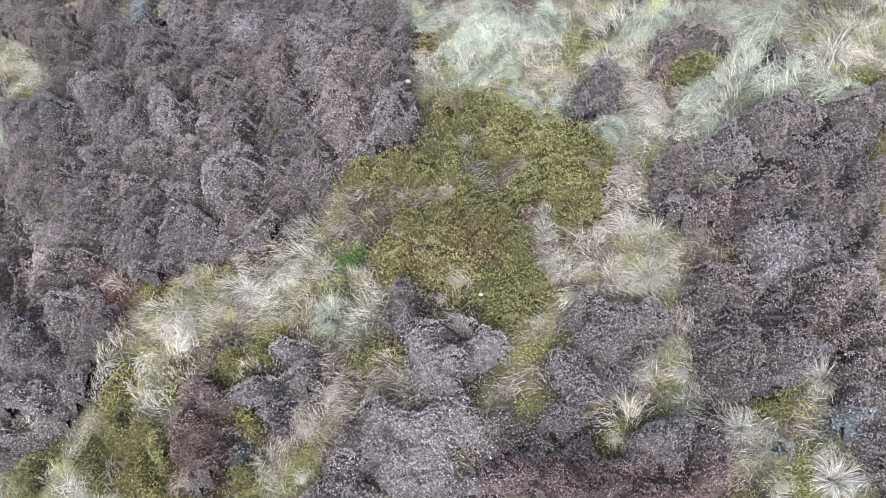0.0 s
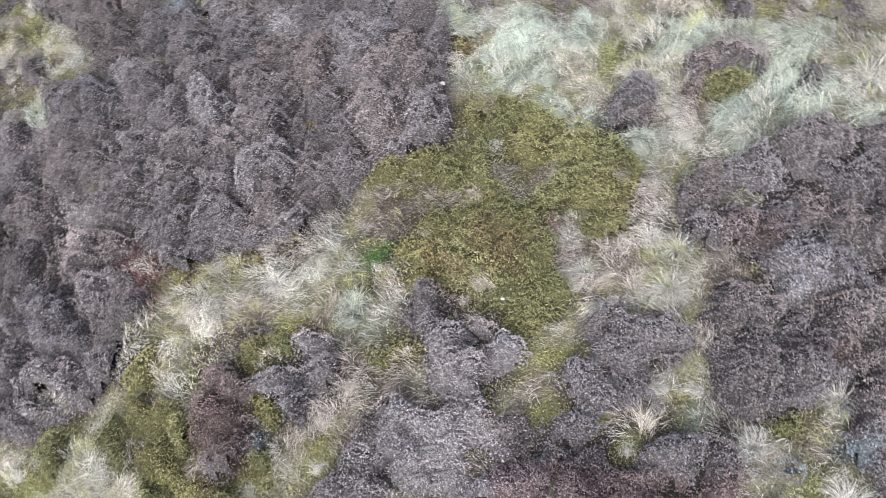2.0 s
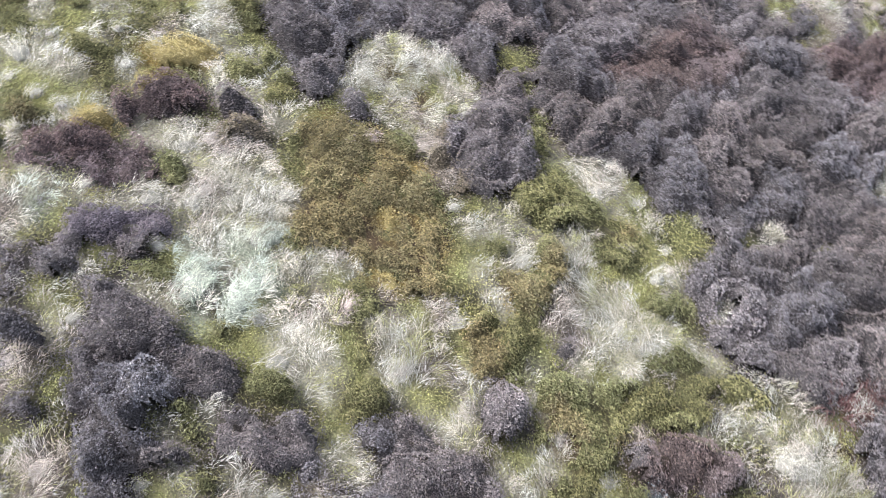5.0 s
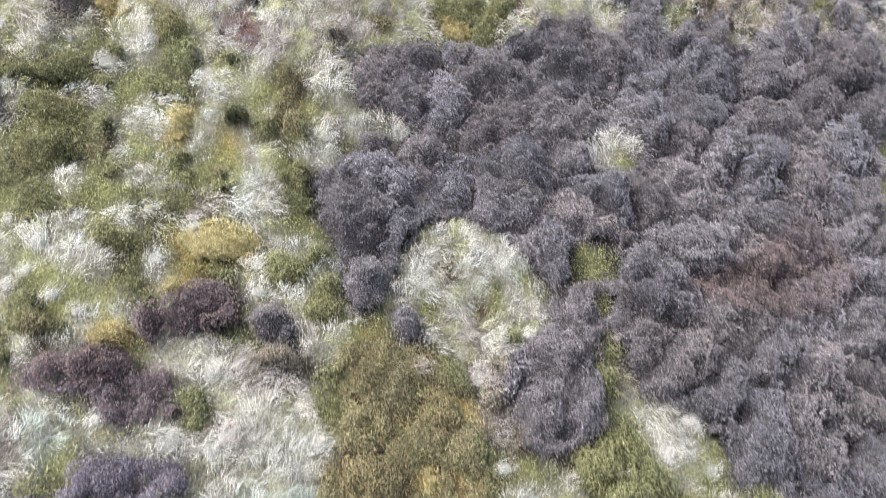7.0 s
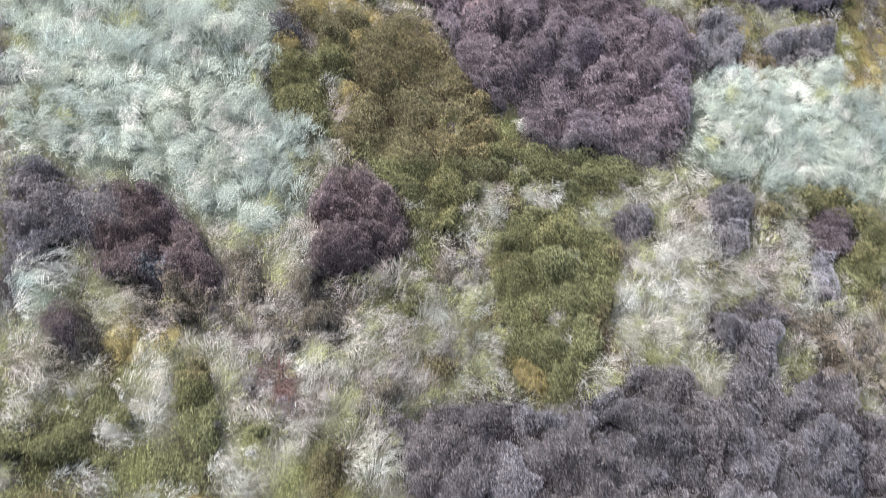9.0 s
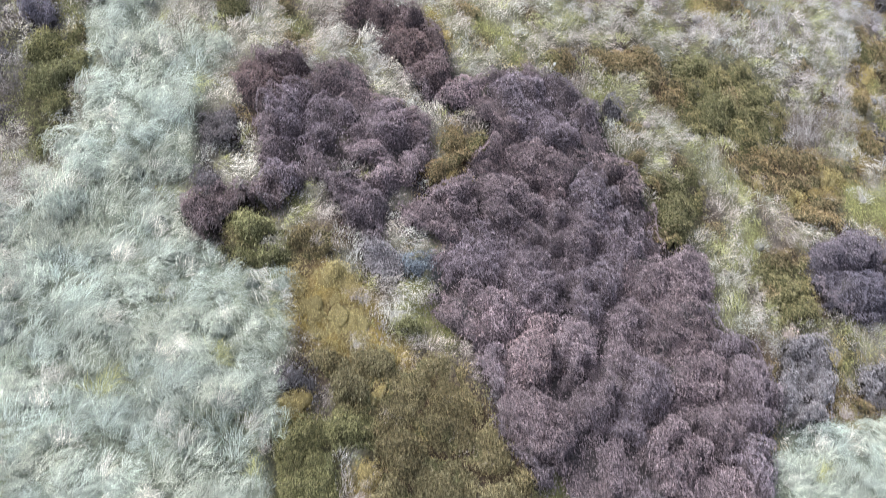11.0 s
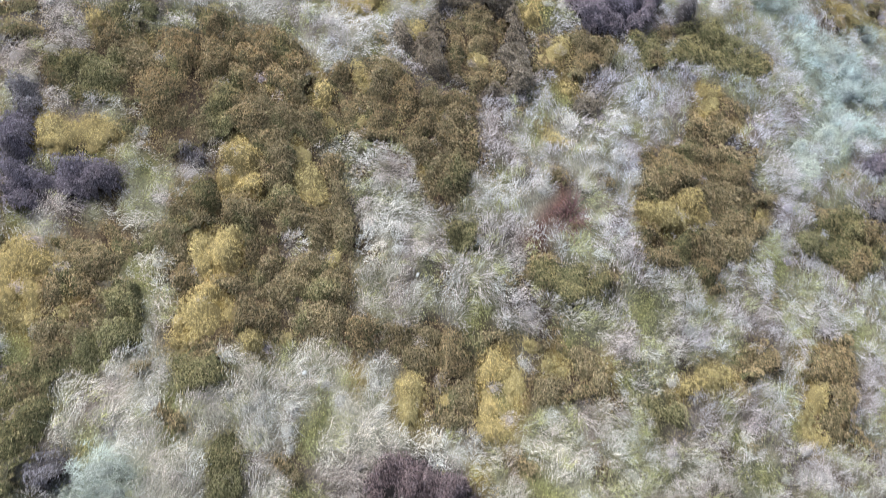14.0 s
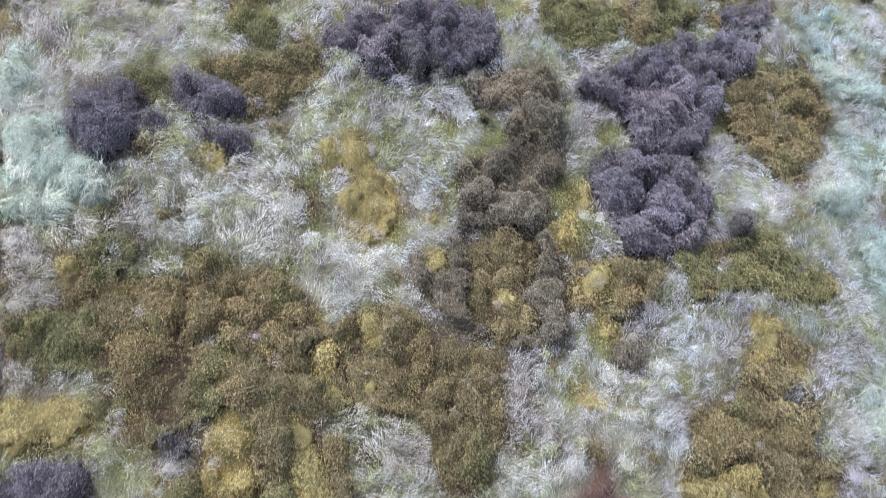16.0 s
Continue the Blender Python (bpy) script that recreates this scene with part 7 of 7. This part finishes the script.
    def piece(on):
        n = int(on.sum()) if on.dtype == bool else len(on)
        return v[on].reshape(-1, 3), (np.arange(n)[:, None, None] * per + face).reshape(-1, 3), t[on].reshape(-1, 3)

    # the bushes nearest the middle line are things of their own
    ident = (ci - ci.min()) * 4096 + (cj - cj.min())
    if category == "moss":
        own_drift = drifts(blurred(member, 1) > 0.2)
        gi, gj = np.clip(((x - X0) / STEP + 0.5).astype(int), 0, NX - 1), np.clip(((y - Y0) / STEP + 0.5).astype(int), 0, NY - 1)
        ident = ident * 4194304 + own_drift[gi, gj]
    order = np.argsort(ident, kind="stable")
    groups = np.split(order, np.flatnonzero(np.diff(ident[order])) + 1)
    groups = [g for g in groups if len(g) > (0.12 if category == "moss" else 0.25) * density * size * size]
    groups.sort(key=lambda g: float(axis_line(x[g].mean(), y[g].mean())))
    rest = np.ones(len(x), bool)
    for g in groups[:0 if category == "grass" or name == "moss_patch" else 290]:
        most = np.bincount(kind[g]).argmax()
        mx, my = x[g].mean(), y[g].mean()
        mz = float(soil(mx, my))
        rest[g] = False
        verts, faces, tints = piece(g)
        data = (verts - np.array((mx, my, mz)), faces, tints)
        if category == "moss":   # a close body under the fibres, their colour darkened as shade
            reach, high = np.percentile(np.abs(data[0]), 85, axis=0), np.percentile(data[0][:, 2], 60)
            shaded_tone = tints.mean(0) * 0.55
            ob = new(name)
            part("body", core(lumpy(ch, 6), np.array((reach[0] * 0.75, reach[1] * 0.75, max(0.03, high * 0.4))), shaded_tone, 12, 4, ch), material, ob)
            part("crown", data, material, ob)
        else:
            n = 14
            pick = ch.choice(g, n)
            feet = np.stack([ch.normal(0, 0.03, n), ch.normal(0, 0.03, n), np.full(n, -0.05)], -1)
            to = base[pick] - np.array((mx, my, mz)) - feet
            far = np.linalg.norm(to, axis=1)
            ob = new(name)
            part("root_stock", sprigs(feet, to / far[:, None], far, np.full(n, 0.006), tones(n, ch, [(1, (0.09, 0.06, 0.05)), (1, (0.06, 0.045, 0.04))]), ch), WOOD, ob)
            part("crown", data, material, ob)
        ob.location = (mx, my, mz)
        tagged(ob, WORDS[KINDS[most]], category, group=name.replace("_", " ") + " on the moor")
    if rest.any():
        tagged(new(name + "_cover", tri_mesh(name + "_cover", piece(rest), material)), WORDS[kinds[0]].replace(" bush", " bushes") + " in a close cover", category, kind="stuff")

    if category == "grass" or name == "moss_patch":
        return
    # twigs and dead stems under the sprigs: one sheet, with shade in its colour
    net = 0.06
    ux, uy = np.meshgrid(np.arange(-31.5, 6, net), np.arange(-22.5, 10.5, net), indexing="ij")
    ue = between(edge_grid, ux.ravel(), uy.ravel())
    on, uh = ue > 0.3, np.zeros(len(ue))
    uh[on] = np.minimum.reduce([canopy(ux.ravel()[on] + a, uy.ravel()[on] + c, ue[on], size, height, seed)[0] for a, c in ((0, 0), (0.045, 0), (-0.045, 0), (0, 0.045), (0, -0.045))])
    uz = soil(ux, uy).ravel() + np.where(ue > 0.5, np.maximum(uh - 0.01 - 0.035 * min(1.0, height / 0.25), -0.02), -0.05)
    good = ((ue > 0.4) & inside(ux.ravel(), uy.ravel())).reshape(ux.shape)
    fine = good[:-1, :-1] & good[1:, :-1] & good[1:, 1:] & good[:-1, 1:]
    num = np.arange(ux.size).reshape(ux.shape)
    quad = np.stack([num[:-1, :-1], num[1:, :-1], num[1:, 1:], num[:-1, 1:]], -1)[fine]
    used, back = np.unique(quad, return_inverse=True)
    spots = np.stack([ux.ravel(), uy.ravel(), uz], -1)[used]
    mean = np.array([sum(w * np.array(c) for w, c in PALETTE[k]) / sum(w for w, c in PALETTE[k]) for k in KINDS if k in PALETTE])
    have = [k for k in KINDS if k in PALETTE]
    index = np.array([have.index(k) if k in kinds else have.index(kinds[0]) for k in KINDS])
    colour = mean[index[kind_at(spots[:, 0], spots[:, 1])]] * TWIG_SHADE[name]
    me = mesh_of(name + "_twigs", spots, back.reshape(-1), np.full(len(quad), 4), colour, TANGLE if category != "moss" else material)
    tagged(new(name + "_twigs", me), "tangle of stems, coloured dark as if shaded, below the " + category, category, kind="stuff")


# share of the plants' colour left in the sheet, which stands for shaded gaps
TWIG_SHADE = {"heather_bush": 0.36, "evergreen_shrub": 0.40, "moss_cushion": 0.5, "moss_patch": 0.55}
for number, row in enumerate(FAMILY):
    grow_family(*row, 81 + number)


# ---- small pale things among the plants ----


def pale_stone(x, y, size, high):
    """A knob of white quartz that shows through the plants."""
    ch = np.random.default_rng(int(abs(x * 100)))
    v, f, t = core(lumpy(ch, 5), np.array((size, size * 0.7, size * 0.6)), (1, 1, 1), 8, 4, ch)
    ob = new("quartz_stone", mesh_of("quartz_stone", v, f.reshape(-1), np.full(len(f), 3), None, STONE))
    ob.location = (x, y, float(soil(x, y)) + high)
    tagged(ob, "small white quartz stone lying in the moss", "stone", group="white stones on the moor")


for x, y, size, high in ((-0.39, 5.54, 0.032, 0.20), (0.35, 2.88, 0.022, 0.20), (-16.03, -12.08, 0.030, 0.20), (-16.48, -8.22, 0.025, 0.20), (-17.74, -11.87, 0.025, 0.20)):
    pale_stone(x, y, size, high)
